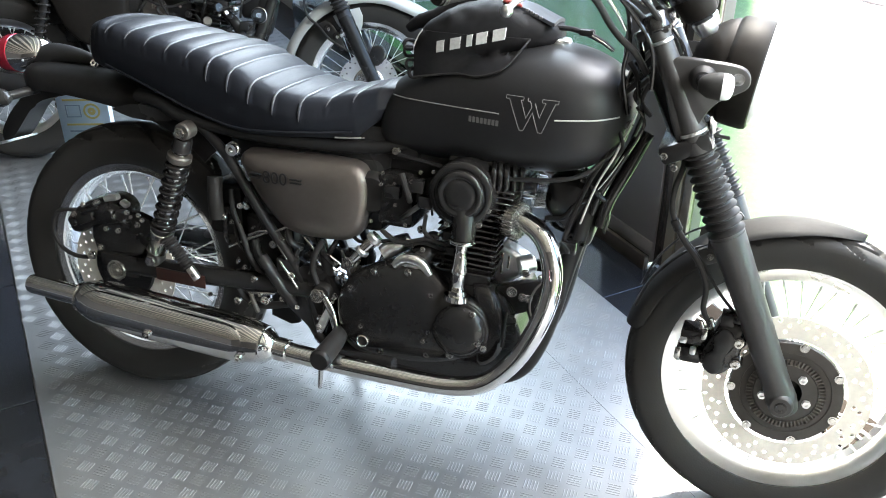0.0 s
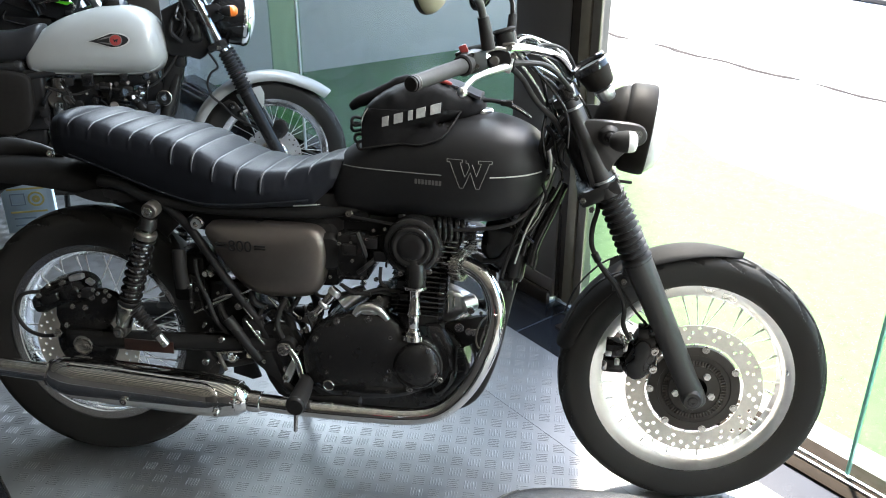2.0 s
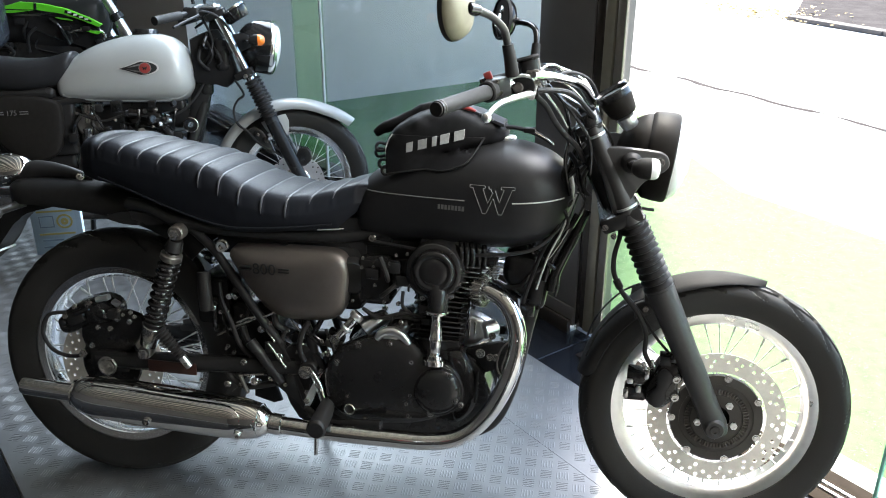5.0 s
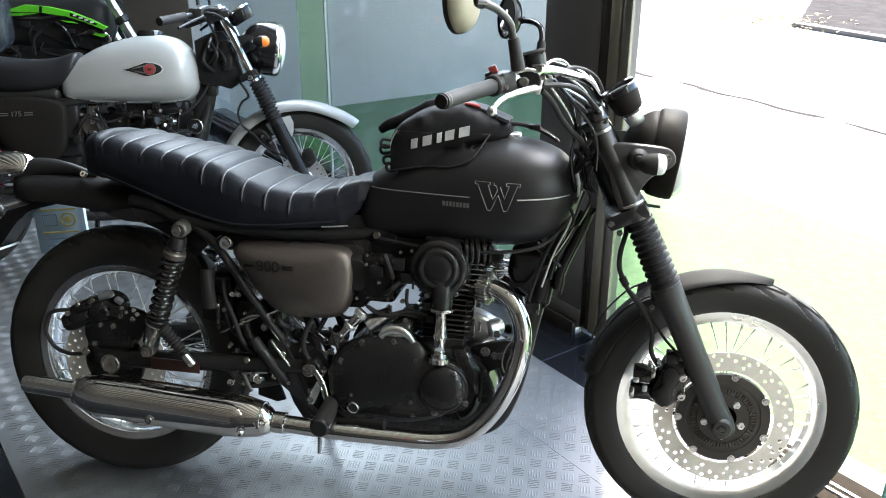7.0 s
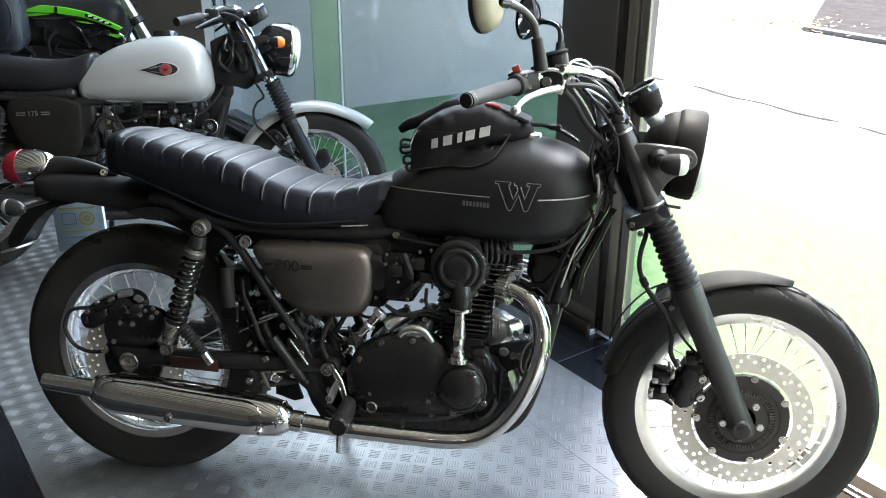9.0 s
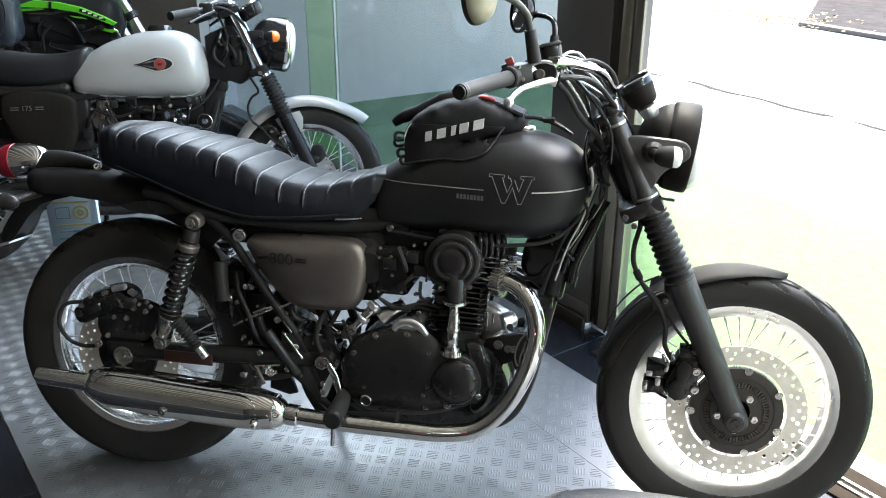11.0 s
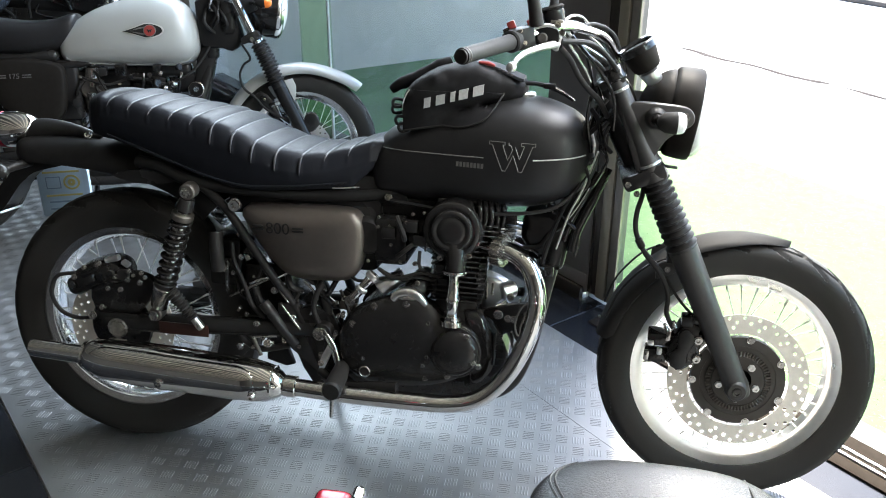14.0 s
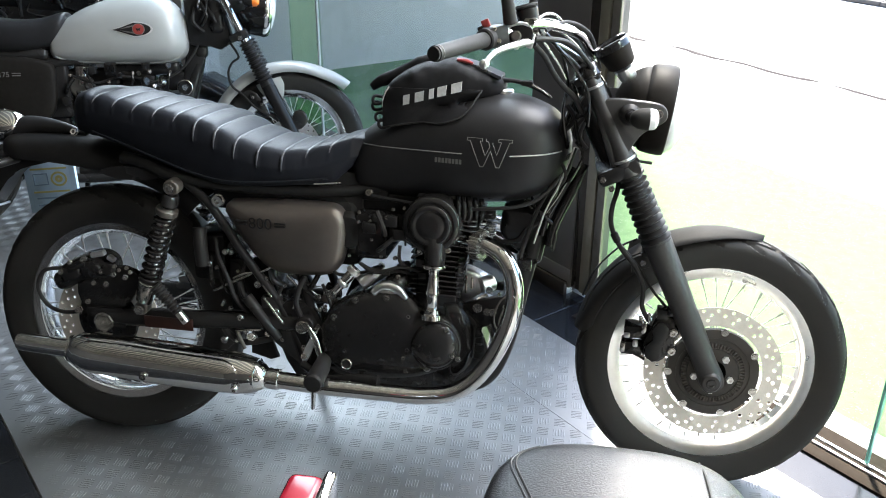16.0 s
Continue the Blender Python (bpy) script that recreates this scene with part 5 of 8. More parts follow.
        part("collar_fin", bm, STEEL, collar)

# throttle bodies and air box
bm = bmesh.new()
block(bm, (0.625, -0.112, 0.535), (0.705, 0.112, 0.650), 0.014)
tb = part("throttle_body", bm, ENGINE_BLACK, bike, "black throttle body")
bm = bmesh.new()
drum(bm, (0.700, -0.06, 0.600), (0.785, -0.06, 0.620), 0.034, 0.030, 0.004)
part("intake_stub", bm, SOFT_RUBBER, tb)
bm = bmesh.new()
block(bm, (0.36, -0.082, 0.50), (0.63, 0.082, 0.665), 0.02)
part("airbox", bm, SATIN_BLACK, bike)
bm = bmesh.new()
drum(bm, (0.612, -0.085, 0.60), (0.612, -0.110, 0.60), 0.045, 0.042, 0.006)
part("airbox_trumpet", bm, SOFT_RUBBER, bike)
for x, y, z in ((0.665, -0.113, 0.632), (0.668, -0.113, 0.588), (0.64, -0.113, 0.652), (0.716, -0.10, 0.66), (0.722, -0.10, 0.638), (0.742, -0.10, 0.665), (0.615, -0.113, 0.545), (0.69, -0.113, 0.548)):
    bm = bmesh.new()
    bolt(bm, (x, y, z), 0.0034, 0.005, (0, -1, 0.1), False)
    part("small_screw", bm, STEEL, tb)
bm = bmesh.new()
slab(bm, [(0.955, 0.435), (1.02, 0.43), (0.995, 0.385), (0.97, 0.36), (0.95, 0.40)], -0.085, -0.095, 0.003, 2)
mount = part("engine_mount", bm, SATIN_BLACK, bike)
for p in ((0.955, 0.425), (0.985, 0.42)):
    bm = bmesh.new()
    bolt(bm, (p[0], -0.095, p[1]), 0.008, 0.007, (0, -1, 0))
    part("mount_bolt", bm, STEEL, mount)
# footrest, brake pedal, side plate and clutter
bm = bmesh.new()
slab(bm, [(0.395, 0.33), (0.44, 0.40), (0.475, 0.42), (0.53, 0.40), (0.555, 0.34), (0.56, 0.27), (0.53, 0.235), (0.49, 0.25), (0.45, 0.285)], -0.105, -0.120, 0.004, 2)
fp = part("footrest_plate", bm, SATIN_BLACK, bike, "black footrest plate")
for p in ((0.43, 0.345), (0.50, 0.300), (0.535, 0.36), (0.41, 0.33)):
    bm = bmesh.new()
    bolt(bm, (p[0], -0.121, p[1]), 0.007, 0.006, (0, -1, 0))
    part("plate_bolt", bm, STEEL, fp)
bm = bmesh.new()
tube(bm, [(0.555, -0.13, 0.285), (0.56, -0.18, 0.283), (0.563, -0.255, 0.282)], [0.016, 0.021, 0.023], 16, 4)
peg = part("footpeg", bm, SOFT_RUBBER, bike, "black rubber footpeg")
bm = bmesh.new()
drum(bm, (0.563, -0.250, 0.282), (0.5635, -0.262, 0.282), 0.0235, 0.022, 0.003)
part("peg_end", bm, SATIN_BLACK, peg)
bm = bmesh.new()
tube(bm, [(0.5635, -0.252, 0.262), (0.561, -0.255, 0.215)], [0.006, 0.0045], 10, 0)
part("peg_feeler", bm, STEEL, peg)
bm = bmesh.new()
tube(bm, [(0.50, -0.135, 0.265), (0.56, -0.155, 0.245), (0.64, -0.175, 0.262), (0.70, -0.185, 0.268)], [0.012, 0.010, 0.010, 0.013], 12)
part("brake_pedal", bm, SATIN_BLACK, bike)
bm = bmesh.new()
tube(bm, [(0.505, -0.13, 0.375), (0.535, -0.135, 0.33), (0.548, -0.14, 0.28)], [0.006, 0.011, 0.008], 12)
part("pedal_link", bm, CHROME, bike, "bright pedal link")
bm = bmesh.new()
block(bm, (0.395, -0.122, 0.335), (0.445, -0.098, 0.425), 0.006, Matrix.Rotation(0, 4, "Y"))
part("master_cylinder", bm, SATIN_BLACK, bike)
bm = bmesh.new()
block(bm, (0.215, -0.09, 0.44), (0.30, 0.09, 0.56), 0.012)
part("battery_tray", bm, SATIN_BLACK, bike)
bm = bmesh.new()
block(bm, (0.30, -0.080, 0.36), (0.42, 0.080, 0.50), 0.012)
part("inner_fender_panel", bm, SATIN_BLACK, bike)
bm = bmesh.new()
block(bm, (0.27, -0.075, 0.62), (0.64, 0.075, 0.705), 0.012)
part("under_seat_panel", bm, SATIN_BLACK, bike)
CLUTTER = [(0.285, -0.094, 0.485), (0.302, -0.094, 0.486), (0.255, -0.10, 0.535), (0.315, -0.10, 0.385), (0.345, -0.10, 0.36), (0.30, -0.10, 0.40), (0.39, -0.10, 0.45), (0.41, -0.10, 0.47), (0.455, -0.10, 0.455), (0.49, -0.10, 0.44), (0.545, -0.12, 0.445), (0.56, -0.12, 0.42), (0.36, -0.12, 0.335), (0.24, -0.13, 0.318), (0.335, -0.12, 0.31), (0.32, -0.10, 0.345), (0.375, -0.10, 0.315)]
for x, y, z in CLUTTER:
    bm = bmesh.new()
    bolt(bm, (x, y - 0.014, z), 0.0042, 0.006, (0, -1, 0), False)
    part("small_bolt", bm, STEEL, bike)
for pts, r, m_ in (([(0.27, -0.10, 0.42), (0.32, -0.11, 0.45), (0.37, -0.105, 0.475)], 0.004, STEEL), ([(0.335, -0.105, 0.45), (0.35, -0.11, 0.39), (0.38, -0.11, 0.345)], 0.006, SOFT_RUBBER), ([(0.46, -0.11, 0.48), (0.49, -0.115, 0.445), (0.475, -0.12, 0.40)], 0.003, STEEL), ([(0.29, -0.10, 0.37), (0.30, -0.12, 0.33), (0.345, -0.12, 0.30), (0.42, -0.115, 0.315)], 0.008, SOFT_RUBBER),
                   ([(0.36, -0.12, 0.42), (0.40, -0.125, 0.37), (0.435, -0.12, 0.32)], 0.014, SATIN_BLACK), ([(0.64, -0.118, 0.53), (0.68, -0.13, 0.515), (0.74, -0.125, 0.53), (0.79, -0.12, 0.52)], 0.004, SOFT_RUBBER), ([(0.55, -0.12, 0.47), (0.57, -0.125, 0.42), (0.575, -0.12, 0.36), (0.59, -0.13, 0.32)], 0.004, SOFT_RUBBER),
                   ([(0.245, -0.10, 0.58), (0.248, -0.11, 0.54), (0.25, -0.11, 0.49)], 0.017, SOFT_RUBBER)):
    bm = bmesh.new()
    tube(bm, pts, r, 10)
    part("hose", bm, m_, bike)
rng = random.Random(11)
for k in range(46):
    x = rng.uniform(0.24, 0.60)
    z = rng.uniform(0.30, 0.47) if x > 0.36 else rng.uniform(0.38, 0.60)
    bm = bmesh.new()
    if k % 3 == 0:
        dx, dz = rng.uniform(-0.05, 0.05), rng.uniform(0.03, 0.09)
        tube(bm, [(x, -0.095, z), (x + dx * 0.6, -0.11, z + dz * 0.4), (x + dx, -0.098, z + dz)], rng.uniform(0.003, 0.008), 8, 5)
        part("hose", bm, (SOFT_RUBBER, GLOSS_BLACK, SATIN_BLACK)[k // 3 % 3], bike)
    elif k % 3 == 1:
        s_ = rng.uniform(0.010, 0.024)
        block(bm, (x - s_, -0.104, z - s_ * 0.7), (x + s_, -0.088, z + s_ * 0.7), 0.003, Matrix.Translation((x, 0, z)) @ Matrix.Rotation(rng.uniform(-0.8, 0.8), 4, "Y") @ Matrix.Translation((-x, 0, -z)))
        part("clip", bm, (GLOSS_BLACK, ENGINE_BLACK, DARK_RING)[k // 3 % 3], bike)
    else:
        bolt(bm, (x, -0.104, z), rng.uniform(0.003, 0.005), 0.006, (rng.uniform(-0.3, 0.3), -1, 0.2), False)
        part("small_bolt", bm, STEEL, bike)
# fittings round the cylinder head and ahead of it
for k in range(30):
    x, z = rng.uniform(0.63, 0.80), rng.uniform(0.50, 0.665)
    if k % 2:
        x, z = rng.uniform(0.93, 1.05), rng.uniform(0.40, 0.70)
    y = -0.118 if k % 2 == 0 else rng.uniform(-0.09, 0.02)
    bm = bmesh.new()
    if k % 3 == 0:
        tube(bm, [(x, y, z), (x + rng.uniform(-0.03, 0.03), y - 0.012, z + 0.02), (x + rng.uniform(-0.05, 0.05), y, z + rng.uniform(0.03, 0.06))], rng.uniform(0.0025, 0.006), 8, 5)
        part("hose", bm, (SOFT_RUBBER, GLOSS_BLACK)[k // 3 % 2], bike)
    elif k % 3 == 1:
        w_ = rng.uniform(0.008, 0.018)
        block(bm, (x - w_, y - 0.01, z - w_ * 0.8), (x + w_, y + 0.012, z + w_ * 0.8), 0.003)
        part("connector", bm, (GLOSS_BLACK, ENGINE_BLACK)[k // 3 % 2], bike)
    else:
        bolt(bm, (x, y - 0.004, z), rng.uniform(0.003, 0.005), 0.006, (rng.uniform(-0.4, 0.4), -1, 0.2), False)
        part("small_bolt", bm, STEEL, bike)
# side stand on the far side, reaching the ground
bm = bmesh.new()
tube(bm, [(0.50, 0.11, 0.23), (0.46, 0.20, 0.13), (0.44, 0.253, 0.062)], [0.014, 0.012, 0.012], 12)
st = part("side_stand", bm, SATIN_BLACK, bike, "black side stand")
bm = bmesh.new()
drum(bm, (0.44, 0.253, 0.0515), (0.44, 0.2508, 0.063), 0.022, 0.019, 0.003)
part("stand_foot", bm, SATIN_BLACK, st)


# the bodywork widens towards the handlebar and sits a little askew over the wheels
def settle(x, y, z):
    if y > 0:
        x, y, z = settle(x, -y, z)
        return x, -y, z
    return (0.9774 * x + 0.0197 * y - 0.0452 * z + 0.0251 - 0.0949 * y * z + 0.0594 * x * y + 0.0391 * x * z,
            0.8735 * y + 0.3788 * y * z,
            -0.0168 * x + 0.0981 * y + 0.9745 * z + 0.0331 - 0.0256 * y * z + 0.0034 * x * y + 0.0109 * x * z)


def settle_under(top, skip=()):
    for ob in top.children:
        if ob in skip:
            continue
        if ob.type == "MESH":
            for v in ob.data.vertices:
                v.co = settle(*v.co)
        settle_under(ob, skip)


settle_under(bike, (rear, front, fend, st, rf, seat))


# small hardware between the rear wheel and the engine
for x, y, z, r, material in (
        (0.504, -0.142, 0.367, 0.011, STEEL), (0.881, -0.168, 0.330, 0.005, STEEL), (0.853, -0.165, 0.398, 0.005, STEEL), (0.754, -0.170, 0.322, 0.004, STEEL),
        (0.348, -0.130, 0.374, 0.006, STEEL), (0.374, -0.130, 0.328, 0.007, CHROME), (0.306, -0.130, 0.315, 0.006, STEEL), (0.462, -0.125, 0.542, 0.004, STEEL),
        (0.270, -0.120, 0.502, 0.005, STEEL), (0.311, -0.120, 0.534, 0.005, CHROME), (0.326, -0.120, 0.534, 0.005, STEEL), (0.389, -0.120, 0.458, 0.006, STEEL), (0.435, -0.125, 0.395, 0.006, CHROME),
        (0.408, -0.122, 0.426, 0.004, CHROME), (0.487, -0.125, 0.433, 0.005, STEEL), (0.533, -0.130, 0.336, 0.005, CHROME), (0.507, -0.135, 0.292, 0.006, STEEL),
        (0.420, -0.122, 0.352, 0.005, STEEL), (0.450, -0.125, 0.325, 0.004, CHROME), (0.545, -0.128, 0.410, 0.004, STEEL), (0.560, -0.128, 0.455, 0.005, STEEL),
        (0.942, -0.11, 0.483, 0.006, STEEL)):
    bm = bmesh.new()
    bolt(bm, (x, y, z), r, r * 0.9, (0, -1, 0), r > 0.0045)
    lathe(bm, [(-0.018, r * 0.8), (0.0, r * 1.45), (0.001, r * 1.3), (0.001, r * 0.5)], along((x, y, z), (x, -1, z)), 14)
    part("fixing_bolt", bm, material, bike)
for name, r, material, pts in (
        ("brake_rod", 0.0035, STEEL, [(0.408, -0.125, 0.426), (0.430, -0.128, 0.400), (0.454, -0.128, 0.369)]),
        ("brake_pipe", 0.0030, CHROME, [(0.330, -0.118, 0.470), (0.360, -0.122, 0.485), (0.395, -0.122, 0.490), (0.425, -0.122, 0.505)]),
        ("brake_pipe", 0.0030, STEEL, [(0.395, -0.122, 0.490), (0.405, -0.125, 0.462), (0.425, -0.125, 0.432)]),
        ("breather_hose", 0.0065, SOFT_RUBBER, [(0.507, -0.12, 0.487), (0.492, -0.128, 0.455), (0.487, -0.128, 0.420), (0.500, -0.130, 0.390)]),
        ("wiring_loom", 0.0055, SOFT_RUBBER, [(0.285, -0.11, 0.565), (0.292, -0.115, 0.520), (0.315, -0.118, 0.470), (0.335, -0.122, 0.420), (0.36, -0.12, 0.39)]),
        ("wiring_loom", 0.0040, SOFT_RUBBER, [(0.56, -0.11, 0.52), (0.59, -0.125, 0.500), (0.64, -0.125, 0.508), (0.69, -0.12, 0.520)]),
        ("clutch_arm", 0.0050, STEEL, [(0.575, -0.125, 0.452), (0.600, -0.132, 0.475), (0.628, -0.130, 0.500)]),
        ("case_rim", 0.0065, BRUSHED, [(0.664, -0.132, 0.452), (0.690, -0.136, 0.466), (0.712, -0.138, 0.471), (0.735, -0.136, 0.464)]),
        ("link_rod", 0.0030, STEEL, [(0.336, -0.130, 0.341), (0.368, -0.132, 0.346), (0.399, -0.130, 0.349)]),
        ("link_rod", 0.0050, DARK_RING, [(0.340, -0.130, 0.339), (0.350, -0.132, 0.318), (0.358, -0.130, 0.298)])):
    bm = bmesh.new()
    tube(bm, pts, r, 10, 6)
    part(name, bm, material, bike)
bm = bmesh.new()
slab(bm, [(0.540, 0.361), (0.523, 0.341), (0.501, 0.292), (0.507, 0.275), (0.515, 0.282), (0.531, 0.320)], -0.129, -0.136, 0.002, 2)
part("brake_pedal_arm", bm, BRUSHED, bike, "polished pedal arm")
# dark plates between swingarm, stand and footrests
for out in ([(0.336, 0.330), (0.386, 0.333), (0.389, 0.283), (0.407, 0.237), (0.387, 0.230), (0.336, 0.244)], [(0.407, 0.285), (0.466, 0.302), (0.511, 0.324), (0.468, 0.227), (0.492, 0.180), (0.453, 0.195), (0.429, 0.231)]):
    bm = bmesh.new()
    slab(bm, out, -0.012, -0.026, 0.004, 1)
    part("stand_bracket", bm, FRAME_BLACK, bike)
# ---- its handlebar, levers and cables ----
bm = bmesh.new()
BAR = [(0.864, -0.536, 1.033), (0.932, -0.357, 1.054), (0.978, -0.302, 1.070), (1.022, -0.272, 1.084), (1.066, -0.205, 1.077), (1.108, -0.130, 1.060), (1.134, -0.063, 1.022), (1.138, 0, 1.015)]
tube(bm, BAR + [(x, -y, z) for x, y, z in BAR[-2::-1]], 0.0100, 14, 8)
part("handlebar", bm, CHROME, bike, "chrome tubular handlebar")
for sgn in (-1, 1):
    S = lambda x, y, z: (x, -y * sgn, z)
    bm = bmesh.new()
    tube(bm, [S(0.863, -0.538, 1.0325), S(0.872, -0.516, 1.0355), S(0.934, -0.352, 1.0545)], [0.0142, 0.0138, 0.0148], 24, 0)
    g = part("grip", bm, SOFT_RUBBER, bike, "black rubber grip")
    for p, q, r in ((S(0.8655, -0.532, 1.0333), S(0.8665, -0.529, 1.0336), 0.0148), (S(0.861, -0.543, 1.032), S(0.863, -0.538, 1.0325), 0.0125)):
        bm = bmesh.new()
        drum(bm, p, q, r, r, 0.0006, 28)
        part("grip_ring", bm, DARK_RING if r > 0.013 else SOFT_RUBBER, g, "dull metal ring" if r > 0.013 else "")
    bm = bmesh.new()
    drum(bm, S(0.929, -0.364, 1.053), S(0.9375, -0.345, 1.0565), 0.0205, 0.0205, 0.003)
    part("grip_collar", bm, SOFT_RUBBER, g)
    bm = bmesh.new()
    block(bm, (-0.018, -0.019, -0.020), (0.018, 0.021, 0.024), 0.006, along(S(0.946, -0.336, 1.059), S(0.990, -0.296, 1.072)))
    sw = part("switch_housing", bm, FRAME_BLACK, bike, "black switch housing")
    bm = bmesh.new()
    block(bm, (-0.008, -0.007, -0.006), (0.007, 0.007, 0.010), 0.002, Matrix.Translation(S(0.930, -0.335, 1.081)) @ Matrix.Rotation(radians(-25), 4, "Y"))
    part("stop_switch", bm, RED_ENAMEL, sw, "dull red stop switch")
    bm = bmesh.new()
    block(bm, (-0.007, -0.006, -0.014), (0.006, 0.006, 0.006), 0.002, Matrix.Translation(S(0.921, -0.338, 1.072)) @ Matrix.Rotation(radians(-25), 4, "Y"))
    part("switch_rocker", bm, GLOSS_BLACK, sw)
    for x, z in ((0.948, 1.073), (0.957, 1.052)):
        bm = bmesh.new()
        bolt(bm, S(x, -0.352, z), 0.0038, 0.006, (0, sgn, 0.2), False)
        part("housing_screw", bm, CHROME, sw)
    # lever perch: dark clamp with a bright arched rim and a round boss
    bm = bmesh.new()
    slab(bm, [(0.958, 1.060), (0.966, 1.074), (0.982, 1.083), (1.004, 1.084), (1.017, 1.074), (1.016, 1.052), (0.988, 1.048), (0.968, 1.050)], -0.292 * -sgn, -0.314 * -sgn, 0.004, 2)
    perch = part("lever_perch", bm, FRAME_BLACK, bike, "black lever clamp")
    bm = bmesh.new()
    tube(bm, [S(0.957, -0.318, 1.056), S(0.962, -0.318, 1.071), S(0.976, -0.317, 1.081), S(0.996, -0.316, 1.085), S(1.012, -0.314, 1.081)], [0.0026, 0.0032, 0.0036, 0.0036, 0.003], 10)
    part("perch_rim", bm, BRUSHED, perch)
    bm = bmesh.new()
    drum(bm, S(0.986, -0.312, 1.061), S(0.986, -0.320, 1.0615), 0.0105, 0.0095, 0.002)
    part("pivot_cap", bm, DARK_RING, perch)
    for x, z, r in ((1.014, 1.087, 0.006), (0.960, 1.055, 0.0045), (1.022, 1.072, 0.005)):
        bm = bmesh.new()
        bolt(bm, S(x, -0.315, z), r, 0.006, (0, sgn, 0.3), r > 0.0055)
        part("perch_bolt", bm, CHROME, perch)
    bm = bmesh.new()
    tube(bm, [S(1.014, -0.300, 1.052), S(0.988, -0.350, 1.046), S(0.962, -0.392, 1.037), S(0.949, -0.425, 1.027), S(0.942, -0.444, 1.017)], [0.0078, 0.0068, 0.0058, 0.0052, 0.005], 12)
    lv = part("brake_lever" if sgn < 0 else "clutch_lever", bm, BRUSHED, bike, "polished alloy lever with ball end")
    bm = bmesh.new()
    bmesh.ops.create_uvsphere(bm, u_segments=16, v_segments=12, radius=0.0095, matrix=Matrix.Translation(S(0.940, -0.450, 1.013)))
    part("lever_ball", bm, BRUSHED, lv)
    bm = bmesh.new()
    block(bm, (-0.006, -0.008, -0.014), (0.006, 0.008, 0.017), 0.003, Matrix.Translation(S(1.014, -0.300, 1.052)) @ Matrix.Rotation(radians(12), 4, "Y"))
    part("lever_knuckle", bm, BRUSHED, lv)
# brake fluid reservoir
bm = bmesh.new()
drum(bm, (1.008, -0.262, 1.084), (1.000, -0.262, 1.114), 0.0205, 0.0225, 0.003)
res = part("brake_reservoir", bm, SATIN_BLACK, bike, "black brake fluid reservoir")
bm = bmesh.new()
drum(bm, (1.000, -0.262, 1.114), (0.998, -0.262, 1.121), 0.0245, 0.0230, 0.003)
part("reservoir_cap", bm, GUARD_GREY, res, "matte black screw cap")
bm = bmesh.new()
block(bm, (-0.012, -0.008, -0.012), (0.014, 0.010, 0.010), 0.004, Matrix.Translation((1.010, -0.276, 1.086)))
part("reservoir_foot", bm, DARK_RING, res)
for r, material, pts in (
        (0.0030, CHROME, [(1.020, -0.262, 1.072), (1.045, -0.225, 1.038), (1.069, -0.19, 1.004), (1.085, -0.17, 0.975)]),
        (0.0034, BRUSHED, [(1.032, -0.255, 1.074), (1.056, -0.215, 1.046), (1.076, -0.19, 1.026), (1.098, -0.165, 1.008)]),
        (0.0055, SATIN_BLACK, [(1.076, -0.19, 1.026), (1.098, -0.165, 1.008), (1.115, -0.15, 0.990)]),
        (0.0030, STEEL, [(1.045, -0.235, 1.084), (1.085, -0.175, 1.058), (1.112, -0.14, 1.030), (1.135, -0.12, 0.985)]),
        (0.0060, SOFT_RUBBER, [(1.018, -0.262, 1.045), (1.040, -0.225, 1.020), (1.058, -0.195, 0.988), (1.078, -0.175, 0.962), (1.105, -0.15, 0.935), (1.125, -0.12, 0.90)]),
        (0.0030, STEEL, [(1.022, -0.262, 1.092), (1.040, -0.235, 1.104), (1.062, -0.205, 1.098), (1.085, -0.17, 1.066)]),
        (0.0055, SOFT_RUBBER, [(1.205, -0.11, 0.785), (1.213, -0.12, 0.746), (1.204, -0.125, 0.700), (1.204, -0.125, 0.663), (1.217, -0.125, 0.630), (1.236, -0.125, 0.601), (1.266, -0.125, 0.565), (1.286, -0.12, 0.52), (1.288, -0.12, 0.475), (1.306, -0.11, 0.44)]),
        (0.0032, SOFT_RUBBER, [(1.218, -0.12, 0.625), (1.245, -0.122, 0.597), (1.276, -0.118, 0.560), (1.31, -0.11, 0.51), (1.345, -0.10, 0.47)])):
    bm = bmesh.new()
    tube(bm, pts, r, 10, 8)
    part("cable", bm, material, bike)
bm = bmesh.new()
drum(bm, (1.211, -0.125, 0.642), (1.222, -0.125, 0.622), 0.0085, 0.0085, 0.002, 16)
part("hose_clip", bm, SATIN_BLACK, bike)
# canister and pipes under the front of the tank
bm = bmesh.new()
slab(bm, [(0.962, 0.668), (0.956, 0.640), (0.957, 0.605), (0.984, 0.573), (1.020, 0.552), (1.050, 0.538), (1.060, 0.572), (1.066, 0.628), (1.054, 0.652), (1.022, 0.673), (0.985, 0.675)], 0.05, -0.055, 0.014, 3, 0.006)
can = part("canister", bm, SATIN_BLACK, bike, "black moulded canister under the tank", 60)
bm = bmesh.new()
tube(bm, [(0.962, -0.058, 0.588), (0.998, -0.066, 0.596), (1.018, -0.064, 0.622), (1.046, -0.058, 0.640)], 0.006, 10)
part("canister_rib", bm, SATIN_BLACK, can)
for p in ((1.018, 0.560), (1.040, 0.548), (1.062, 0.655)):
    bm = bmesh.new()
    bolt(bm, (p[0], -0.060, p[1]), 0.0065, 0.010, (0, -1, 0), False)
    part("canister_bolt", bm, GLOSS_BLACK, can)
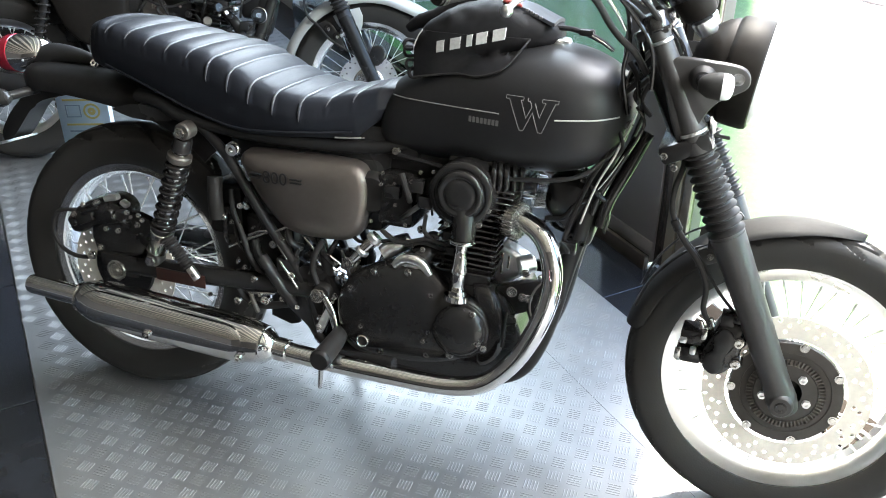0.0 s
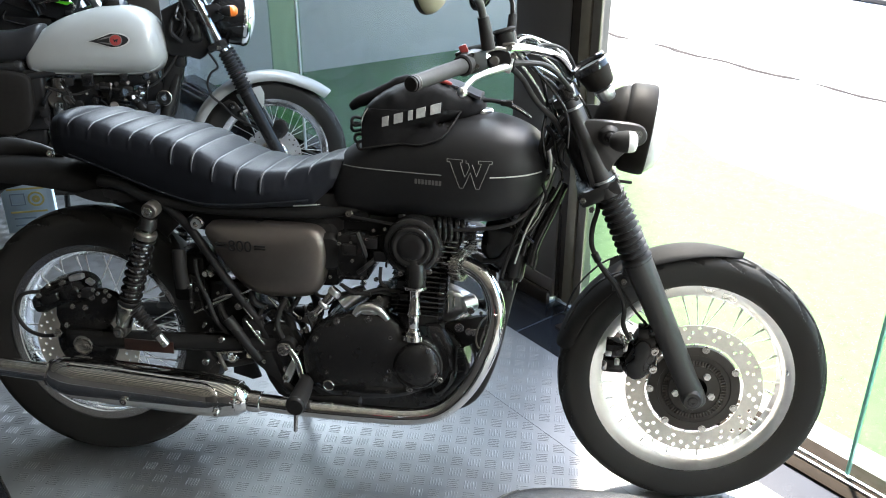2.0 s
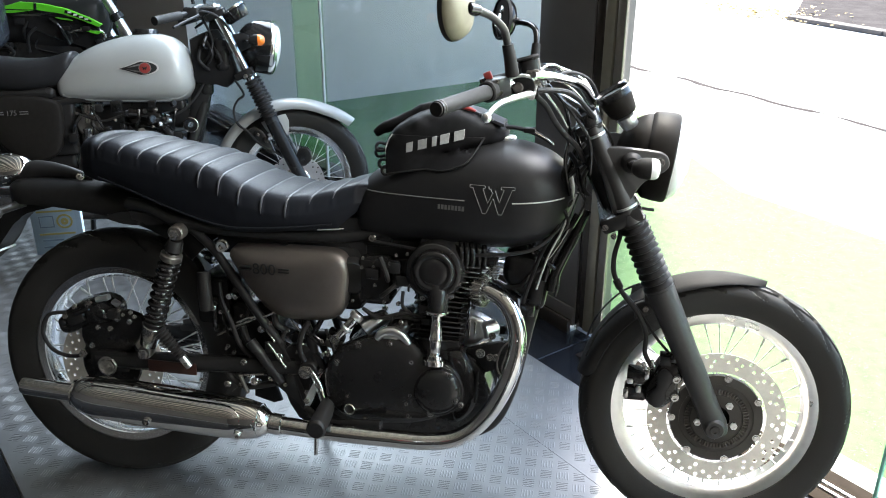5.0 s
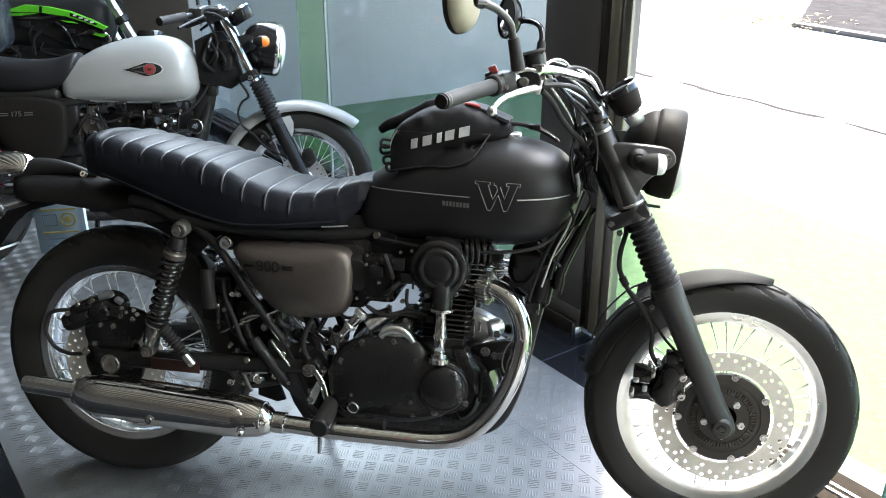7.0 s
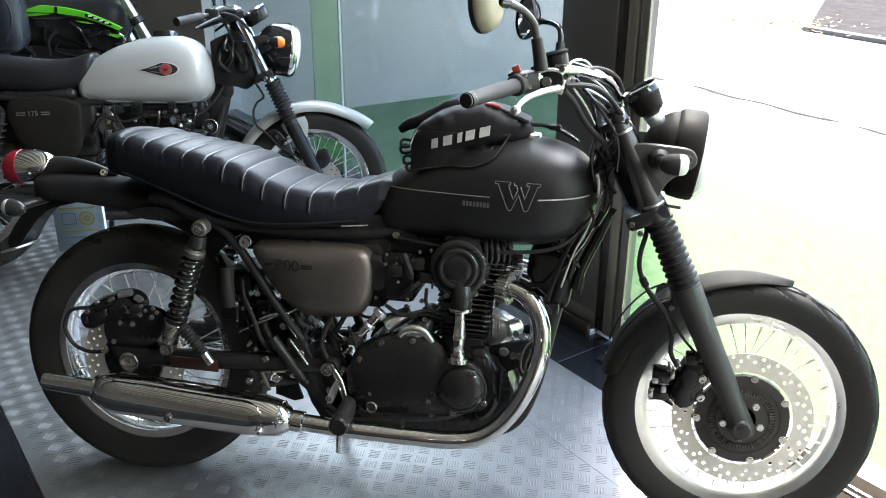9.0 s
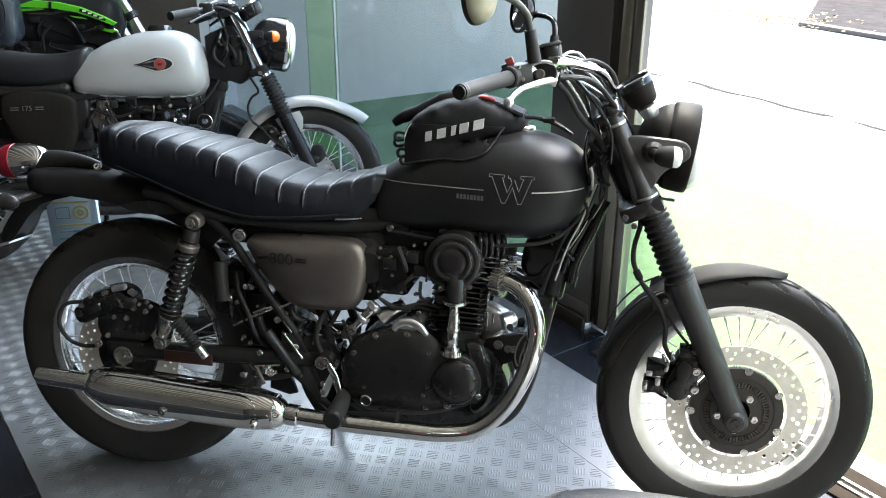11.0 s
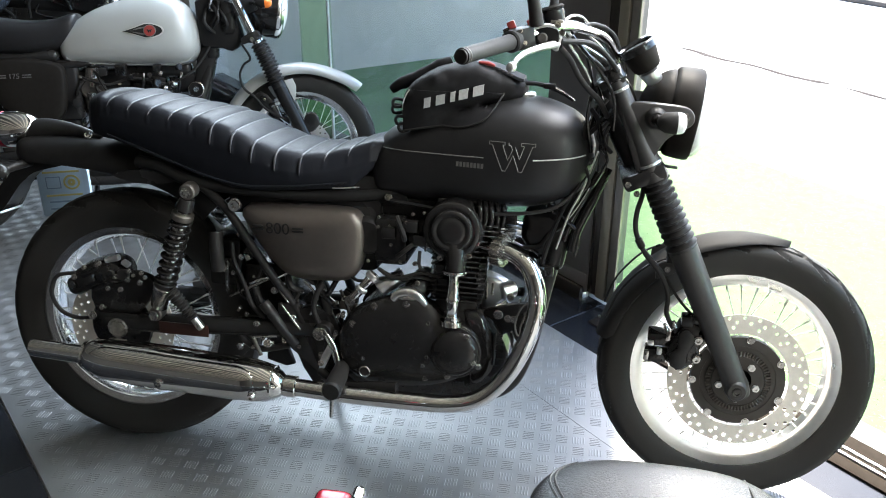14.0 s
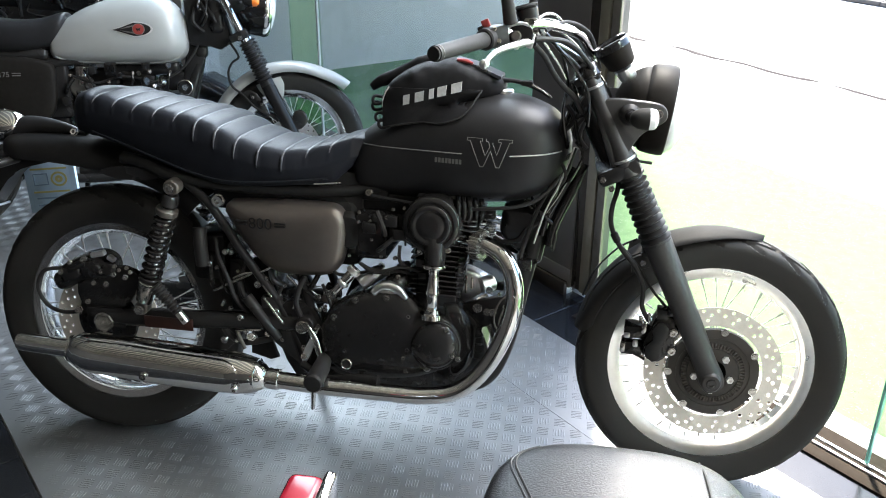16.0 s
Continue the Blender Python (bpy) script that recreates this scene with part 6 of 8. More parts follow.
for r, material, pts in (
        (0.0125, GLOSS_BLACK, [(1.138, -0.035, 0.778), (1.110, -0.045, 0.708), (1.080, -0.05, 0.636), (1.070, -0.055, 0.585)]),
        (0.0070, GLOSS_BLACK, [(1.118, -0.055, 0.770), (1.090, -0.06, 0.708), (1.064, -0.06, 0.655), (1.052, -0.06, 0.61)]),
        (0.0022, STEEL, [(1.100, -0.065, 0.735), (1.082, -0.068, 0.700), (1.060, -0.068, 0.664)]),
        (0.0055, GLOSS_BLACK, [(1.012, -0.06, 0.690), (1.035, -0.066, 0.676), (1.058, -0.066, 0.655), (1.074, -0.06, 0.640)])):
    bm = bmesh.new()
    tube(bm, pts, r, 12, 6)
    part("frame_hose", bm, material, bike)
bm = bmesh.new()
slab(bm, [(1.078, 0.632), (1.086, 0.630), (1.088, 0.600), (1.082, 0.572), (1.076, 0.575)], -0.045, -0.060, 0.002, 1)
part("frame_gusset", bm, GLOSS_BLACK, bike)
# ---- its engine ----
bm = bmesh.new()
slab(bm, [(0.545, 0.36), (0.55, 0.29), (0.575, 0.245), (0.66, 0.226), (0.80, 0.226), (0.90, 0.243), (0.945, 0.30), (0.935, 0.37), (0.905, 0.42), (0.86, 0.440), (0.78, 0.440), (0.66, 0.428), (0.59, 0.415)], 0.115, -0.118, 0.012, 3)
case = part("crankcase", bm, ENGINE_BLACK, bike, "black crankcase")
for sgn in (-1, 1):
    out = [(0.548, 0.375), (0.552, 0.32), (0.575, 0.28), (0.62, 0.258), (0.70, 0.252), (0.775, 0.262), (0.83, 0.282), (0.868, 0.312), (0.882, 0.352), (0.874, 0.392), (0.846, 0.416), (0.806, 0.425), (0.79, 0.440), (0.762, 0.464), (0.72, 0.476), (0.67, 0.470), (0.62, 0.453), (0.575, 0.425)]
    if sgn > 0:
        out = [(x, min(z, 0.425)) for x, z in out]
    bm = bmesh.new()
    slab(bm, out, 0.112 * sgn, 0.148 * sgn, 0.018, 3, 0.013)
    cc = part("clutch_cover", bm, ENGINE_BLACK, bike, "satin black engine side cover", 60)
    bm = bmesh.new()
    lathe(bm, [(0, 0.062), (0.006, 0.062), (0.008, 0.0595), (0.008, 0.0565), (0.013, 0.0550), (0.021, 0.0470), (0.026, 0.0330), (0.029, 0.0170), (0.030, 0.003)], along((0.823, 0.144 * sgn, 0.353), (0.823, sgn, 0.353)), 48, True)
    part("bevel_cover", bm, ENGINE_BLACK, cc, "", 60)
    for x, z, deep in ((0.834, 0.399, 0.158), (0.866, 0.338, 0.166), (0.761, 0.340, 0.158), (0.809, 0.297, 0.158), (0.757, 0.286, 0.152), (0.762, 0.420, 0.154), (0.709, 0.458, 0.152), (0.635, 0.448, 0.152), (0.585, 0.402, 0.152), (0.612, 0.323, 0.155), (0.655, 0.272, 0.152)):
        bm = bmesh.new()
        bolt(bm, (x, (deep - 0.004) * sgn, z), 0.0050, 0.007, (0, sgn, 0), False)
        lathe(bm, [(0, 0.0085), (0.002, 0.0085), (0.0022, 0.0070), (0.0, 0.0068)], along((x, (deep - 0.004) * sgn, z), (x, sgn, z)), 16)
        part("cover_screw", bm, STEEL, cc)
bm = bmesh.new()
lathe(bm, [(0, 0.014), (0.006, 0.014), (0.008, 0.0115), (0.006, 0.010), (0.002, 0.0095)], along((0.616, -0.150, 0.290), (0.616, -1, 0.290)), 24)
sight = part("oil_window", bm, STEEL, case, "bright oil sight glass ring")
bm = bmesh.new()
lathe(bm, [(0.0, 0.0105), (0.003, 0.0100), (0.0035, 0.002)], along((0.616, -0.150, 0.290), (0.616, -1, 0.290)), 20, True)
part("sight_glass", bm, DARK_LINE, sight)
# front of the case: smooth flank, cast ribs, a clamp rod
bm = bmesh.new()
slab(bm, [(0.838, 0.446), (0.872, 0.446), (0.898, 0.415), (0.915, 0.372), (0.914, 0.318), (0.888, 0.276), (0.858, 0.272), (0.850, 0.36)], -0.095, -0.130, 0.014, 3, 0.006)
part("case_flank", bm, GLOSS_BLACK, case, "", 60)
for k in range(5):
    bm = bmesh.new()
    block(bm, (0.880, -0.122, 0.312 + 0.019 * k), (0.930 + 0.003 * (k % 2), -0.09, 0.3175 + 0.019 * k), 0.0015)
    part("case_rib", bm, ENGINE_BLACK, case)
bm = bmesh.new()
tube(bm, [(0.913, -0.124, 0.400), (0.911, -0.126, 0.365), (0.908, -0.124, 0.322)], 0.0042, 10)
part("clamp_rod", bm, SATIN_BLACK, case)
# polished castings between cover and cylinder
for name, pts, radii, material in (
        ("case_arch", [(0.676, -0.144, 0.466), (0.690, -0.142, 0.481), (0.712, -0.140, 0.486), (0.735, -0.140, 0.478), (0.754, -0.142, 0.458)], [0.007, 0.011, 0.012, 0.011, 0.006], BRUSHED),
        ("case_boss", [(0.640, -0.118, 0.478), (0.664, -0.105, 0.496), (0.688, -0.088, 0.506)], [0.016, 0.020, 0.017], BRUSHED),
        ("case_boss", [(0.716, -0.122, 0.476), (0.732, -0.100, 0.492), (0.742, -0.075, 0.500)], [0.026, 0.030, 0.028], ENGINE_BLACK),
        ("case_ring", [(0.742, -0.092, 0.502), (0.748, -0.080, 0.506)], [0.031, 0.030], BRUSHED),
        ("vacuum_hose", [(0.640, -0.122, 0.530), (0.672, -0.128, 0.516), (0.700, -0.130, 0.514), (0.735, -0.128, 0.520), (0.772, -0.122, 0.510)], [0.0045] * 5, SOFT_RUBBER),
        ("hose_joint", [(0.694, -0.131, 0.514), (0.712, -0.131, 0.515)], [0.0075, 0.0075], SOFT_RUBBER)):
    bm = bmesh.new()
    tube(bm, pts, radii, 16, 5)
    part(name, bm, material, case, "", 60)
bm = bmesh.new()
tube(bm, [(0.583, -0.140, 0.462), (0.612, -0.136, 0.496), (0.632, -0.128, 0.520)], [0.010, 0.011, 0.013], 14)
union = part("breather_pipe", bm, CHROME, bike, "bright breather union")
for p, q, r in (((0.600, -0.139, 0.480), (0.606, -0.138, 0.488), 0.0145), ((0.622, -0.133, 0.508), (0.630, -0.130, 0.518), 0.0165)):
    bm = bmesh.new()
    drum(bm, p, q, r, r, 0.002, 20)
    part("union_collar", bm, BRUSHED, union)
bm = bmesh.new()
bolt(bm, (0.580, -0.148, 0.458), 0.0105, 0.008, (-0.3, -1, 0), False)
part("union_bolt", bm, STEEL, union)
# upright finned cylinder
CYL = Matrix.Translation((0.822, 0, 0.44)) @ Matrix.Rotation(radians(2), 4, "Y")
bm = bmesh.new()
block(bm, (-0.056, -0.112, -0.02), (0.046, 0.112, 0.19), 0.014, CYL)
cyl = part("cylinder", bm, ENGINE_BLACK, bike, "black finned twin cylinder")
for k in range(13):
    z = 0.026 + k * 0.0122
    g = 0.010 if k < 2 else 0.0
    bm = bmesh.new()
    block(bm, (-0.066, -0.134 + g, z), (0.058 - g * 0.5, 0.134 - g, z + 0.0036), 0.0014, CYL, 1)
    part("fin", bm, ENGINE_BLACK, cyl)
bm = bmesh.new()
block(bm, (-0.076, -0.122, 0.186), (0.074, 0.122, 0.245), 0.022, CYL, 3)
head = part("cylinder_head", bm, ENGINE_BLACK, bike, "black cylinder head")
for k in range(3):
    bm = bmesh.new()
    block(bm, (-0.080, -0.134, 0.186 + k * 0.0115), (0.080, 0.134, 0.1898 + k * 0.0115), 0.0015, CYL, 1)
    part("fin", bm, ENGINE_BLACK, head)
for k in range(5):
    x = 0.034 + 0.0125 * k
    y = -0.124 + 0.012 * max(0, k - 2)
    bm = bmesh.new()
    tube(bm, [CYL @ Vector((x, y, 0.205)), CYL @ Vector((x + 0.003, y - 0.006, 0.225)), CYL @ Vector((x + 0.001, y - 0.003, 0.248)), CYL @ Vector((x - 0.006, y + 0.02, 0.262))], [0.0062, 0.0068, 0.0062, 0.005], 10, 4)
    part("head_rib", bm, GLOSS_BLACK, head)
bm = bmesh.new()
block(bm, (-0.066, -0.108, 0.24), (0.060, 0.108, 0.262), 0.010, CYL)
part("rocker_cover", bm, ENGINE_BLACK, head)
# bevel drive tower
bm = bmesh.new()
lathe(bm, [(0, 0.066), (0.009, 0.066), (0.0145, 0.0615), (0.0155, 0.0530), (0.0135, 0.0515), (0.0135, 0.0490), (0.020, 0.0465), (0.0235, 0.0420), (0.0235, 0.0370), (0.0205, 0.0340), (0.0205, 0.0305), (0.0225, 0.0285), (0.0235, 0.016), (0.0238, 0.003)], along((0.806, -0.132, 0.636), (0.806, -1, 0.640)), 56, True)
tower = part("cam_drive_cover", bm, ENGINE_BLACK, bike, "round black cam drive cover", 50)
bm = bmesh.new()
drum(bm, (0.806, -0.134, 0.636), (0.812, -0.100, 0.634), 0.066, 0.072, 0.006, 40)
part("cover_backplate", bm, ENGINE_BLACK, tower)
bm = bmesh.new()
tube(bm, [(0.812, -0.128, 0.600), (0.816, -0.138, 0.580), (0.817, -0.143, 0.562), (0.817, -0.145, 0.546)], [0.026, 0.0255, 0.0245, 0.0240], 24, 3)
part("shaft_housing", bm, ENGINE_BLACK, tower)
for x, z in ((0.782, 0.572), (0.846, 0.580), (0.756, 0.600), (0.862, 0.612)):
    bm = bmesh.new()
    bolt(bm, (x, -0.138, z), 0.0060, 0.007, (0, -1, 0), False)
    part("cover_screw", bm, STEEL, tower)
bm = bmesh.new()
lathe(bm, [(0, 0.027), (0.004, 0.028), (0.007, 0.027), (0.0075, 0.0135), (0.026, 0.0120), (0.030, 0.0125), (0.062, 0.0145), (0.064, 0.0160), (0.070, 0.0160), (0.071, 0.0140), (0.098, 0.0150), (0.100, 0.0135), (0.106, 0.0135), (0.107, 0.0190), (0.116, 0.0190), (0.117, 0.0260), (0.128, 0.0265), (0.130, 0.024)], along((0.8165, -0.1455, 0.547), (0.8135, -0.148, 0.412)), 36, True)
part("bevel_shaft_tube", bm, CHROME, bike, "chrome bevel shaft tube with stepped collars", 40)
for dx in (-0.018, 0.018):
    bm = bmesh.new()
    bolt(bm, (0.8135 + dx, -0.152, 0.418), 0.0045, 0.006, (0, -0.3, 1), False)
    part("collar_screw", bm, CHROME, bike)
# bracket, sensor wire and polished starter casting ahead of the cylinder
bm = bmesh.new()
slab(bm, [(0.862, 0.512), (0.885, 0.517), (0.930, 0.497), (0.944, 0.472), (0.924, 0.455), (0.885, 0.430), (0.862, 0.45)], -0.020, -0.064, 0.010, 2, 0.004)
cast = part("starter_casting", bm, BRUSHED, bike, "polished starter casting", 50)
bm = bmesh.new()
drum(bm, (0.915, -0.066, 0.478), (0.946, -0.046, 0.486), 0.021, 0.020, 0.004)
part("starter_end", bm, BRUSHED, cast)
for k in range(3):
    bm = bmesh.new()
    block(bm, (0.866 + 0.014 * k, -0.069, 0.446 + 0.012 * k), (0.872 + 0.014 * k, -0.055, 0.508 - 0.004 * k), 0.002)
    part("casting_rib", bm, STEEL, cast)
bm = bmesh.new()
slab(bm, [(0.872, 0.436), (0.93, 0.456), (0.99, 0.466), (0.994, 0.430), (0.962, 0.404), (0.925, 0.384), (0.89, 0.398)], -0.080, -0.096, 0.004, 2)
plate_ob = part("engine_bracket", bm, SATIN_BLACK, bike, "black engine bracket")
for x, z, r in ((0.915, 0.434, 0.0095), (0.938, 0.426, 0.0075), (0.980, 0.440, 0.006)):
    bm = bmesh.new()
    bolt(bm, (x, -0.096, z), r, 0.007, (0, -1, 0), False)
    part("bracket_bolt", bm, STEEL, plate_ob)
for r, pts in ((0.0022, [(0.990, -0.10, 0.476), (0.968, -0.108, 0.458), (0.956, -0.108, 0.424), (0.960, -0.105, 0.394), (0.976, -0.102, 0.384)]), (0.0018, [(0.992, -0.10, 0.470), (0.980, -0.108, 0.448), (0.968, -0.108, 0.412), (0.968, -0.105, 0.388)])):
    bm = bmesh.new()
    tube(bm, pts, r, 8)
    part("sensor_wire", bm, DARK_RING, bike)
# dark tray under the tank
bm = bmesh.new()
block(bm, (0.575, -0.075, 0.625), (0.775, 0.075, 0.692), 0.012)
part("wiring_tray", bm, FRAME_BLACK, bike)
# rear brake: bright edges, arm fixings, lumps of the caliper
for name, lo, hi, turn_by, material in (
        ("pad_plate", (-0.022, -0.140, 0.503), (0.014, -0.122, 0.517), -14, BRUSHED), ("pad_plate", (0.018, -0.138, 0.494), (0.038, -0.120, 0.506), 32, BRUSHED), ("caliper_half", (-0.098, -0.146, 0.442), (-0.052, -0.120, 0.476), -24, SATIN_BLACK),
        ("caliper_half", (-0.046, -0.144, 0.456), (-0.006, -0.120, 0.492), -18, ENGINE_BLACK), ("caliper_bridge", (-0.080, -0.150, 0.470), (-0.030, -0.135, 0.482), -26, GLOSS_BLACK), ("pin_boot", (0.010, -0.146, 0.462), (0.034, -0.120, 0.484), 10, SOFT_RUBBER)):
    mid = Vector([(a + b) / 2 for a, b in zip(lo, hi)])
    bm = bmesh.new()
    block(bm, lo, hi, 0.004, Matrix.Translation(mid) @ Matrix.Rotation(radians(turn_by), 4, "Y") @ Matrix.Translation(-mid))
    part(name, bm, material, rc)
for x, z, r in ((0.044, 0.486, 0.0045), (0.054, 0.477, 0.004), (0.074, 0.484, 0.0045), (0.083, 0.474, 0.0045), (-0.070, 0.488, 0.0055), (-0.096, 0.462, 0.006), (-0.030, 0.500, 0.005), (-0.012, 0.440, 0.005), (-0.030, 0.392, 0.006), (-0.055, 0.370, 0.009), (0.02, 0.44, 0.006)):
    bm = bmesh.new()
    bolt(bm, (x, -0.146, z), r, r, (0.1, -1, 0.1), r > 0.005)
    part("caliper_pin", bm, STEEL, rc)
bm = bmesh.new()
lathe(bm, [(0, 0.025), (0.004, 0.025), (0.005, 0.021), (0.003, 0.017), (0.003, 0.010)], along((0.002, -0.136, 0.339), (0.002, -1, 0.339)), 28)
part("axle_washer", bm, STEEL, bike)

# mirrors on their stems; the near one's lit look is put into paler colours
for sgn, stem, centre, axis in (
        (-1, [(0.975, -0.330, 1.085), (0.970, -0.338, 1.115), (0.964, -0.345, 1.143), (0.957, -0.362, 1.170), (0.938, -0.400, 1.191), (0.915, -0.435, 1.201)], (0.886, -0.462, 1.203), (-1, 0.30, -0.02)),
        (1, [(0.985, 0.300, 1.060), (0.986, 0.300, 1.100), (0.988, 0.305, 1.140), (0.984, 0.320, 1.172), (0.966, 0.355, 1.188), (0.930, 0.400, 1.195)], (0.898, 0.428, 1.202), (-1, -0.55, 0.05))):
    bm = bmesh.new()
    tube(bm, stem, [0.0075] * 4 + [0.007, 0.008], 12)
    ms = part("mirror_stem", bm, FORK_GREY if sgn < 0 else GLOSS_BLACK, bike)
    bm = bmesh.new()
    tube(bm, stem[:3], [0.014, 0.0125, 0.011], 14, 3)
    part("stem_boot", bm, SOFT_RUBBER, ms)
    mc, ax = Vector(centre), Vector(axis).normalized()
    bm = bmesh.new()
    lathe(bm, [(-0.020, 0.010), (-0.017, 0.030), (-0.010, 0.046), (0.002, 0.055), (0.012, 0.057), (0.016, 0.055), (0.014, 0.051)], along(mc, mc + ax), 36)
    mr = part("mirror", bm, SHELL_LIT if sgn < 0 else GLOSS_BLACK, bike, "round mirror, its lit look put into a matte beige shell" if sgn < 0 else "round mirror with gloss black shell")
    bm = bmesh.new()
    lathe(bm, [(0.014, 0.052), (0.0145, 0.001)], along(mc, mc + ax), 36, True)
    part("mirror_glass", bm, MIRROR, mr)
    bm = bmesh.new()
    lathe(bm, [(0.008, 0.0575), (0.017, 0.0575), (0.018, 0.053)], along(mc, mc + ax), 36)
    part("mirror_rim", bm, SOFT_RUBBER, mr)
    bm = bmesh.new()
    drum(bm, Vector(stem[-1]), mc - ax * 0.012, 0.011, 0.013, 0.003)
    part("ball_joint", bm, GLOSS_BLACK, mr)
# plate holder that hangs from the rear mudguard
bm = bmesh.new()
slab(bm, [(-0.105, 0.738), (-0.170, 0.748), (-0.250, 0.730), (-0.325, 0.665), (-0.365, 0.602), (-0.358, 0.578), (-0.335, 0.588), (-0.302, 0.630), (-0.274, 0.668), (-0.235, 0.694), (-0.150, 0.716)], 0.015, -0.050, 0.006, 3)
holder = part("plate_holder", bm, FRAME_BLACK, bike, "black curved plate holder")
bm = bmesh.new()
block(bm, (-0.050, -0.080, -0.003), (-0.004, 0.020, 0.003), 0.002, Matrix.Translation((-0.318, 0, 0.590)) @ Matrix.Rotation(radians(-18), 4, "Y"))
part("plate_edge", bm, BRUSHED, holder, "bright metal plate edge")
# hose clamp on the fork leg
bm = bmesh.new()
block(bm, (1.276, -0.128, 0.592), (1.302, -0.108, 0.622), 0.003)
clamp = part("hose_clamp", bm, SATIN_BLACK, bike)
bm = bmesh.new()
bolt(bm, (1.289, -0.128, 0.607), 0.006, 0.006, (0, -1, 0))
part("clamp_bolt", bm, BRUSHED, clamp)


# ---- bag strapped to the tank ----
bag = empty("tank_bag", STANCE)
tagged(bag, "small black textile tank bag with pale print strapped on the tank", "bag")
BAG_CLOTH = mat("black_coated_textile", (0.0125, 0.0125, 0.0135), 0.6, 0.0, 0.25, 90, 0.25, 900, spec=0.14)
POCKET = mat("slate_map_pocket", (0.040, 0.043, 0.050), 0.35, 0.0, 0.2, 60, 0.06, 300)
BAG_PRINT = mat("worn_grey_print", (0.42, 0.42, 0.41), 0.6, 0.0, 0.25, 160)
BAG = [
    (0.676, 0.872, 0.905, 0.050, -0.020, 0.5), (0.682, 0.862, 0.930, 0.078, -0.018, 0.5), (0.702, 0.862, 0.956, 0.090, -0.015, 0.5), (0.735, 0.870, 0.976, 0.094, -0.015, 0.5), (0.771, 0.880, 0.991, 0.095, -0.012, 0.5),
    (0.815, 0.890, 1.000, 0.092, -0.010, 0.5), (0.850, 0.897, 0.999, 0.086, -0.008, 0.5), (0.885, 0.904, 0.986, 0.078, -0.004, 0.5), (0.918, 0.912, 0.972, 0.066, 0.002, 0.5), (0.942, 0.922, 0.962, 0.046, 0.008, 0.5), (0.950, 0.932, 0.954, 0.024, 0.010, 0.5)]


def bag_side(x, z):
    """The near face of the bag."""
    st = np.array(interp_stations(BAG, 6))
    zb, zt, w, y = (np.interp(x, st[:, 0], st[:, i]) for i in (1, 2, 3, 4))
    zm = (zb + zt) / 2
    q = min(0.98, abs((z - zm) / ((zt - zb) / 2))) ** 3.0
    return y - w * (1 - q) ** (1 / 3.0)


bm = bmesh.new()
shell(bm, interp_stations(BAG, 6), 48, 3.0)
for v in bm.verts:
    v.co += Vector((0, -0.5, 0.8)) * (noise.noise(v.co * 30) * 0.005 + noise.noise(v.co * 75) * 0.0018)
part("bag_body", bm, BAG_CLOTH, bag, "", 60)
# skirt that lies on the flank of the tank
bm = bmesh.new()
EDGE_X, EDGE_Z = (0.684, 0.73, 0.78, 0.814, 0.852, 0.875, 0.892, 0.902), (0.846, 0.856, 0.863, 0.862, 0.873, 0.890, 0.912, 0.935)
rows = []
for k in range(29):
    x = 0.684 + 0.218 * k / 28
    low, high = float(np.interp(x, EDGE_X, EDGE_Z)), 0.936
    row = []
    for j in range(9):
        z = high + (low - high) * j / 8
        on = settle(x, tank_side(x, min(z, 0.90)), z)[1]
        y = min(bag_side(min(max(x, 0.69), 0.90), max(z, 0.90)) - 0.002, on - 0.004) if z < 0.905 else bag_side(x, z) - 0.003
        row.append(Vector((x, y - 0.003 * math.sin(math.pi * j / 8) + 0.0015 * noise.noise(Vector((x, 0, z)) * 60), z)))
    rows.append(row + [p + Vector((0, 0.006, 0)) for p in row[::-1]])
skin(bm, rows)
skirt = part("bag_skirt", bm, BAG_CLOTH, bag, "", 60)
bm = bmesh.new()
tube(bm, [rows[k][8] + Vector((0, -0.001, 0)) for k in range(0, 29, 4)], 0.0022, 6)
part("skirt_binding", bm, SOFT_RUBBER, skirt)
bm = bmesh.new()
tube(bm, [(x, bag_side(max(x, 0.688), z) - 0.003, z) for x, z in ((0.690, 0.878), (0.684, 0.893), (0.684, 0.908), (0.689, 0.924), (0.696, 0.936))], 0.0016, 6)
part("piping", bm, CLOTH_PRINT, bag, "thin pale piping")
# rolled flap along the upper near edge
bm = bmesh.new()
tube(bm, [(0.640, -0.020, 0.926), (0.660, -0.020, 0.940), (0.688, -0.020, 0.953), (0.722, -0.020, 0.969), (0.752, -0.020, 0.988), (0.776, -0.018, 1.000)], [0.008, 0.014, 0.015, 0.014, 0.014, 0.008], 14, 5)
for v in bm.verts:
    v.co.z += noise.noise(v.co * 70) * 0.003
part("rolled_flap", bm, BAG_CLOTH, bag, "", 60)
# map pocket on top, with its red pull and pale tag
bm = bmesh.new()
rows = [[Vector((x, y, float(np.interp(x, (0.835, 0.885, 0.94), (1.001, 0.990, 0.967))) + 0.004 - 0.5 * (y / 0.10) ** 2 * 0.03)) for y in (-0.060, -0.045, -0.02, 0.01, 0.04, 0.055)] for x in (0.838, 0.86, 0.885, 0.91, 0.932, 0.942)]
rows = [r + [p - Vector((0, 0, 0.007)) for p in r[::-1]] for r in rows]
skin(bm, rows)
pocket = part("map_pocket", bm, POCKET, bag, "slate coloured pocket on top")
bm = bmesh.new()
tube(bm, [(0.842, -0.064, 0.999), (0.862, -0.064, 0.997), (0.878, -0.064, 0.992)], [0.003, 0.005, 0.003], 8)
part("zip_pull", bm, RED_ENAMEL, pocket, "red zip pull")
bm = bmesh.new()
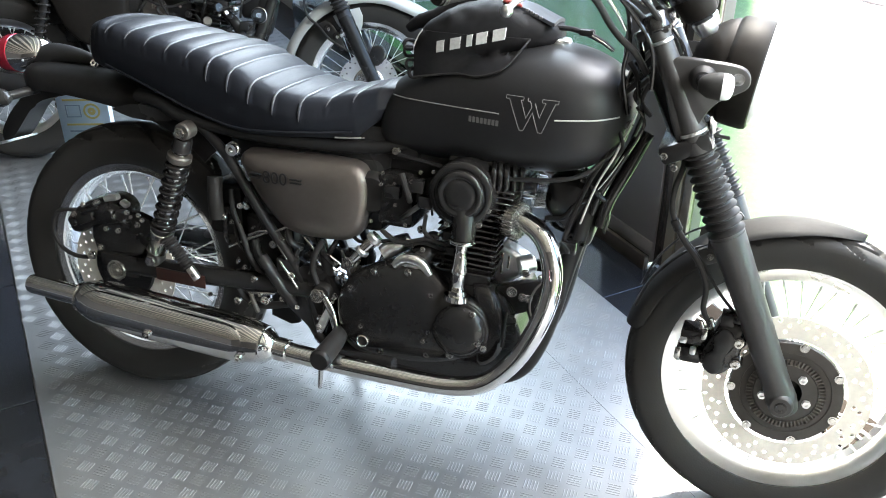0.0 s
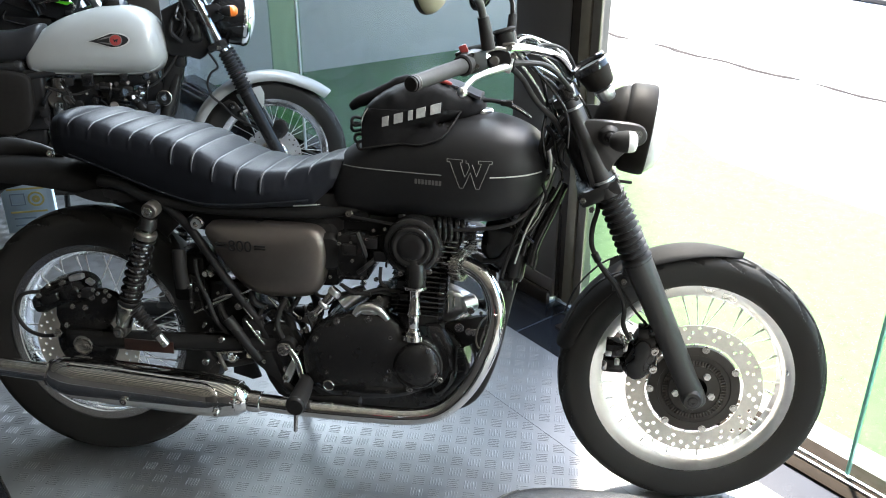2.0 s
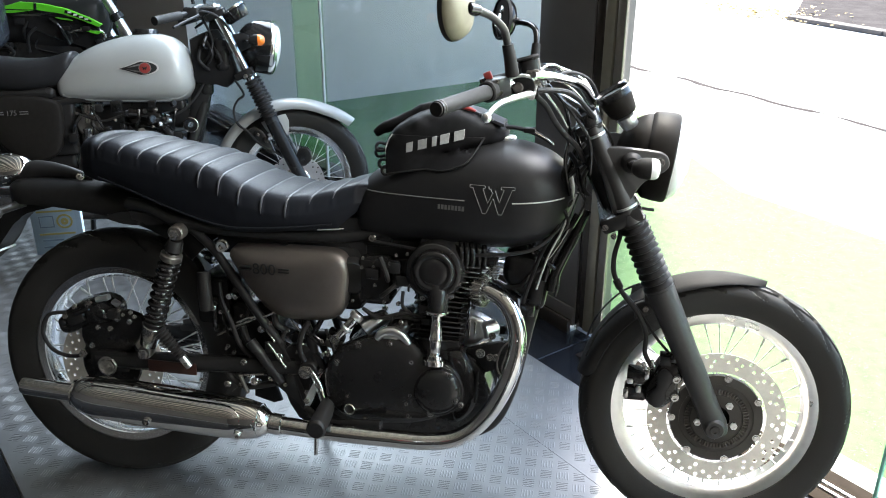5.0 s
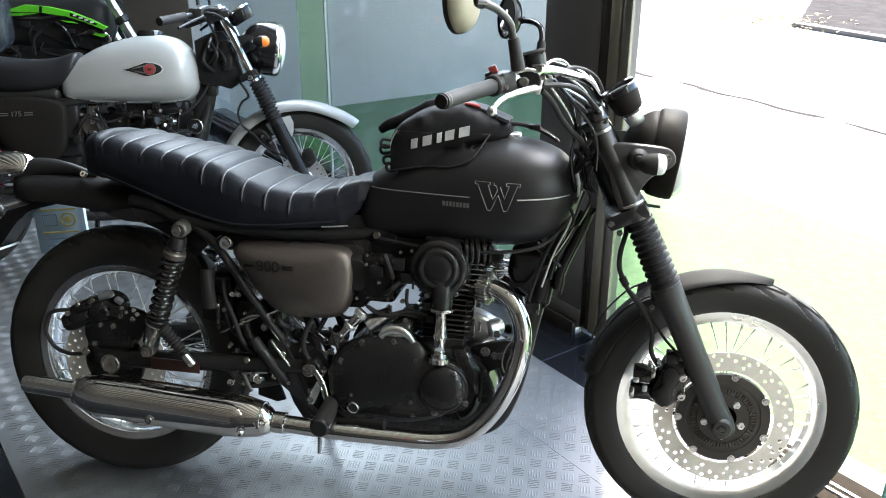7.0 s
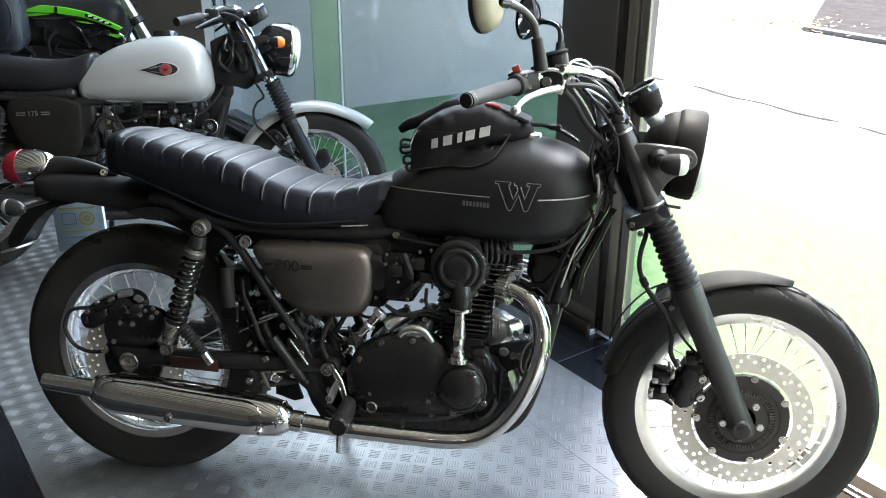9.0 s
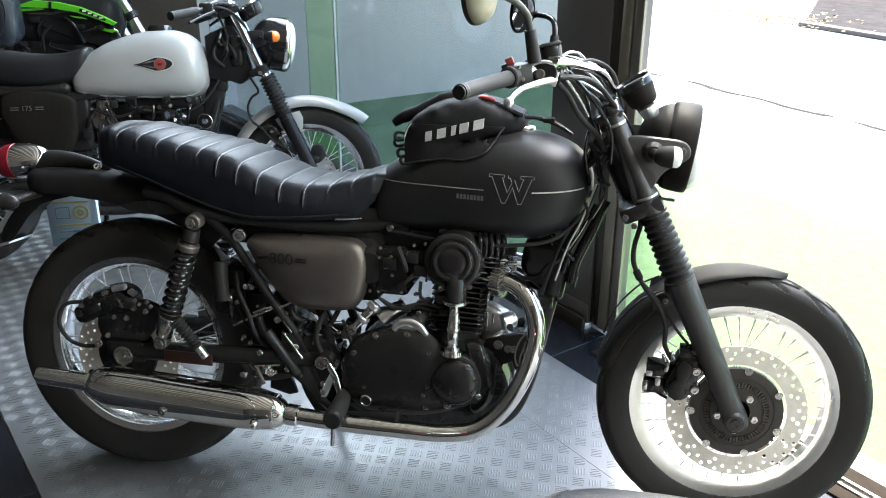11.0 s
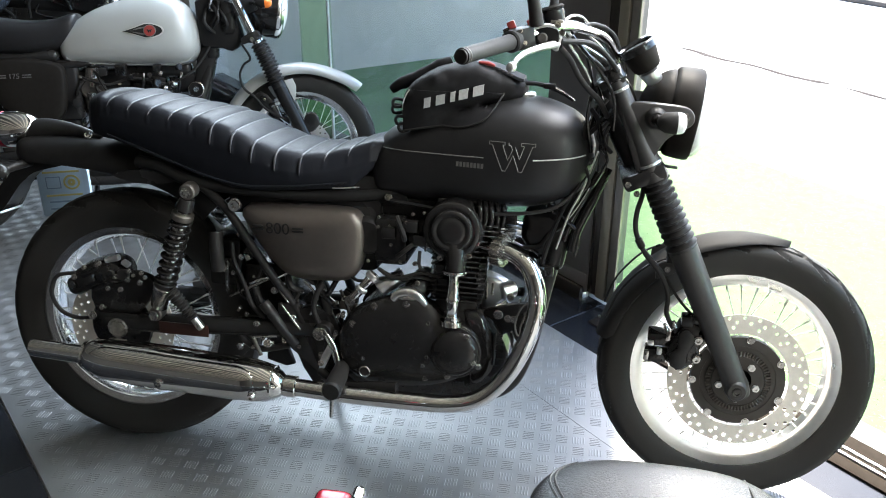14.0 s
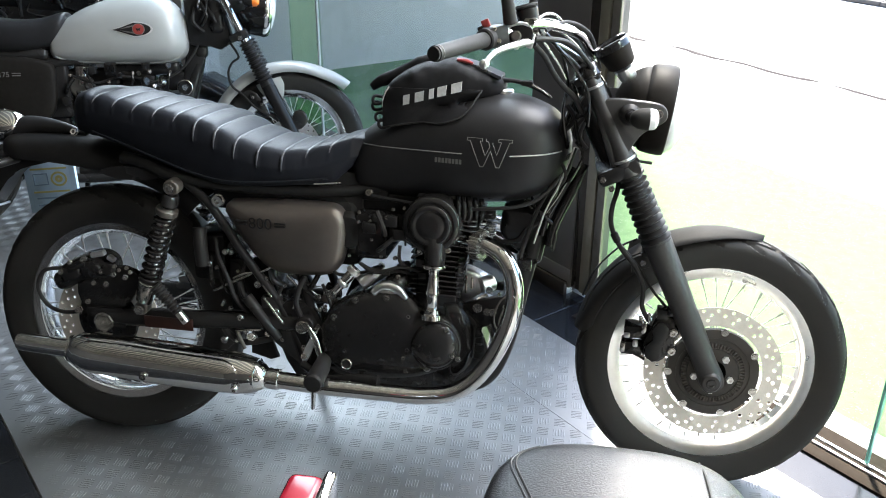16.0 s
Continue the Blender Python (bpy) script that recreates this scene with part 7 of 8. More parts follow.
for k in range(4):
    block(bm, (0.886 + k * 0.009, -0.0665, 0.984 - k * 0.004), (0.892 + k * 0.009, -0.062, 0.989 - k * 0.004), 0.0005)
part("tag", bm, BADGE_GREY, pocket, "small tag with print shown as bars")
# loops and buckles at the rear end
for x, z, y in ((0.664, 0.905, -0.085), (0.660, 0.890, -0.070), (0.672, 0.868, -0.090), (0.680, 0.853, -0.094)):
    bm = bmesh.new()
    tube(bm, [(x + 0.018, y, z + 0.006), (x, y - 0.004, z + 0.009), (x - 0.006, y - 0.006, z), (x, y - 0.004, z - 0.009), (x + 0.018, y, z - 0.006)], 0.0036, 8)
    part("strap_loop", bm, CLOTH, bag)
# front strap to the steering head
bm = bmesh.new()
tube(bm, [(0.940, -0.02, 0.955), (0.968, -0.02, 0.955), (1.002, -0.02, 0.948), (1.030, -0.02, 0.936), (1.052, -0.02, 0.922)], [0.006, 0.005, 0.006, 0.005, 0.004], 8)
strap = part("front_strap", bm, CLOTH, bag, "black webbing strap")
bm = bmesh.new()
block(bm, (0.985, -0.036, 0.945), (1.012, -0.004, 0.957), 0.003)
part("strap_buckle", bm, SATIN_BLACK, strap)
bm = bmesh.new()
tube(bm, [(1.012, -0.045, 0.948), (1.034, -0.05, 0.938), (1.056, -0.05, 0.924)], 0.0022, 6)
part("strap_cord", bm, STEEL, strap)
# the print: five broad pale strokes, as plain shapes
for k, (x0, wdt) in enumerate(((0.731, 0.014), (0.757, 0.019), (0.788, 0.010), (0.806, 0.019), (0.836, 0.022))):
    z0 = 0.898 + 0.27 * (x0 - 0.731)
    high = 0.0215
    quad = [(x0, z0), (x0 + wdt, z0 + 0.27 * wdt), (x0 + wdt + 0.001, z0 + 0.27 * wdt + high), (x0 + 0.001, z0 + high)]
    bm = bmesh.new()
    outer = [bm.verts.new((x, bag_side(x, z) - 0.0085, z)) for x, z in quad]
    bm.faces.new(outer)
    back = [bm.verts.new(v.co + Vector((0, 0.012, 0))) for v in outer]
    for a in range(4):
        bm.faces.new((outer[a], outer[(a + 1) % 4], back[(a + 1) % 4], back[a]))
    part("print_stroke", bm, BAG_PRINT, bag, "pale grey print stroke", 0)


# ---- the white motorcycle behind ----
white = empty("motorcycle", pose(-1.205, 0.96, 0, -10.5, 0, 19))
tagged(white, "small white and black retro motorcycle parked behind, leaning on its stand", "motorcycle")
WR, WF = (-0.07, 0.304), (1.262, 0.292)
wr = wheel("rear_wheel", white, WR, 0.304, 0.222, 0.052, STEEL, BRUSHED, 36, 0.05, 0.05, 120)
wf = wheel("front_wheel", white, WF, 0.292, 0.222, 0.043, STEEL, RIM_ALU, 36, 0.045, 0.045, 120)
bm = bmesh.new()
drilled_disc(bm, WF, -0.062, 0.055, 0.110, [(0.102, 22, 0.0), (0.088, 22, 0.14)], 0.0035)
part("brake_disc", bm, BRUSHED, wf, "drilled brake disc")
bm = bmesh.new()
lathe(bm, [(-0.066, 0.018), (-0.066, 0.05), (-0.062, 0.058), (-0.045, 0.04)], at_axle(*WF), 32)
part("disc_carrier", bm, STEEL, wf)
WD = Vector((-0.395, 0, 0.919)).normalized()


def won(s, y, ahead=0.0):
    p = Vector((1.29, y, 0.292)) + WD * s
    return p + Vector((WD.z, 0, -WD.x)) * ahead


for sgn in (-1, 1):
    y = 0.09 * sgn
    bm = bmesh.new()
    tube(bm, [won(-0.02, y), won(0.03, y), won(0.2, y), won(0.29, y)], [0.022, 0.025, 0.027, 0.027], 18, 4)
    part("fork_leg", bm, SATIN_BLACK, white, "black fork slider")
    bm = bmesh.new()
    gaiter(bm, won(0.285, y), won(0.445, y), 0.031, 0.027, 11)
    part("fork_gaiter", bm, SOFT_RUBBER, white, "ribbed black fork gaiter")
    bm = bmesh.new()
    tube(bm, [won(0.44, y), won(0.75, y)], 0.0165, 18, 0)
    part("fork_tube", bm, CHROME, white, "chrome fork tube")
    for s in (0.455, 0.70):
        bm = bmesh.new()
        drum(bm, won(s, y), won(s + 0.035, y), 0.026, 0.026, 0.004)
        part("clamp", bm, SATIN_BLACK, white)
    bm = bmesh.new()
    bolt(bm, won(0.465, y - 0.028, -0.01), 0.008, 0.008)
    part("clamp_bolt", bm, STEEL, white)
    bm = bmesh.new()
    slab(bm, [(1.03, 0.865), (1.10, 0.875), (1.13, 0.85), (1.12, 0.82), (1.06, 0.80), (1.04, 0.81)], y - 0.004 * sgn, y + 0.008 * sgn, 0.002, 2)
    part("headlamp_bracket", bm, SATIN_BLACK, white)
    bm = bmesh.new()
    tube(bm, [(1.10, y, 0.846), (1.125, y + 0.07 * sgn, 0.848)], 0.008, 10, 0)
    sg = part("turn_signal", bm, SATIN_BLACK, white)
    bm = bmesh.new()
    lathe(bm, [(-0.03, 0.006), (-0.024, 0.015), (-0.006, 0.021), (0.006, 0.022)], along((1.148, y + 0.075 * sgn, 0.848), (2, y + 0.075 * sgn, 0.848)), 20, True)
    part("signal_shell", bm, SATIN_BLACK, sg)
    bm = bmesh.new()
    lathe(bm, [(0.006, 0.021), (0.020, 0.020), (0.030, 0.012), (0.032, 0.003)], along((1.148, y + 0.075 * sgn, 0.848), (2, y + 0.075 * sgn, 0.848)), 20, True)
    part("signal_lens", bm, AMBER_LENS, sg, "amber signal lens")
bm = bmesh.new()
block(bm, (-0.05, -0.12, -0.012), (0.03, 0.12, 0.014), 0.008, Matrix.Translation(won(0.71, 0)) @ Matrix.Rotation(radians(-23), 4, "Y"))
part("top_yoke", bm, SATIN_BLACK, white)
bm = bmesh.new()
block(bm, (-0.05, -0.115, -0.014), (0.025, 0.115, 0.014), 0.008, Matrix.Translation(won(0.475, 0)) @ Matrix.Rotation(radians(-23), 4, "Y"))
part("bottom_yoke", bm, SATIN_BLACK, white)
WH = Vector((1.060, 0, 0.836))
WHD = WH + Vector((1, 0.10, -0.15))
bm = bmesh.new()
lathe(bm, [(0, 0.004), (0.005, 0.032), (0.016, 0.058), (0.036, 0.080), (0.066, 0.096), (0.10, 0.102), (0.130, 0.103)], along(WH, WHD), 48)
hl = part("headlamp", bm, GLOSS_BLACK, white, "gloss black round headlamp")
bm = bmesh.new()
lathe(bm, [(0.128, 0.103), (0.130, 0.1055), (0.140, 0.1050), (0.150, 0.1005), (0.157, 0.093), (0.156, 0.086)], along(WH, WHD), 48)
part("headlamp_rim", bm, CHROME, hl, "chrome headlamp rim")
bm = bmesh.new()
lathe(bm, [(0.155, 0.090), (0.165, 0.072), (0.173, 0.040), (0.175, 0.003)], along(WH, WHD), 40, True)
part("headlamp_lens", bm, CLEAR_LENS, hl)
bm = bmesh.new()
drum(bm, (1.085, 0, 0.925), (1.062, 0, 0.965), 0.045, 0.050, 0.006)
gg = part("gauge", bm, GLOSS_BLACK, white, "round black instrument")
bm = bmesh.new()
lathe(bm, [(0, 0.051), (0.007, 0.051), (0.008, 0.045)], along((1.062, 0, 0.965), (1.042, 0, 1.0)), 32)
part("bezel", bm, CHROME, gg)
bm = bmesh.new()
WB = [(0.83, -0.36, 0.925), (0.90, -0.26, 0.942), (0.96, -0.18, 0.970), (1.00, -0.08, 0.965), (1.005, 0, 0.955)]
tube(bm, WB + [(x, -y, z) for x, y, z in WB[-2::-1]], 0.011, 12)
part("handlebar", bm, SATIN_BLACK, white)
for sgn in (-1, 1):
    bm = bmesh.new()
    tube(bm, [(0.822, 0.37 * sgn, 0.923), (0.895, 0.268 * sgn, 0.941)], 0.0155, 16, 0)
    part("grip", bm, SOFT_RUBBER, white)
    bm = bmesh.new()
    tube(bm, [(0.955, 0.235 * sgn, 0.940), (0.92, 0.29 * sgn, 0.922), (0.88, 0.345 * sgn, 0.900)], [0.008, 0.006, 0.005], 10)
    part("lever", bm, SATIN_BLACK, white)
    bm = bmesh.new()
    block(bm, (0.905, 0.225 * sgn - 0.025, 0.930), (0.955, 0.225 * sgn + 0.025, 0.970), 0.008)
    part("switch_housing", bm, SATIN_BLACK, white)
    bm = bmesh.new()
    tube(bm, [(0.94, 0.22 * sgn, 0.98), (0.93, 0.23 * sgn, 1.08), (0.91, 0.28 * sgn, 1.16)], 0.006, 10)
    part("mirror_stem", bm, SATIN_BLACK, white)
    bm = bmesh.new()
    lathe(bm, [(-0.015, 0.02), (-0.01, 0.042), (0.004, 0.055), (0.012, 0.054)], along((0.895, 0.32 * sgn, 1.185), (0, 0.2 * sgn, 1.185)), 28, True)
    part("mirror", bm, SATIN_BLACK, white)
# mudguards
bm = bmesh.new()
rings = []
prof = [(-0.062, -0.026), (-0.060, -0.012), (-0.05, 0.0), (-0.03, 0.008), (0, 0.011), (0.03, 0.008), (0.05, 0.0), (0.060, -0.012), (0.062, -0.026)]
prof = prof + [(y * 0.95, d - 0.0035) for y, d in prof[::-1]]
for k in range(37):
    a = radians(168 + (44 - 168) * k / 36)
    end = min(1, k / 3, (36 - k) / 5)
    sq = 0.45 + 0.55 * math.sqrt(max(0, end))
    r0 = 0.318 + (0.012 if k > 30 else 0) * (k - 30) / 6
    rings.append([Vector((WF[0] + (r0 + d) * math.cos(a), y * sq, WF[1] + (r0 + d) * math.sin(a))) for y, d in prof])
skin(bm, rings)
wm = part("front_mudguard", bm, WHITE_TANK, white, "white front mudguard", 60)
for sgn in (-1, 1):
    bm = bmesh.new()
    slab(bm, [(1.14, 0.535), (1.235, 0.565), (1.245, 0.50), (1.225, 0.47), (1.195, 0.475), (1.16, 0.50)], 0.060 * sgn, 0.068 * sgn, 0.002, 2)
    part("mudguard_stay", bm, WHITE_TANK, wm)
bm = bmesh.new()
rings = []
for k in range(30):
    a = radians(60 + (165 - 60) * k / 29)
    rings.append([Vector((WR[0] + (0.345 + d) * math.cos(a), y * 1.15, WR[1] + (0.345 + d) * math.sin(a))) for y, d in prof])
skin(bm, rings)
part("rear_mudguard", bm, SATIN_BLACK, white)
# dark masses between the frame tubes
for name, lo, hi in (("airbox", (0.17, -0.085, 0.44), (0.46, 0.085, 0.665)), ("battery_box", (0.10, -0.07, 0.50), (0.20, 0.07, 0.70)), ("intake_duct", (0.44, -0.05, 0.46), (0.64, 0.05, 0.62)), ("inner_fender", (0.26, -0.06, 0.28), (0.44, 0.06, 0.46)), ("wiring_loom", (0.60, -0.05, 0.585), (0.86, 0.05, 0.64)), ("rectifier", (0.80, -0.03, 0.52), (0.90, 0.03, 0.60)), ("seat_base", (-0.2, -0.10, 0.655), (0.40, 0.10, 0.70)), ("head_block", (0.915, -0.04, 0.64), (0.965, 0.04, 0.84)), ("wiring_box", (0.97, -0.05, 0.87), (1.04, 0.05, 0.93)), ("loom_cover", (0.985, -0.075, 0.735), (1.040, 0.075, 0.86)), ("rear_guard", (-0.12, -0.06, 0.60), (0.14, 0.06, 0.68))):
    bm = bmesh.new()
    block(bm, lo, hi, 0.02, None, 3)
    part(name, bm, SATIN_BLACK, white)
bm = bmesh.new()
slab(bm, [(0.895, 0.856), (0.941, 0.878), (1.005, 0.892), (1.032, 0.829), (1.056, 0.750), (1.058, 0.704), (1.020, 0.672), (0.982, 0.685), (0.925, 0.690), (0.900, 0.715)], 0.055, -0.060, 0.012, 2)
part("headstock_cowl", bm, FRAME_BLACK, white)
bm = bmesh.new()
slab(bm, [(0.893, 0.705), (0.966, 0.705), (0.938, 0.601), (0.902, 0.464), (0.846, 0.464), (0.872, 0.600)], 0.03, -0.035, 0.010, 2)
part("down_tube_cover", bm, FRAME_BLACK, white)
bm = bmesh.new()
drum(bm, (0.872, -0.036, 0.536), (0.872, -0.056, 0.536), 0.030, 0.028, 0.004)
horn = part("horn", bm, GLOSS_BLACK, white, "round black horn with bright rim")
bm = bmesh.new()
lathe(bm, [(0, 0.029), (0.002, 0.0295), (0.003, 0.0275), (0.001, 0.026)], along((0.872, -0.0555, 0.536), (0.872, -1, 0.536)), 28)
lathe(bm, [(0, 0.012), (0.003, 0.010), (0.003, 0.002)], along((0.872, -0.0555, 0.536), (0.872, -1, 0.536)), 20, True)
part("horn_rim", bm, STEEL, horn)
# tank and seat
bm = bmesh.new()
WT = [(0.398, 0.690, 0.735, 0.04, 0, 0.4), (0.412, 0.655, 0.768, 0.085, 0, 0.36), (0.46, 0.642, 0.800, 0.105, 0, 0.36), (0.54, 0.634, 0.842, 0.122, 0, 0.38), (0.64, 0.628, 0.872, 0.132, 0, 0.40), (0.74, 0.624, 0.884, 0.135, 0, 0.42), (0.82, 0.624, 0.870, 0.130, 0, 0.44), (0.868, 0.636, 0.836, 0.112, 0, 0.46), (0.895, 0.664, 0.792, 0.08, 0, 0.46), (0.906, 0.70, 0.75, 0.03, 0, 0.46)]
shell(bm, interp_stations(WT, 6), 44, 2.6)
wt = part("fuel_tank", bm, WHITE_TANK, white, "pearl white teardrop fuel tank", 60)
bm = bmesh.new()
drum(bm, (0.73, 0, 0.872), (0.731, 0, 0.900), 0.05, 0.046, 0.006)
part("filler_cap", bm, GLOSS_BLACK, wt)
bm = bmesh.new()


def white_side(x, z, lift):
    st = np.array(interp_stations(WT, 6))
    zb, zt, w, wide = (np.interp(x, st[:, 0], st[:, i]) for i in (1, 2, 3, 5))
    zm = zb + (zt - zb) * wide
    s = min(0.999, abs((z - zm) / ((zt - zm) if z > zm else (zm - zb)))) ** 2.6
    return Vector((x, -w * (1 - s) ** (1 / 2.6) - lift, z))


bm = bmesh.new()
tube(bm, [white_side(x, z, -0.002) for x, z in ((0.425, 0.672), (0.46, 0.656), (0.54, 0.646), (0.64, 0.640), (0.74, 0.636), (0.82, 0.638), (0.862, 0.652), (0.888, 0.684))], 0.0042, 8)
part("tank_seam", bm, WHITE_TANK, wt)


def badge(name, cx, cz, shape, material, lift, label):
    bm = bmesh.new()
    ring = [(cx + x, cz + z) for x, z in shape]
    top = [bm.verts.new(white_side(x, z, lift)) for x, z in ring]
    low = [bm.verts.new(white_side(x, z, -0.002)) for x, z in ring]
    mid = bm.verts.new(white_side(cx, cz, lift + 0.0015))
    n = len(ring)
    for i in range(n):
        bm.faces.new((top[i], top[(i + 1) % n], mid))
        bm.faces.new((top[i], top[(i + 1) % n], low[(i + 1) % n], low[i]))
    part(name, bm, material, wt, label)


drop = [(0.058 * math.cos(a) - (0.022 if math.cos(a) < 0 else 0) * math.cos(a) ** 2, 0.025 * math.sin(a) * (1 if math.cos(a) > 0 else (1 + math.cos(a)) ** 0.8)) for a in (2 * math.pi * k / 28 for k in range(28))]
badge("badge_base", 0.722, 0.759, [(x * 1.12, z * 1.1) for x, z in drop], PALE_LINE, 0.0012, "chrome drop-shaped tank badge")
badge("badge_field", 0.721, 0.759, [(x * 1.02, z * 0.95) for x, z in drop], DARK_LINE, 0.0028, "dark enamel field")
badge("badge_wing", 0.700, 0.765, [(-0.030, -0.004), (0.028, 0.006), (0.028, 0.010), (0.0, 0.006)], BADGE_GREY, 0.0042, "pale wing line")
badge("badge_wing", 0.700, 0.753, [(-0.030, 0.004), (0.028, -0.006), (0.028, -0.010), (0.0, -0.006)], BADGE_GREY, 0.0042, "pale wing line")
badge("badge_ring", 0.737, 0.759, [(0.0225 * math.cos(a), 0.0215 * math.sin(a)) for a in (2 * math.pi * k / 20 for k in range(20))], BADGE_GREY, 0.0050, "pale ring")
badge("badge_centre", 0.737, 0.759, [(0.0195 * math.cos(a), 0.0185 * math.sin(a)) for a in (2 * math.pi * k / 20 for k in range(20))], RED_ENAMEL, 0.0062, "red round badge centre")
badge("badge_mark", 0.737, 0.758, [(-0.009, 0.007), (-0.004, -0.007), (0.0, 0.002), (0.004, -0.007), (0.009, 0.007), (0.004, 0.004), (-0.004, 0.004)], DARK_LINE, 0.0078, "small dark mark")
bm = bmesh.new()
shell(bm, interp_stations([(-0.26, 0.76, 0.80, 0.05, 0, 0.5), (-0.22, 0.73, 0.835, 0.11, 0, 0.5), (0.0, 0.71, 0.838, 0.125, 0, 0.5), (0.15, 0.69, 0.822, 0.13, 0, 0.5), (0.28, 0.68, 0.806, 0.125, 0, 0.5), (0.38, 0.69, 0.808, 0.105, 0, 0.5), (0.455, 0.72, 0.826, 0.085, 0, 0.5), (0.475, 0.77, 0.81, 0.04, 0, 0.5)], 6), 36, 3.2)
part("seat", bm, DULL_VINYL, white, "smooth black vinyl seat", 60)
# body, engine and frame
for sgn in (-1, 1):
    bm = bmesh.new()
    slab(bm, [(0.15, 0.60), (0.17, 0.665), (0.28, 0.675), (0.40, 0.65), (0.42, 0.60), (0.405, 0.48), (0.35, 0.435), (0.26, 0.44), (0.19, 0.50)], 0.09 * sgn, 0.125 * sgn, 0.012, 3, 0.008)
    sc = part("side_cover", bm, LAMP_BLACK, white, "plain black side cover", 60)
    if sgn < 0:
        letters("model_number", "175", 0.026, Matrix.Translation((0.250, -0.1345, 0.612)) @ pose(0, 0, 0, 90, 0, 0), BADGE_GREY, sc, label="pale number 175")
        for x0, x1 in ((0.192, 0.222), (0.278, 0.308)):
            for dz in (-0.004, 0.004):
                bm = bmesh.new()
                block(bm, (x0, -0.1352, 0.612 + dz - 0.0015), (x1, -0.128, 0.612 + dz + 0.0015), 0.0003)
                part("number_bar", bm, BADGE_GREY, sc)
    for r, pts in ((0.022, [(0.95, 0.0, 0.72), (0.915, 0.02 * sgn, 0.58), (0.85, 0.05 * sgn, 0.42), (0.79, 0.07 * sgn, 0.27), (0.66, 0.08 * sgn, 0.23), (0.46, 0.09 * sgn, 0.25)]), (0.015, [(-0.2, 0.09 * sgn, 0.70), (0.1, 0.095 * sgn, 0.68), (0.40, 0.08 * sgn, 0.64), (0.95, 0.01 * sgn, 0.74)]), (0.013, [(0.10, 0.10 * sgn, 0.66), (0.30, 0.11 * sgn, 0.45), (0.44, 0.10 * sgn, 0.28)]), (0.020, [(-0.02, 0.09 * sgn, 0.304), (0.2, 0.09 * sgn, 0.32), (0.42, 0.085 * sgn, 0.33)])):
        bm = bmesh.new()
        tube(bm, pts, r, 12)
        part("frame_tube", bm, SATIN_BLACK, white)
    bm = bmesh.new()
    drum(bm, (0.05, 0.115 * sgn, 0.34), (0.14, 0.115 * sgn, 0.62), 0.015)
    sh = part("shock_absorber", bm, SATIN_BLACK, white)
    bm = bmesh.new()
    spring(bm, (0.063, 0.115 * sgn, 0.38), (0.13, 0.115 * sgn, 0.59), 0.024, 0.004, 9)
    part("coil_spring", bm, SATIN_BLACK, sh)
bm = bmesh.new()
slab(bm, [(0.44, 0.30), (0.52, 0.235), (0.70, 0.235), (0.77, 0.30), (0.76, 0.38), (0.68, 0.42), (0.50, 0.42), (0.43, 0.38)], 0.11, -0.11, 0.02, 3)
wc = part("crankcase", bm, ENGINE_BLACK, white, "black crankcase")
bm = bmesh.new()
lathe(bm, [(0, 0.085), (0.012, 0.083), (0.02, 0.07), (0.022, 0.003)], along((0.56, -0.108, 0.325), (0.56, -1, 0.325)), 36, True)
part("clutch_cover", bm, ENGINE_BLACK, wc, "", 60)
WM = Matrix.Translation((0.66, 0, 0.40)) @ Matrix.Rotation(radians(12), 4, "Y")
bm = bmesh.new()
block(bm, (-0.05, -0.06, 0), (0.05, 0.06, 0.20), 0.01, WM)
wcyl = part("cylinder", bm, ENGINE_BLACK, white, "finned single cylinder")
for k in range(10):
    bm = bmesh.new()
    block(bm, (-0.075, -0.085, 0.02 + k * 0.014), (0.075, 0.085, 0.025 + k * 0.014), 0.0015, WM, 1)
    part("fin", bm, ENGINE_BLACK, wcyl)
bm = bmesh.new()
block(bm, (-0.06, -0.075, 0.165), (0.07, 0.075, 0.205), 0.012, WM)
part("cylinder_head", bm, ENGINE_BLACK, white)
bm = bmesh.new()
drum(bm, (0.50, -0.075, 0.555), (0.50, 0.03, 0.555), 0.045, 0.045, 0.008)
cb = part("carburettor", bm, DARK_RING, white, "dull alloy carburettor")
bm = bmesh.new()
drum(bm, (0.50, -0.045, 0.555), (0.505, -0.045, 0.635), 0.032, 0.028, 0.006)
part("carburettor_top", bm, STEEL, cb)
bm = bmesh.new()
drum(bm, (0.495, -0.05, 0.545), (0.49, -0.05, 0.475), 0.03, 0.024, 0.006)
part("float_bowl", bm, STEEL, cb)
for k in range(9):
    bm = bmesh.new()
    x = 0.47 + 0.045 * k
    z = 0.60 - 0.03 * ((k * 7) % 4)
    bolt(bm, (x, -0.10 - 0.005 * (k % 3), z), 0.0045, 0.008, (0, -1, 0.2), False)
    part("small_bolt", bm, DARK_RING if k % 3 else STEEL, white)
rng = random.Random(21)
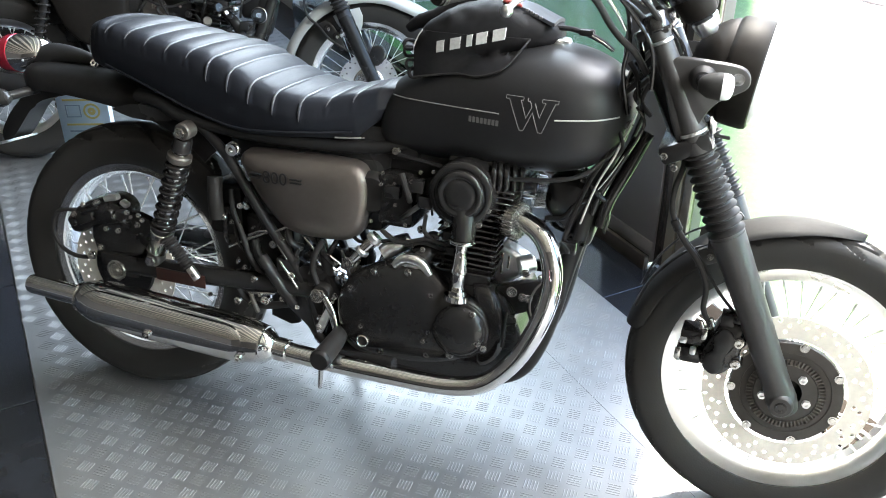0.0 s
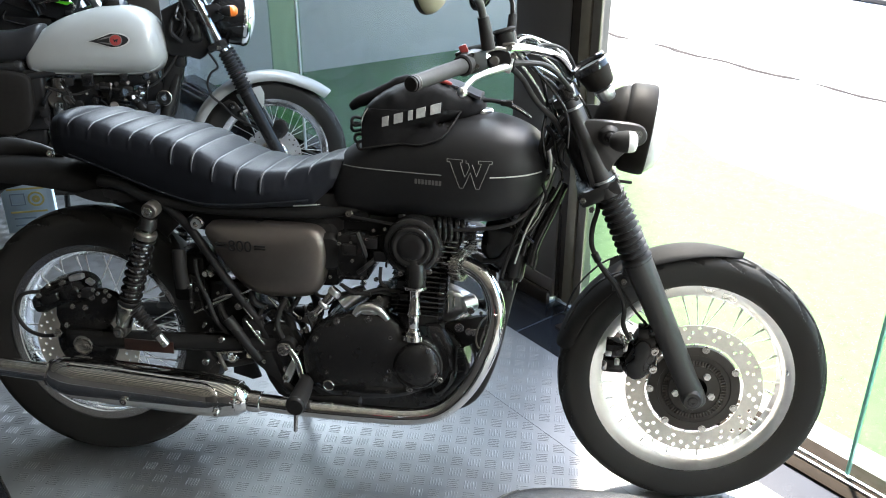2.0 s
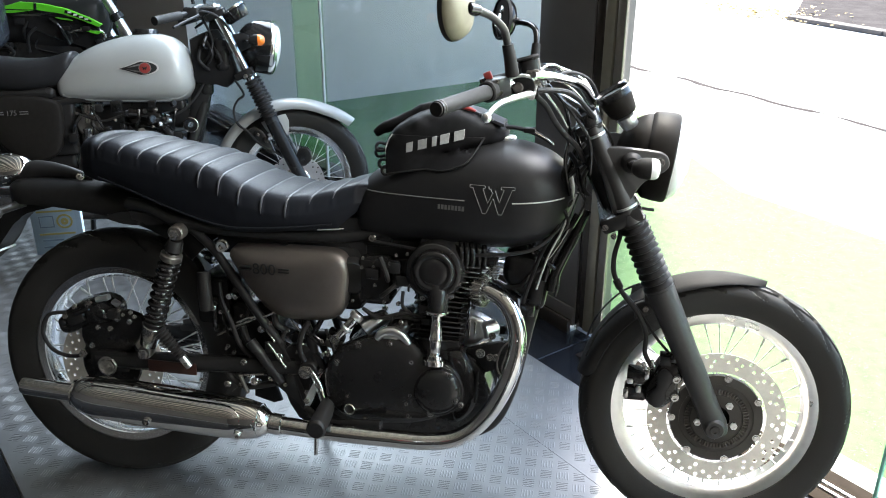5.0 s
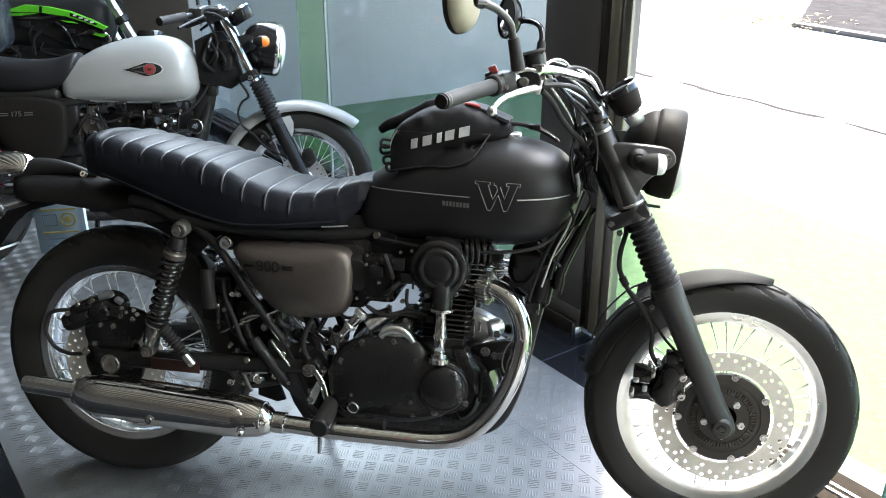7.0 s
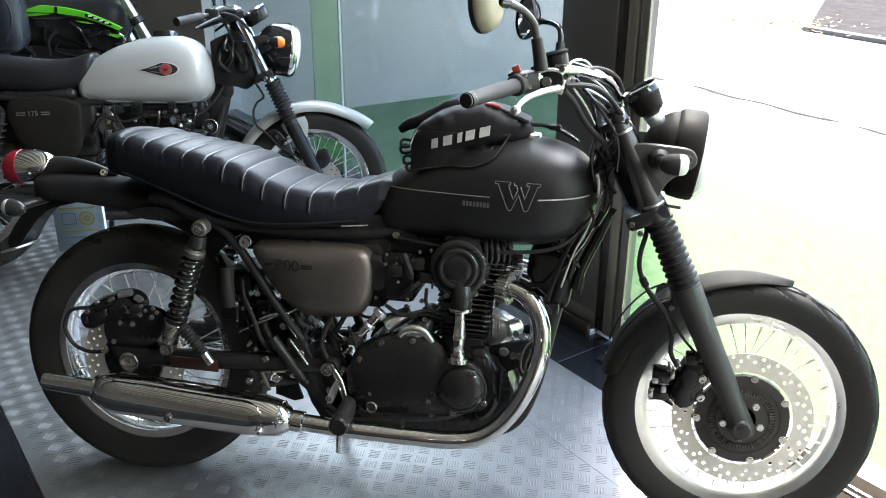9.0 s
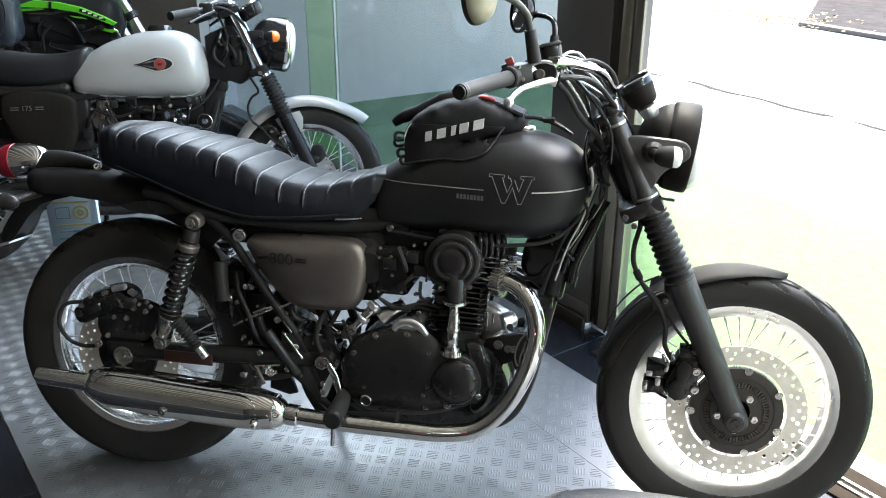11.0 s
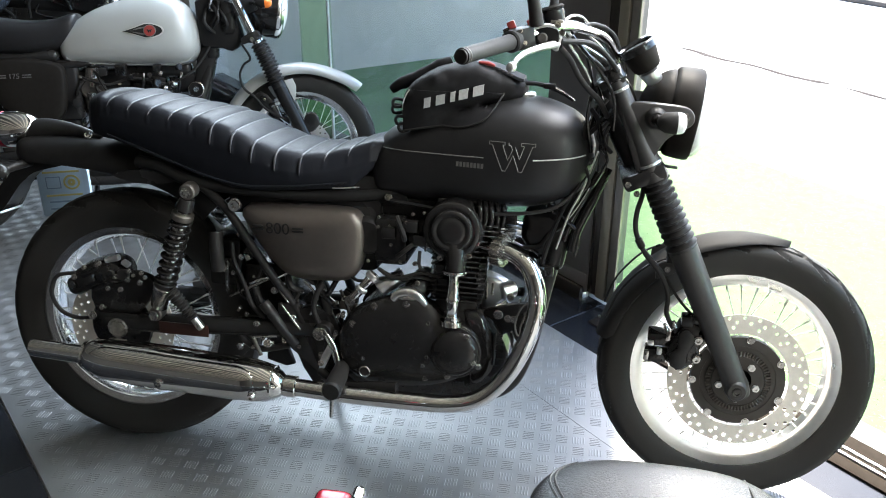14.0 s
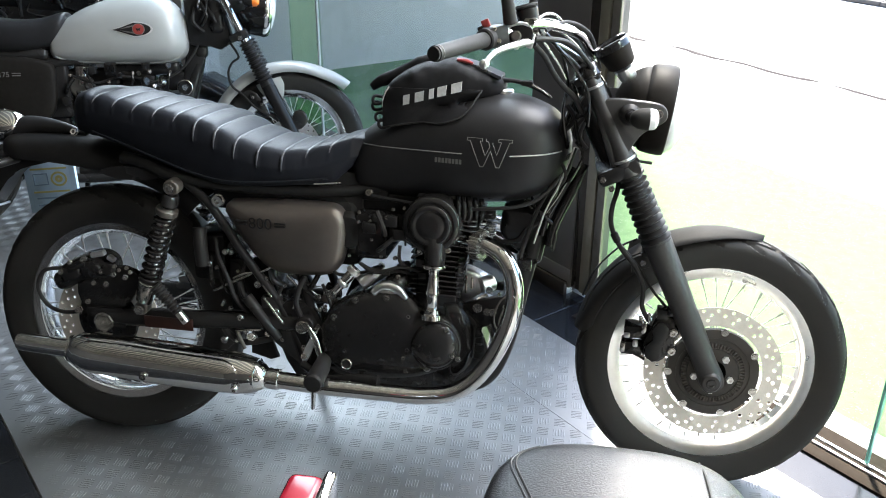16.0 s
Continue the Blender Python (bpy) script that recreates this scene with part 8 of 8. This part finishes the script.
for k in range(36):
    x, z = rng.uniform(0.45, 0.86), rng.uniform(0.44, 0.625)
    y = -0.092 - 0.012 * (k % 3)
    bm = bmesh.new()
    if k % 3 == 0:
        tube(bm, [(x, y, z), (x + rng.uniform(-0.04, 0.04), y - 0.01, z - 0.03), (x + rng.uniform(-0.06, 0.06), y, z - rng.uniform(0.05, 0.10))], rng.uniform(0.003, 0.007), 8, 5)
        part("hose", bm, (SOFT_RUBBER, GLOSS_BLACK, SATIN_BLACK)[k // 3 % 3], white)
    elif k % 3 == 1:
        drum(bm, (x, y, z), (x + rng.uniform(-0.02, 0.02), y - 0.014, z + 0.004), rng.uniform(0.008, 0.018), None, 0.003, 14)
        part("engine_cap", bm, (ENGINE_BLACK, DARK_RING, ENGINE_BLACK, STEEL)[k // 3 % 4], white)
    else:
        w_ = rng.uniform(0.008, 0.02)
        block(bm, (x - w_, y - 0.008, z - w_), (x + w_, y + 0.03, z + w_), 0.003)
        part("bracket", bm, (ENGINE_BLACK, GLOSS_BLACK, SATIN_BLACK)[k // 3 % 3], white)
for pts in ([(0.95, -0.10, 0.94), (0.98, -0.07, 0.85), (0.95, -0.05, 0.72), (0.86, -0.08, 0.60), (0.72, -0.10, 0.55)], [(0.47, -0.09, 0.60), (0.56, -0.11, 0.57), (0.66, -0.10, 0.59), (0.78, -0.09, 0.56)], [(1.055, -0.08, 0.700), (1.083, -0.075, 0.646), (1.057, -0.075, 0.623), (1.040, -0.075, 0.584), (1.051, -0.075, 0.535), (1.089, -0.08, 0.501), (1.134, -0.085, 0.450), (1.22, -0.085, 0.40)], [(0.94, -0.2, 0.96), (1.01, -0.14, 0.94), (1.06, -0.08, 0.86), (1.02, -0.05, 0.76)], [(0.52, -0.10, 0.62), (0.60, -0.12, 0.50), (0.74, -0.10, 0.47), (0.85, -0.06, 0.50)]):
    bm = bmesh.new()
    tube(bm, pts, 0.0045, 8)
    part("cable", bm, SOFT_RUBBER, white)
rng = random.Random(41)
for k in range(5):
    x, z = 0.92 + rng.uniform(-0.02, 0.08), rng.uniform(0.80, 0.93)
    bm = bmesh.new()
    tube(bm, [(x, -0.06, z), (x + rng.uniform(-0.02, 0.04), -0.085, z - 0.05), (x + rng.uniform(-0.06, 0.03), -0.06, z - rng.uniform(0.06, 0.11))], rng.uniform(0.004, 0.008), 8, 6)
    part("cable", bm, (SOFT_RUBBER, SATIN_BLACK, FRAME_BLACK, GLOSS_BLACK)[k % 4], white)
bm = bmesh.new()
tube(bm, [(0.74, -0.05, 0.55), (0.80, -0.09, 0.50), (0.83, -0.11, 0.38), (0.76, -0.12, 0.25), (0.50, -0.14, 0.22), (0.20, -0.15, 0.27)], 0.018, 16)
part("header_pipe", bm, SATIN_BLACK, white)
bm = bmesh.new()
tube(bm, [(0.25, -0.15, 0.265), (0.20, -0.152, 0.275), (-0.10, -0.155, 0.32), (-0.35, -0.158, 0.36)], [0.02, 0.040, 0.044, 0.036], 24, 5)
part("silencer", bm, SATIN_BLACK, white)
bm = bmesh.new()
slab(bm, [(1.30, 0.36), (1.33, 0.39), (1.315, 0.43), (1.28, 0.43), (1.265, 0.39), (1.27, 0.36)], -0.05, -0.09, 0.008, 2)
wcal = part("front_caliper", bm, ENGINE_BLACK, white)
bm = bmesh.new()
slab(bm, [(1.086, 0.505), (1.112, 0.520), (1.140, 0.505), (1.162, 0.470), (1.180, 0.425), (1.165, 0.415), (1.140, 0.445), (1.118, 0.470)], -0.066, -0.082, 0.004, 2)
part("hose_bracket", bm, SATIN_BLACK, wcal)
for x, z in ((1.122, 0.495), (1.152, 0.468)):
    bm = bmesh.new()
    drum(bm, (x, -0.080, z), (x, -0.094, z), 0.012, 0.010, 0.003, 16)
    part("caliper_lug", bm, ENGINE_BLACK, wcal)
    bm = bmesh.new()
    bolt(bm, (x + 0.004, -0.094, z - 0.004), 0.005, 0.005, (0, -1, 0), False)
    part("caliper_bolt", bm, STEEL, wcal)
bm = bmesh.new()
tube(bm, [(0.45, 0.10, 0.25), (0.42, 0.17, 0.15), (0.40, 0.235, 0.056)], 0.011, 10)
part("side_stand", bm, SATIN_BLACK, white)
bm = bmesh.new()
lathe(bm, [(-0.03, 0.02), (0.0, 0.04), (0.02, 0.042), (0.045, 0.03), (0.05, 0.004)], along((-0.30, 0, 0.70), (-1, 0, 0.68)), 24, True)
part("tail_lamp", bm, RED_LENS, white, "red tail lamp")


# ---- the green and black trail motorcycle behind the white one ----
trail = empty("trail_motorcycle", pose(-2.25, 1.98, 0, -5, 0, 12))
tagged(trail, "black and lime green trail motorcycle behind the white one", "motorcycle")
tw = wheel("rear_wheel", trail, (0, 0.31), 0.31, 0.235, 0.055, SATIN_BLACK, GLOSS_BLACK, 24, 0.05, 0.05, 72, "black spoked rim")
tf = wheel("front_wheel", trail, (1.19, 0.30), 0.30, 0.24, 0.045, SATIN_BLACK, GLOSS_BLACK, 24, 0.045, 0.045, 72, "black spoked rim")
TURNED = pose(1.122, -0.025, 0, 0, 0, 42) @ pose(-1.19, 0, 0)
tf.matrix_local = TURNED
for sgn in (-1, 1):
    y, back = (-0.10, 0.0) if sgn < 0 else (0.05, -0.135)
    bm = bmesh.new()
    tube(bm, [(1.19 + back, y, 0.30), (1.195 + back, y, 0.50), (1.182 + back, y, 0.66)], 0.023, 16, 4)
    part("fork_leg", bm, SATIN_BLACK, trail)
    bm = bmesh.new()
    tube(bm, [(1.18 + back, y, 0.65), (1.00 + back, y, 1.0)], 0.021, 18, 0)
    part("fork_tube", bm, BRUSHED, trail, "bright fork tube")
    for s in (0.28, 0.85):
        bm = bmesh.new()
        p, q = Vector((1.18 + back, y, 0.65)), Vector((1.00 + back, y, 1.0))
        drum(bm, p + (q - p) * s, p + (q - p) * (s + 0.09), 0.032, 0.032, 0.005)
        part("clamp", bm, SATIN_BLACK, trail)
    bm = bmesh.new()
    slab(bm, [(0.585, 0.808), (0.690, 0.838), (0.800, 0.828), (0.900, 0.806), (1.000, 0.766), (1.062, 0.733), (1.046, 0.722), (0.960, 0.757), (0.880, 0.784), (0.760, 0.802), (0.660, 0.806)], 0.13 * sgn, 0.152 * sgn, 0.004)
    sd = part("tank_shroud", bm, LIME, trail, "lime green pointed side shroud", 20)
    bm = bmesh.new()
    slab(bm, [(0.900, 0.800), (0.945, 0.784), (1.020, 0.750), (1.012, 0.744), (0.940, 0.772), (0.896, 0.787)], 0.150 * sgn, 0.1545 * sgn, 0.001)
    part("shroud_mark", bm, GLOSS_BLACK, sd, "black field under the lettering", 20)
    bm = bmesh.new()
    for k in range(4):
        x, z = 0.912 + 0.025 * k, 0.790 - 0.0105 * k
        block(bm, (x, 0.1555 * sgn - 0.0015, z - 0.005), (x + 0.017, 0.1555 * sgn + 0.0015, z + 0.003), 0)
    part("shroud_mark", bm, CLOTH_PRINT, sd, "pale lettering shown as bars", 0)
    bm = bmesh.new()
    slab(bm, [(0.760, 0.832), (0.772, 0.830), (0.768, 0.802), (0.756, 0.803)], 0.150 * sgn, 0.1550 * sgn, 0.001)
    part("shroud_gap", bm, GLOSS_BLACK, sd, "", 20)
    for name, out, material in (
            ("lower_flash", [(0.585, 0.795), (0.660, 0.800), (0.745, 0.797), (0.660, 0.787), (0.600, 0.786)], LIME), ("side_slash", [(0.640, 0.776), (0.760, 0.783), (0.850, 0.787), (0.760, 0.771)], STEEL),
            ("lower_flash", [(0.845, 0.766), (0.900, 0.760), (0.925, 0.750), (0.870, 0.756)], LIME), ("lower_flash", [(0.955, 0.716), (1.060, 0.698), (1.035, 0.686), (0.985, 0.700)], LIME), ("side_slash", [(0.880, 0.690), (0.955, 0.712), (1.040, 0.704), (0.950, 0.698)], STEEL)):
        bm = bmesh.new()
        slab(bm, out, 0.128 * sgn, 0.146 * sgn, 0.002)
        part(name, bm, material, trail, "", 20)
    bm = bmesh.new()
    slab(bm, [(0.62, 0.785), (0.86, 0.775), (1.03, 0.735), (1.06, 0.66), (0.98, 0.62), (0.84, 0.66), (0.70, 0.72)], 0.11 * sgn, 0.132 * sgn, 0.006)
    part("lower_panel", bm, GLOSS_BLACK, trail, "", 20)
    bm = bmesh.new()
    tube(bm, [(0.92, 0.12 * sgn, 1.02), (0.86, 0.30 * sgn, 1.05), (0.82, 0.38 * sgn, 1.045)], 0.012, 10)
    part("handlebar", bm, SATIN_BLACK, trail)
bm = bmesh.new()
shell(bm, interp_stations([(0.10, 0.80, 0.86, 0.05, 0, 0.5), (0.2, 0.74, 0.88, 0.10, 0, 0.5), (0.5, 0.66, 0.85, 0.12, 0, 0.5), (0.75, 0.60, 0.86, 0.125, 0, 0.5), (0.98, 0.60, 0.87, 0.12, 0, 0.5), (1.06, 0.72, 0.86, 0.06, 0, 0.5)], 5), 28, 2.8)
part("tank_and_seat", bm, FRAME_BLACK, trail, "", 60)
bm = bmesh.new()
block(bm, (0.48, -0.11, 0.26), (0.95, 0.11, 0.66), 0.05)
te = part("engine", bm, ENGINE_BLACK, trail)
for k in range(6):
    bm = bmesh.new()
    block(bm, (0.66, -0.125, 0.44 + k * 0.02), (0.86, 0.125, 0.446 + k * 0.02), 0.002)
    part("fin", bm, STEEL, te)
bm = bmesh.new()
tube(bm, [(0.0, -0.09, 0.31), (0.25, -0.09, 0.34), (0.52, -0.09, 0.38)], 0.025, 12)
part("swingarm", bm, SATIN_BLACK, trail)
bm = bmesh.new()
tube(bm, [(1.08, 0, 0.85), (1.0, 0, 0.60), (0.93, 0, 0.32)], 0.025, 12)
part("frame_tube", bm, SATIN_BLACK, trail)
bm = bmesh.new()
tube(bm, [(0.45, 0.10, 0.28), (0.42, 0.18, 0.15), (0.40, 0.24, 0.030)], 0.011, 10)
part("side_stand", bm, SATIN_BLACK, trail)
bm = bmesh.new()
rings = [[Vector((1.19 + (0.36 + d) * math.cos(a), y, 0.30 + (0.36 + d) * math.sin(a))) for y, d in prof] for a in (radians(140 - 70 * k / 20) for k in range(21))]
skin(bm, rings)
part("front_mudguard", bm, GLOSS_BLACK, trail).matrix_local = TURNED

rng = random.Random(31)
for k in range(22):
    x, z, y = rng.uniform(0.35, 1.08), rng.uniform(0.55, 0.80), -0.115 - 0.015 * (k % 3)
    bm = bmesh.new()
    if k % 2:
        tube(bm, [(x, y, z), (x + rng.uniform(-0.05, 0.05), y - 0.012, z - 0.04), (x + rng.uniform(-0.08, 0.08), y, z - rng.uniform(0.06, 0.12))], rng.uniform(0.004, 0.010), 8, 5)
        part("hose", bm, (FRAME_BLACK, GLOSS_BLACK, FRAME_BLACK, STEEL)[k // 2 % 4], trail)
    else:
        w_ = rng.uniform(0.012, 0.035)
        block(bm, (x - w_, y - 0.012, z - w_ * 0.6), (x + w_, y + 0.03, z + w_ * 0.6), 0.004)
        part("bracket", bm, (GLOSS_BLACK, LAMP_BLACK, FRAME_BLACK)[k // 2 % 3], trail)

# dark top case on a stand at the very back
case_ob = empty("top_case", pose(-1.45, 1.50, 0, 0, 0, 20))
tagged(case_ob, "dark blue-grey moulded luggage case on a thin stand", "luggage case")
bm = bmesh.new()
block(bm, (-0.15, -0.10, 0.74), (0.16, 0.10, 1.02), 0.06, None, 5)
part("case_shell", bm, mat("blue_grey_moulding", (0.016, 0.019, 0.025), 0.22, 0, 0.2, 30, 0.05, 200), case_ob)
bm = bmesh.new()
tube(bm, [(0, 0, 0.0), (0, 0, 0.76)], 0.02, 12, 0)
drum(bm, (0, 0, 0), (0, 0, 0.02), 0.12, 0.11, 0.005)
part("case_stand", bm, SATIN_BLACK, case_ob)
bm = bmesh.new()
tube(bm, [(0.10, -0.098, 0.80), (0.128, -0.092, 0.86), (0.132, -0.090, 0.92), (0.115, -0.094, 0.98)], 0.004, 8)
part("case_seam", bm, SOFT_RUBBER, case_ob)


# ---- printed carton hanging by a strap behind the tail ----
carton = empty("carton", pose(-0.283, 0.200, 0.497, 0, 0, 21))
tagged(carton, "pale blue printed cardboard box hanging by a strap under the tail", "box")
bm = bmesh.new()
block(bm, (-0.066, -0.012, 0), (0.062, 0.014, 0.168), 0.0004)
body = part("box_body", bm, CARTON_BLUE, carton, "", 30)
bm = bmesh.new()
block(bm, (0.048, -0.0132, 0.001), (0.0618, -0.0118, 0.167), 0)
part("box_edge", bm, CARTON_BLUE, carton, "plain pale edge strip", 0)
bm = bmesh.new()
for a, b in (((-0.045, 0.078), (-0.008, 0.081)), ((-0.045, 0.109), (-0.008, 0.112)), ((-0.046, 0.078), (-0.043, 0.112)), ((-0.011, 0.078), (-0.008, 0.112))):
    block(bm, (a[0], -0.0130, a[1]), (b[0], -0.0118, b[1]), 0)
part("box_drawing", bm, CARTON_DARK, carton, "", 0)
bm = bmesh.new()
lathe(bm, [(0, 0.021), (0.0012, 0.021), (0.0012, 0.016), (0, 0.016)], along((0.019, -0.0120, 0.094), (0.019, -1, 0.094)), 28)
lathe(bm, [(0, 0.010), (0.0012, 0.010), (0.0012, 0.002)], along((0.019, -0.0120, 0.094), (0.019, -1, 0.094)), 20)
part("box_dial", bm, CARTON_YELLOW, carton, "", 0)
for name, z, x0, x1, material in (("box_line", 0.056, -0.05, 0.042, CARTON_YELLOW), ("box_line", 0.122, -0.05, 0.042, CARTON_YELLOW), ("box_caption", 0.038, -0.045, 0.01, CARTON_DARK), ("box_caption", 0.018, -0.045, 0.03, CARTON_DARK)):
    bm = bmesh.new()
    block(bm, (x0, -0.0130, z), (x1, -0.0118, z + 0.005), 0)
    part(name, bm, material, carton, "print shown as a bar", 0)
bm = bmesh.new()
tube(bm, [(0.0, 0.0, 0.16), (0.02, -0.03, 0.185), (0.07, -0.075, 0.20), (0.10, -0.11, 0.215)], 0.004, 8)
part("strap", bm, SOFT_RUBBER, carton)


# ---- the motorcycle nearest the camera, of which the seat and tail show ----
near = empty("motorcycle", pose(1.21, -0.965, 0, 0, 0, -90))
tagged(near, "black motorcycle with creased leather pillion seat and red tail lamp", "motorcycle")
# local X runs away from its tail, towards the walker
nw = wheel("rear_wheel", near, (0.10, 0.30), 0.30, 0.225, 0.06, SATIN_BLACK, BRUSHED, 24, 0.05, 0.05, 72)
bm = bmesh.new()
NS = [(-0.030, 0.735, 0.765, 0.05, 0, 0.5), (-0.018, 0.715, 0.775, 0.105, 0, 0.5), (0.01, 0.70, 0.784, 0.138, 0, 0.5), (0.06, 0.70, 0.790, 0.155, 0, 0.5), (0.16, 0.70, 0.792, 0.162, 0, 0.5), (0.30, 0.70, 0.786, 0.158, 0, 0.5), (0.42, 0.70, 0.76, 0.14, 0, 0.5), (0.46, 0.71, 0.74, 0.09, 0, 0.5)]
shell(bm, interp_stations(NS, 6), 60, 3.0)
ns = part("pillion_seat", bm, OLD_LEATHER, near, "creased black leather seat with stitched seams", 60)


def near_top(x, y, lift):
    st = np.array(interp_stations(NS, 6))
    zb, zt, w = (np.interp(x, st[:, 0], st[:, i]) for i in (1, 2, 3))
    zm = (zb + zt) / 2
    s = min(0.999, abs(y) / w) ** 3.0
    return (x, y, zm + (zt - zm) * (1 - s) ** (1 / 3.0) + lift)


for off in (0.0, 0.006):
    bm = bmesh.new()
    tube(bm, [near_top(x, y - off, 0.0) for x, y in ((-0.012, -0.098), (0.0, -0.113), (0.02, -0.123), (0.045, -0.122), (0.08, -0.110), (0.13, -0.092), (0.20, -0.076))], 0.0016, 6)
    part("stitched_seam", bm, DARK_LINE if off else SOFT_RUBBER, ns, "stitched seam")
bm = bmesh.new()
tube(bm, [near_top(x, 0.098 + 0.05 * x, 0.0) for x in (-0.015, 0.03, 0.08, 0.14, 0.20, 0.28)], 0.0022, 6)
part("cross_seam", bm, SOFT_RUBBER, ns, "raised seam")
bm = bmesh.new()
rings = [[Vector((0.10 + (0.36 + d) * math.cos(a), y * 1.2, 0.30 + (0.36 + d) * math.sin(a))) for y, d in prof] for a in (radians(40 + 100 * k / 24) for k in range(25))]
skin(bm, rings)
part("rear_mudguard", bm, GLOSS_BLACK, near)
for y in (-0.09, 0.09):
    bm = bmesh.new()
    tube(bm, [(0.10, y, 0.30), (0.45, y, 0.36), (0.80, y, 0.34)], 0.022, 12)
    part("swingarm", bm, SATIN_BLACK, near)
    bm = bmesh.new()
    tube(bm, [(0.0, y, 0.69), (0.30, y, 0.69), (0.55, y, 0.60), (0.78, y, 0.36)], 0.016, 12)
    part("frame_tube", bm, SATIN_BLACK, near)
bm = bmesh.new()
tube(bm, [(0.78, 0.05, 0.34), (0.74, 0.18, 0.16), (0.72, 0.27, 0.012)], 0.013, 10)
part("side_stand", bm, SATIN_BLACK, near)
bm = bmesh.new()
block(bm, (0.50, -0.11, 0.22), (0.85, 0.11, 0.62), 0.06)
part("engine", bm, ENGINE_BLACK, near)
bm = bmesh.new()
tube(bm, [(0.85, 0, 0.50), (1.20, 0, 0.42), (1.35, 0, 0.30)], 0.025, 12)
part("front_frame", bm, SATIN_BLACK, near)
nf = wheel("front_wheel", near, (1.45, 0.30), 0.30, 0.225, 0.05, SATIN_BLACK, BRUSHED, 24, 0.045, 0.045, 72)
# tail signal on its stalk
bm = bmesh.new()
tube(bm, [(0.02, -0.09, 0.64), (0.0, -0.25, 0.632), (-0.008, -0.37, 0.630)], 0.011, 10)
stalk = part("signal_stalk", bm, CHROME, near)
bm = bmesh.new()
block(bm, (-0.040, -0.442, 0.60), (0.062, -0.390, 0.660), 0.012, None, 3)
part("signal_lens", bm, RED_LENS, stalk, "red signal lens")
bm = bmesh.new()
block(bm, (-0.046, -0.392, 0.596), (0.066, -0.374, 0.665), 0.008, None, 3)
part("signal_shell", bm, CHROME, stalk, "chrome signal shell")
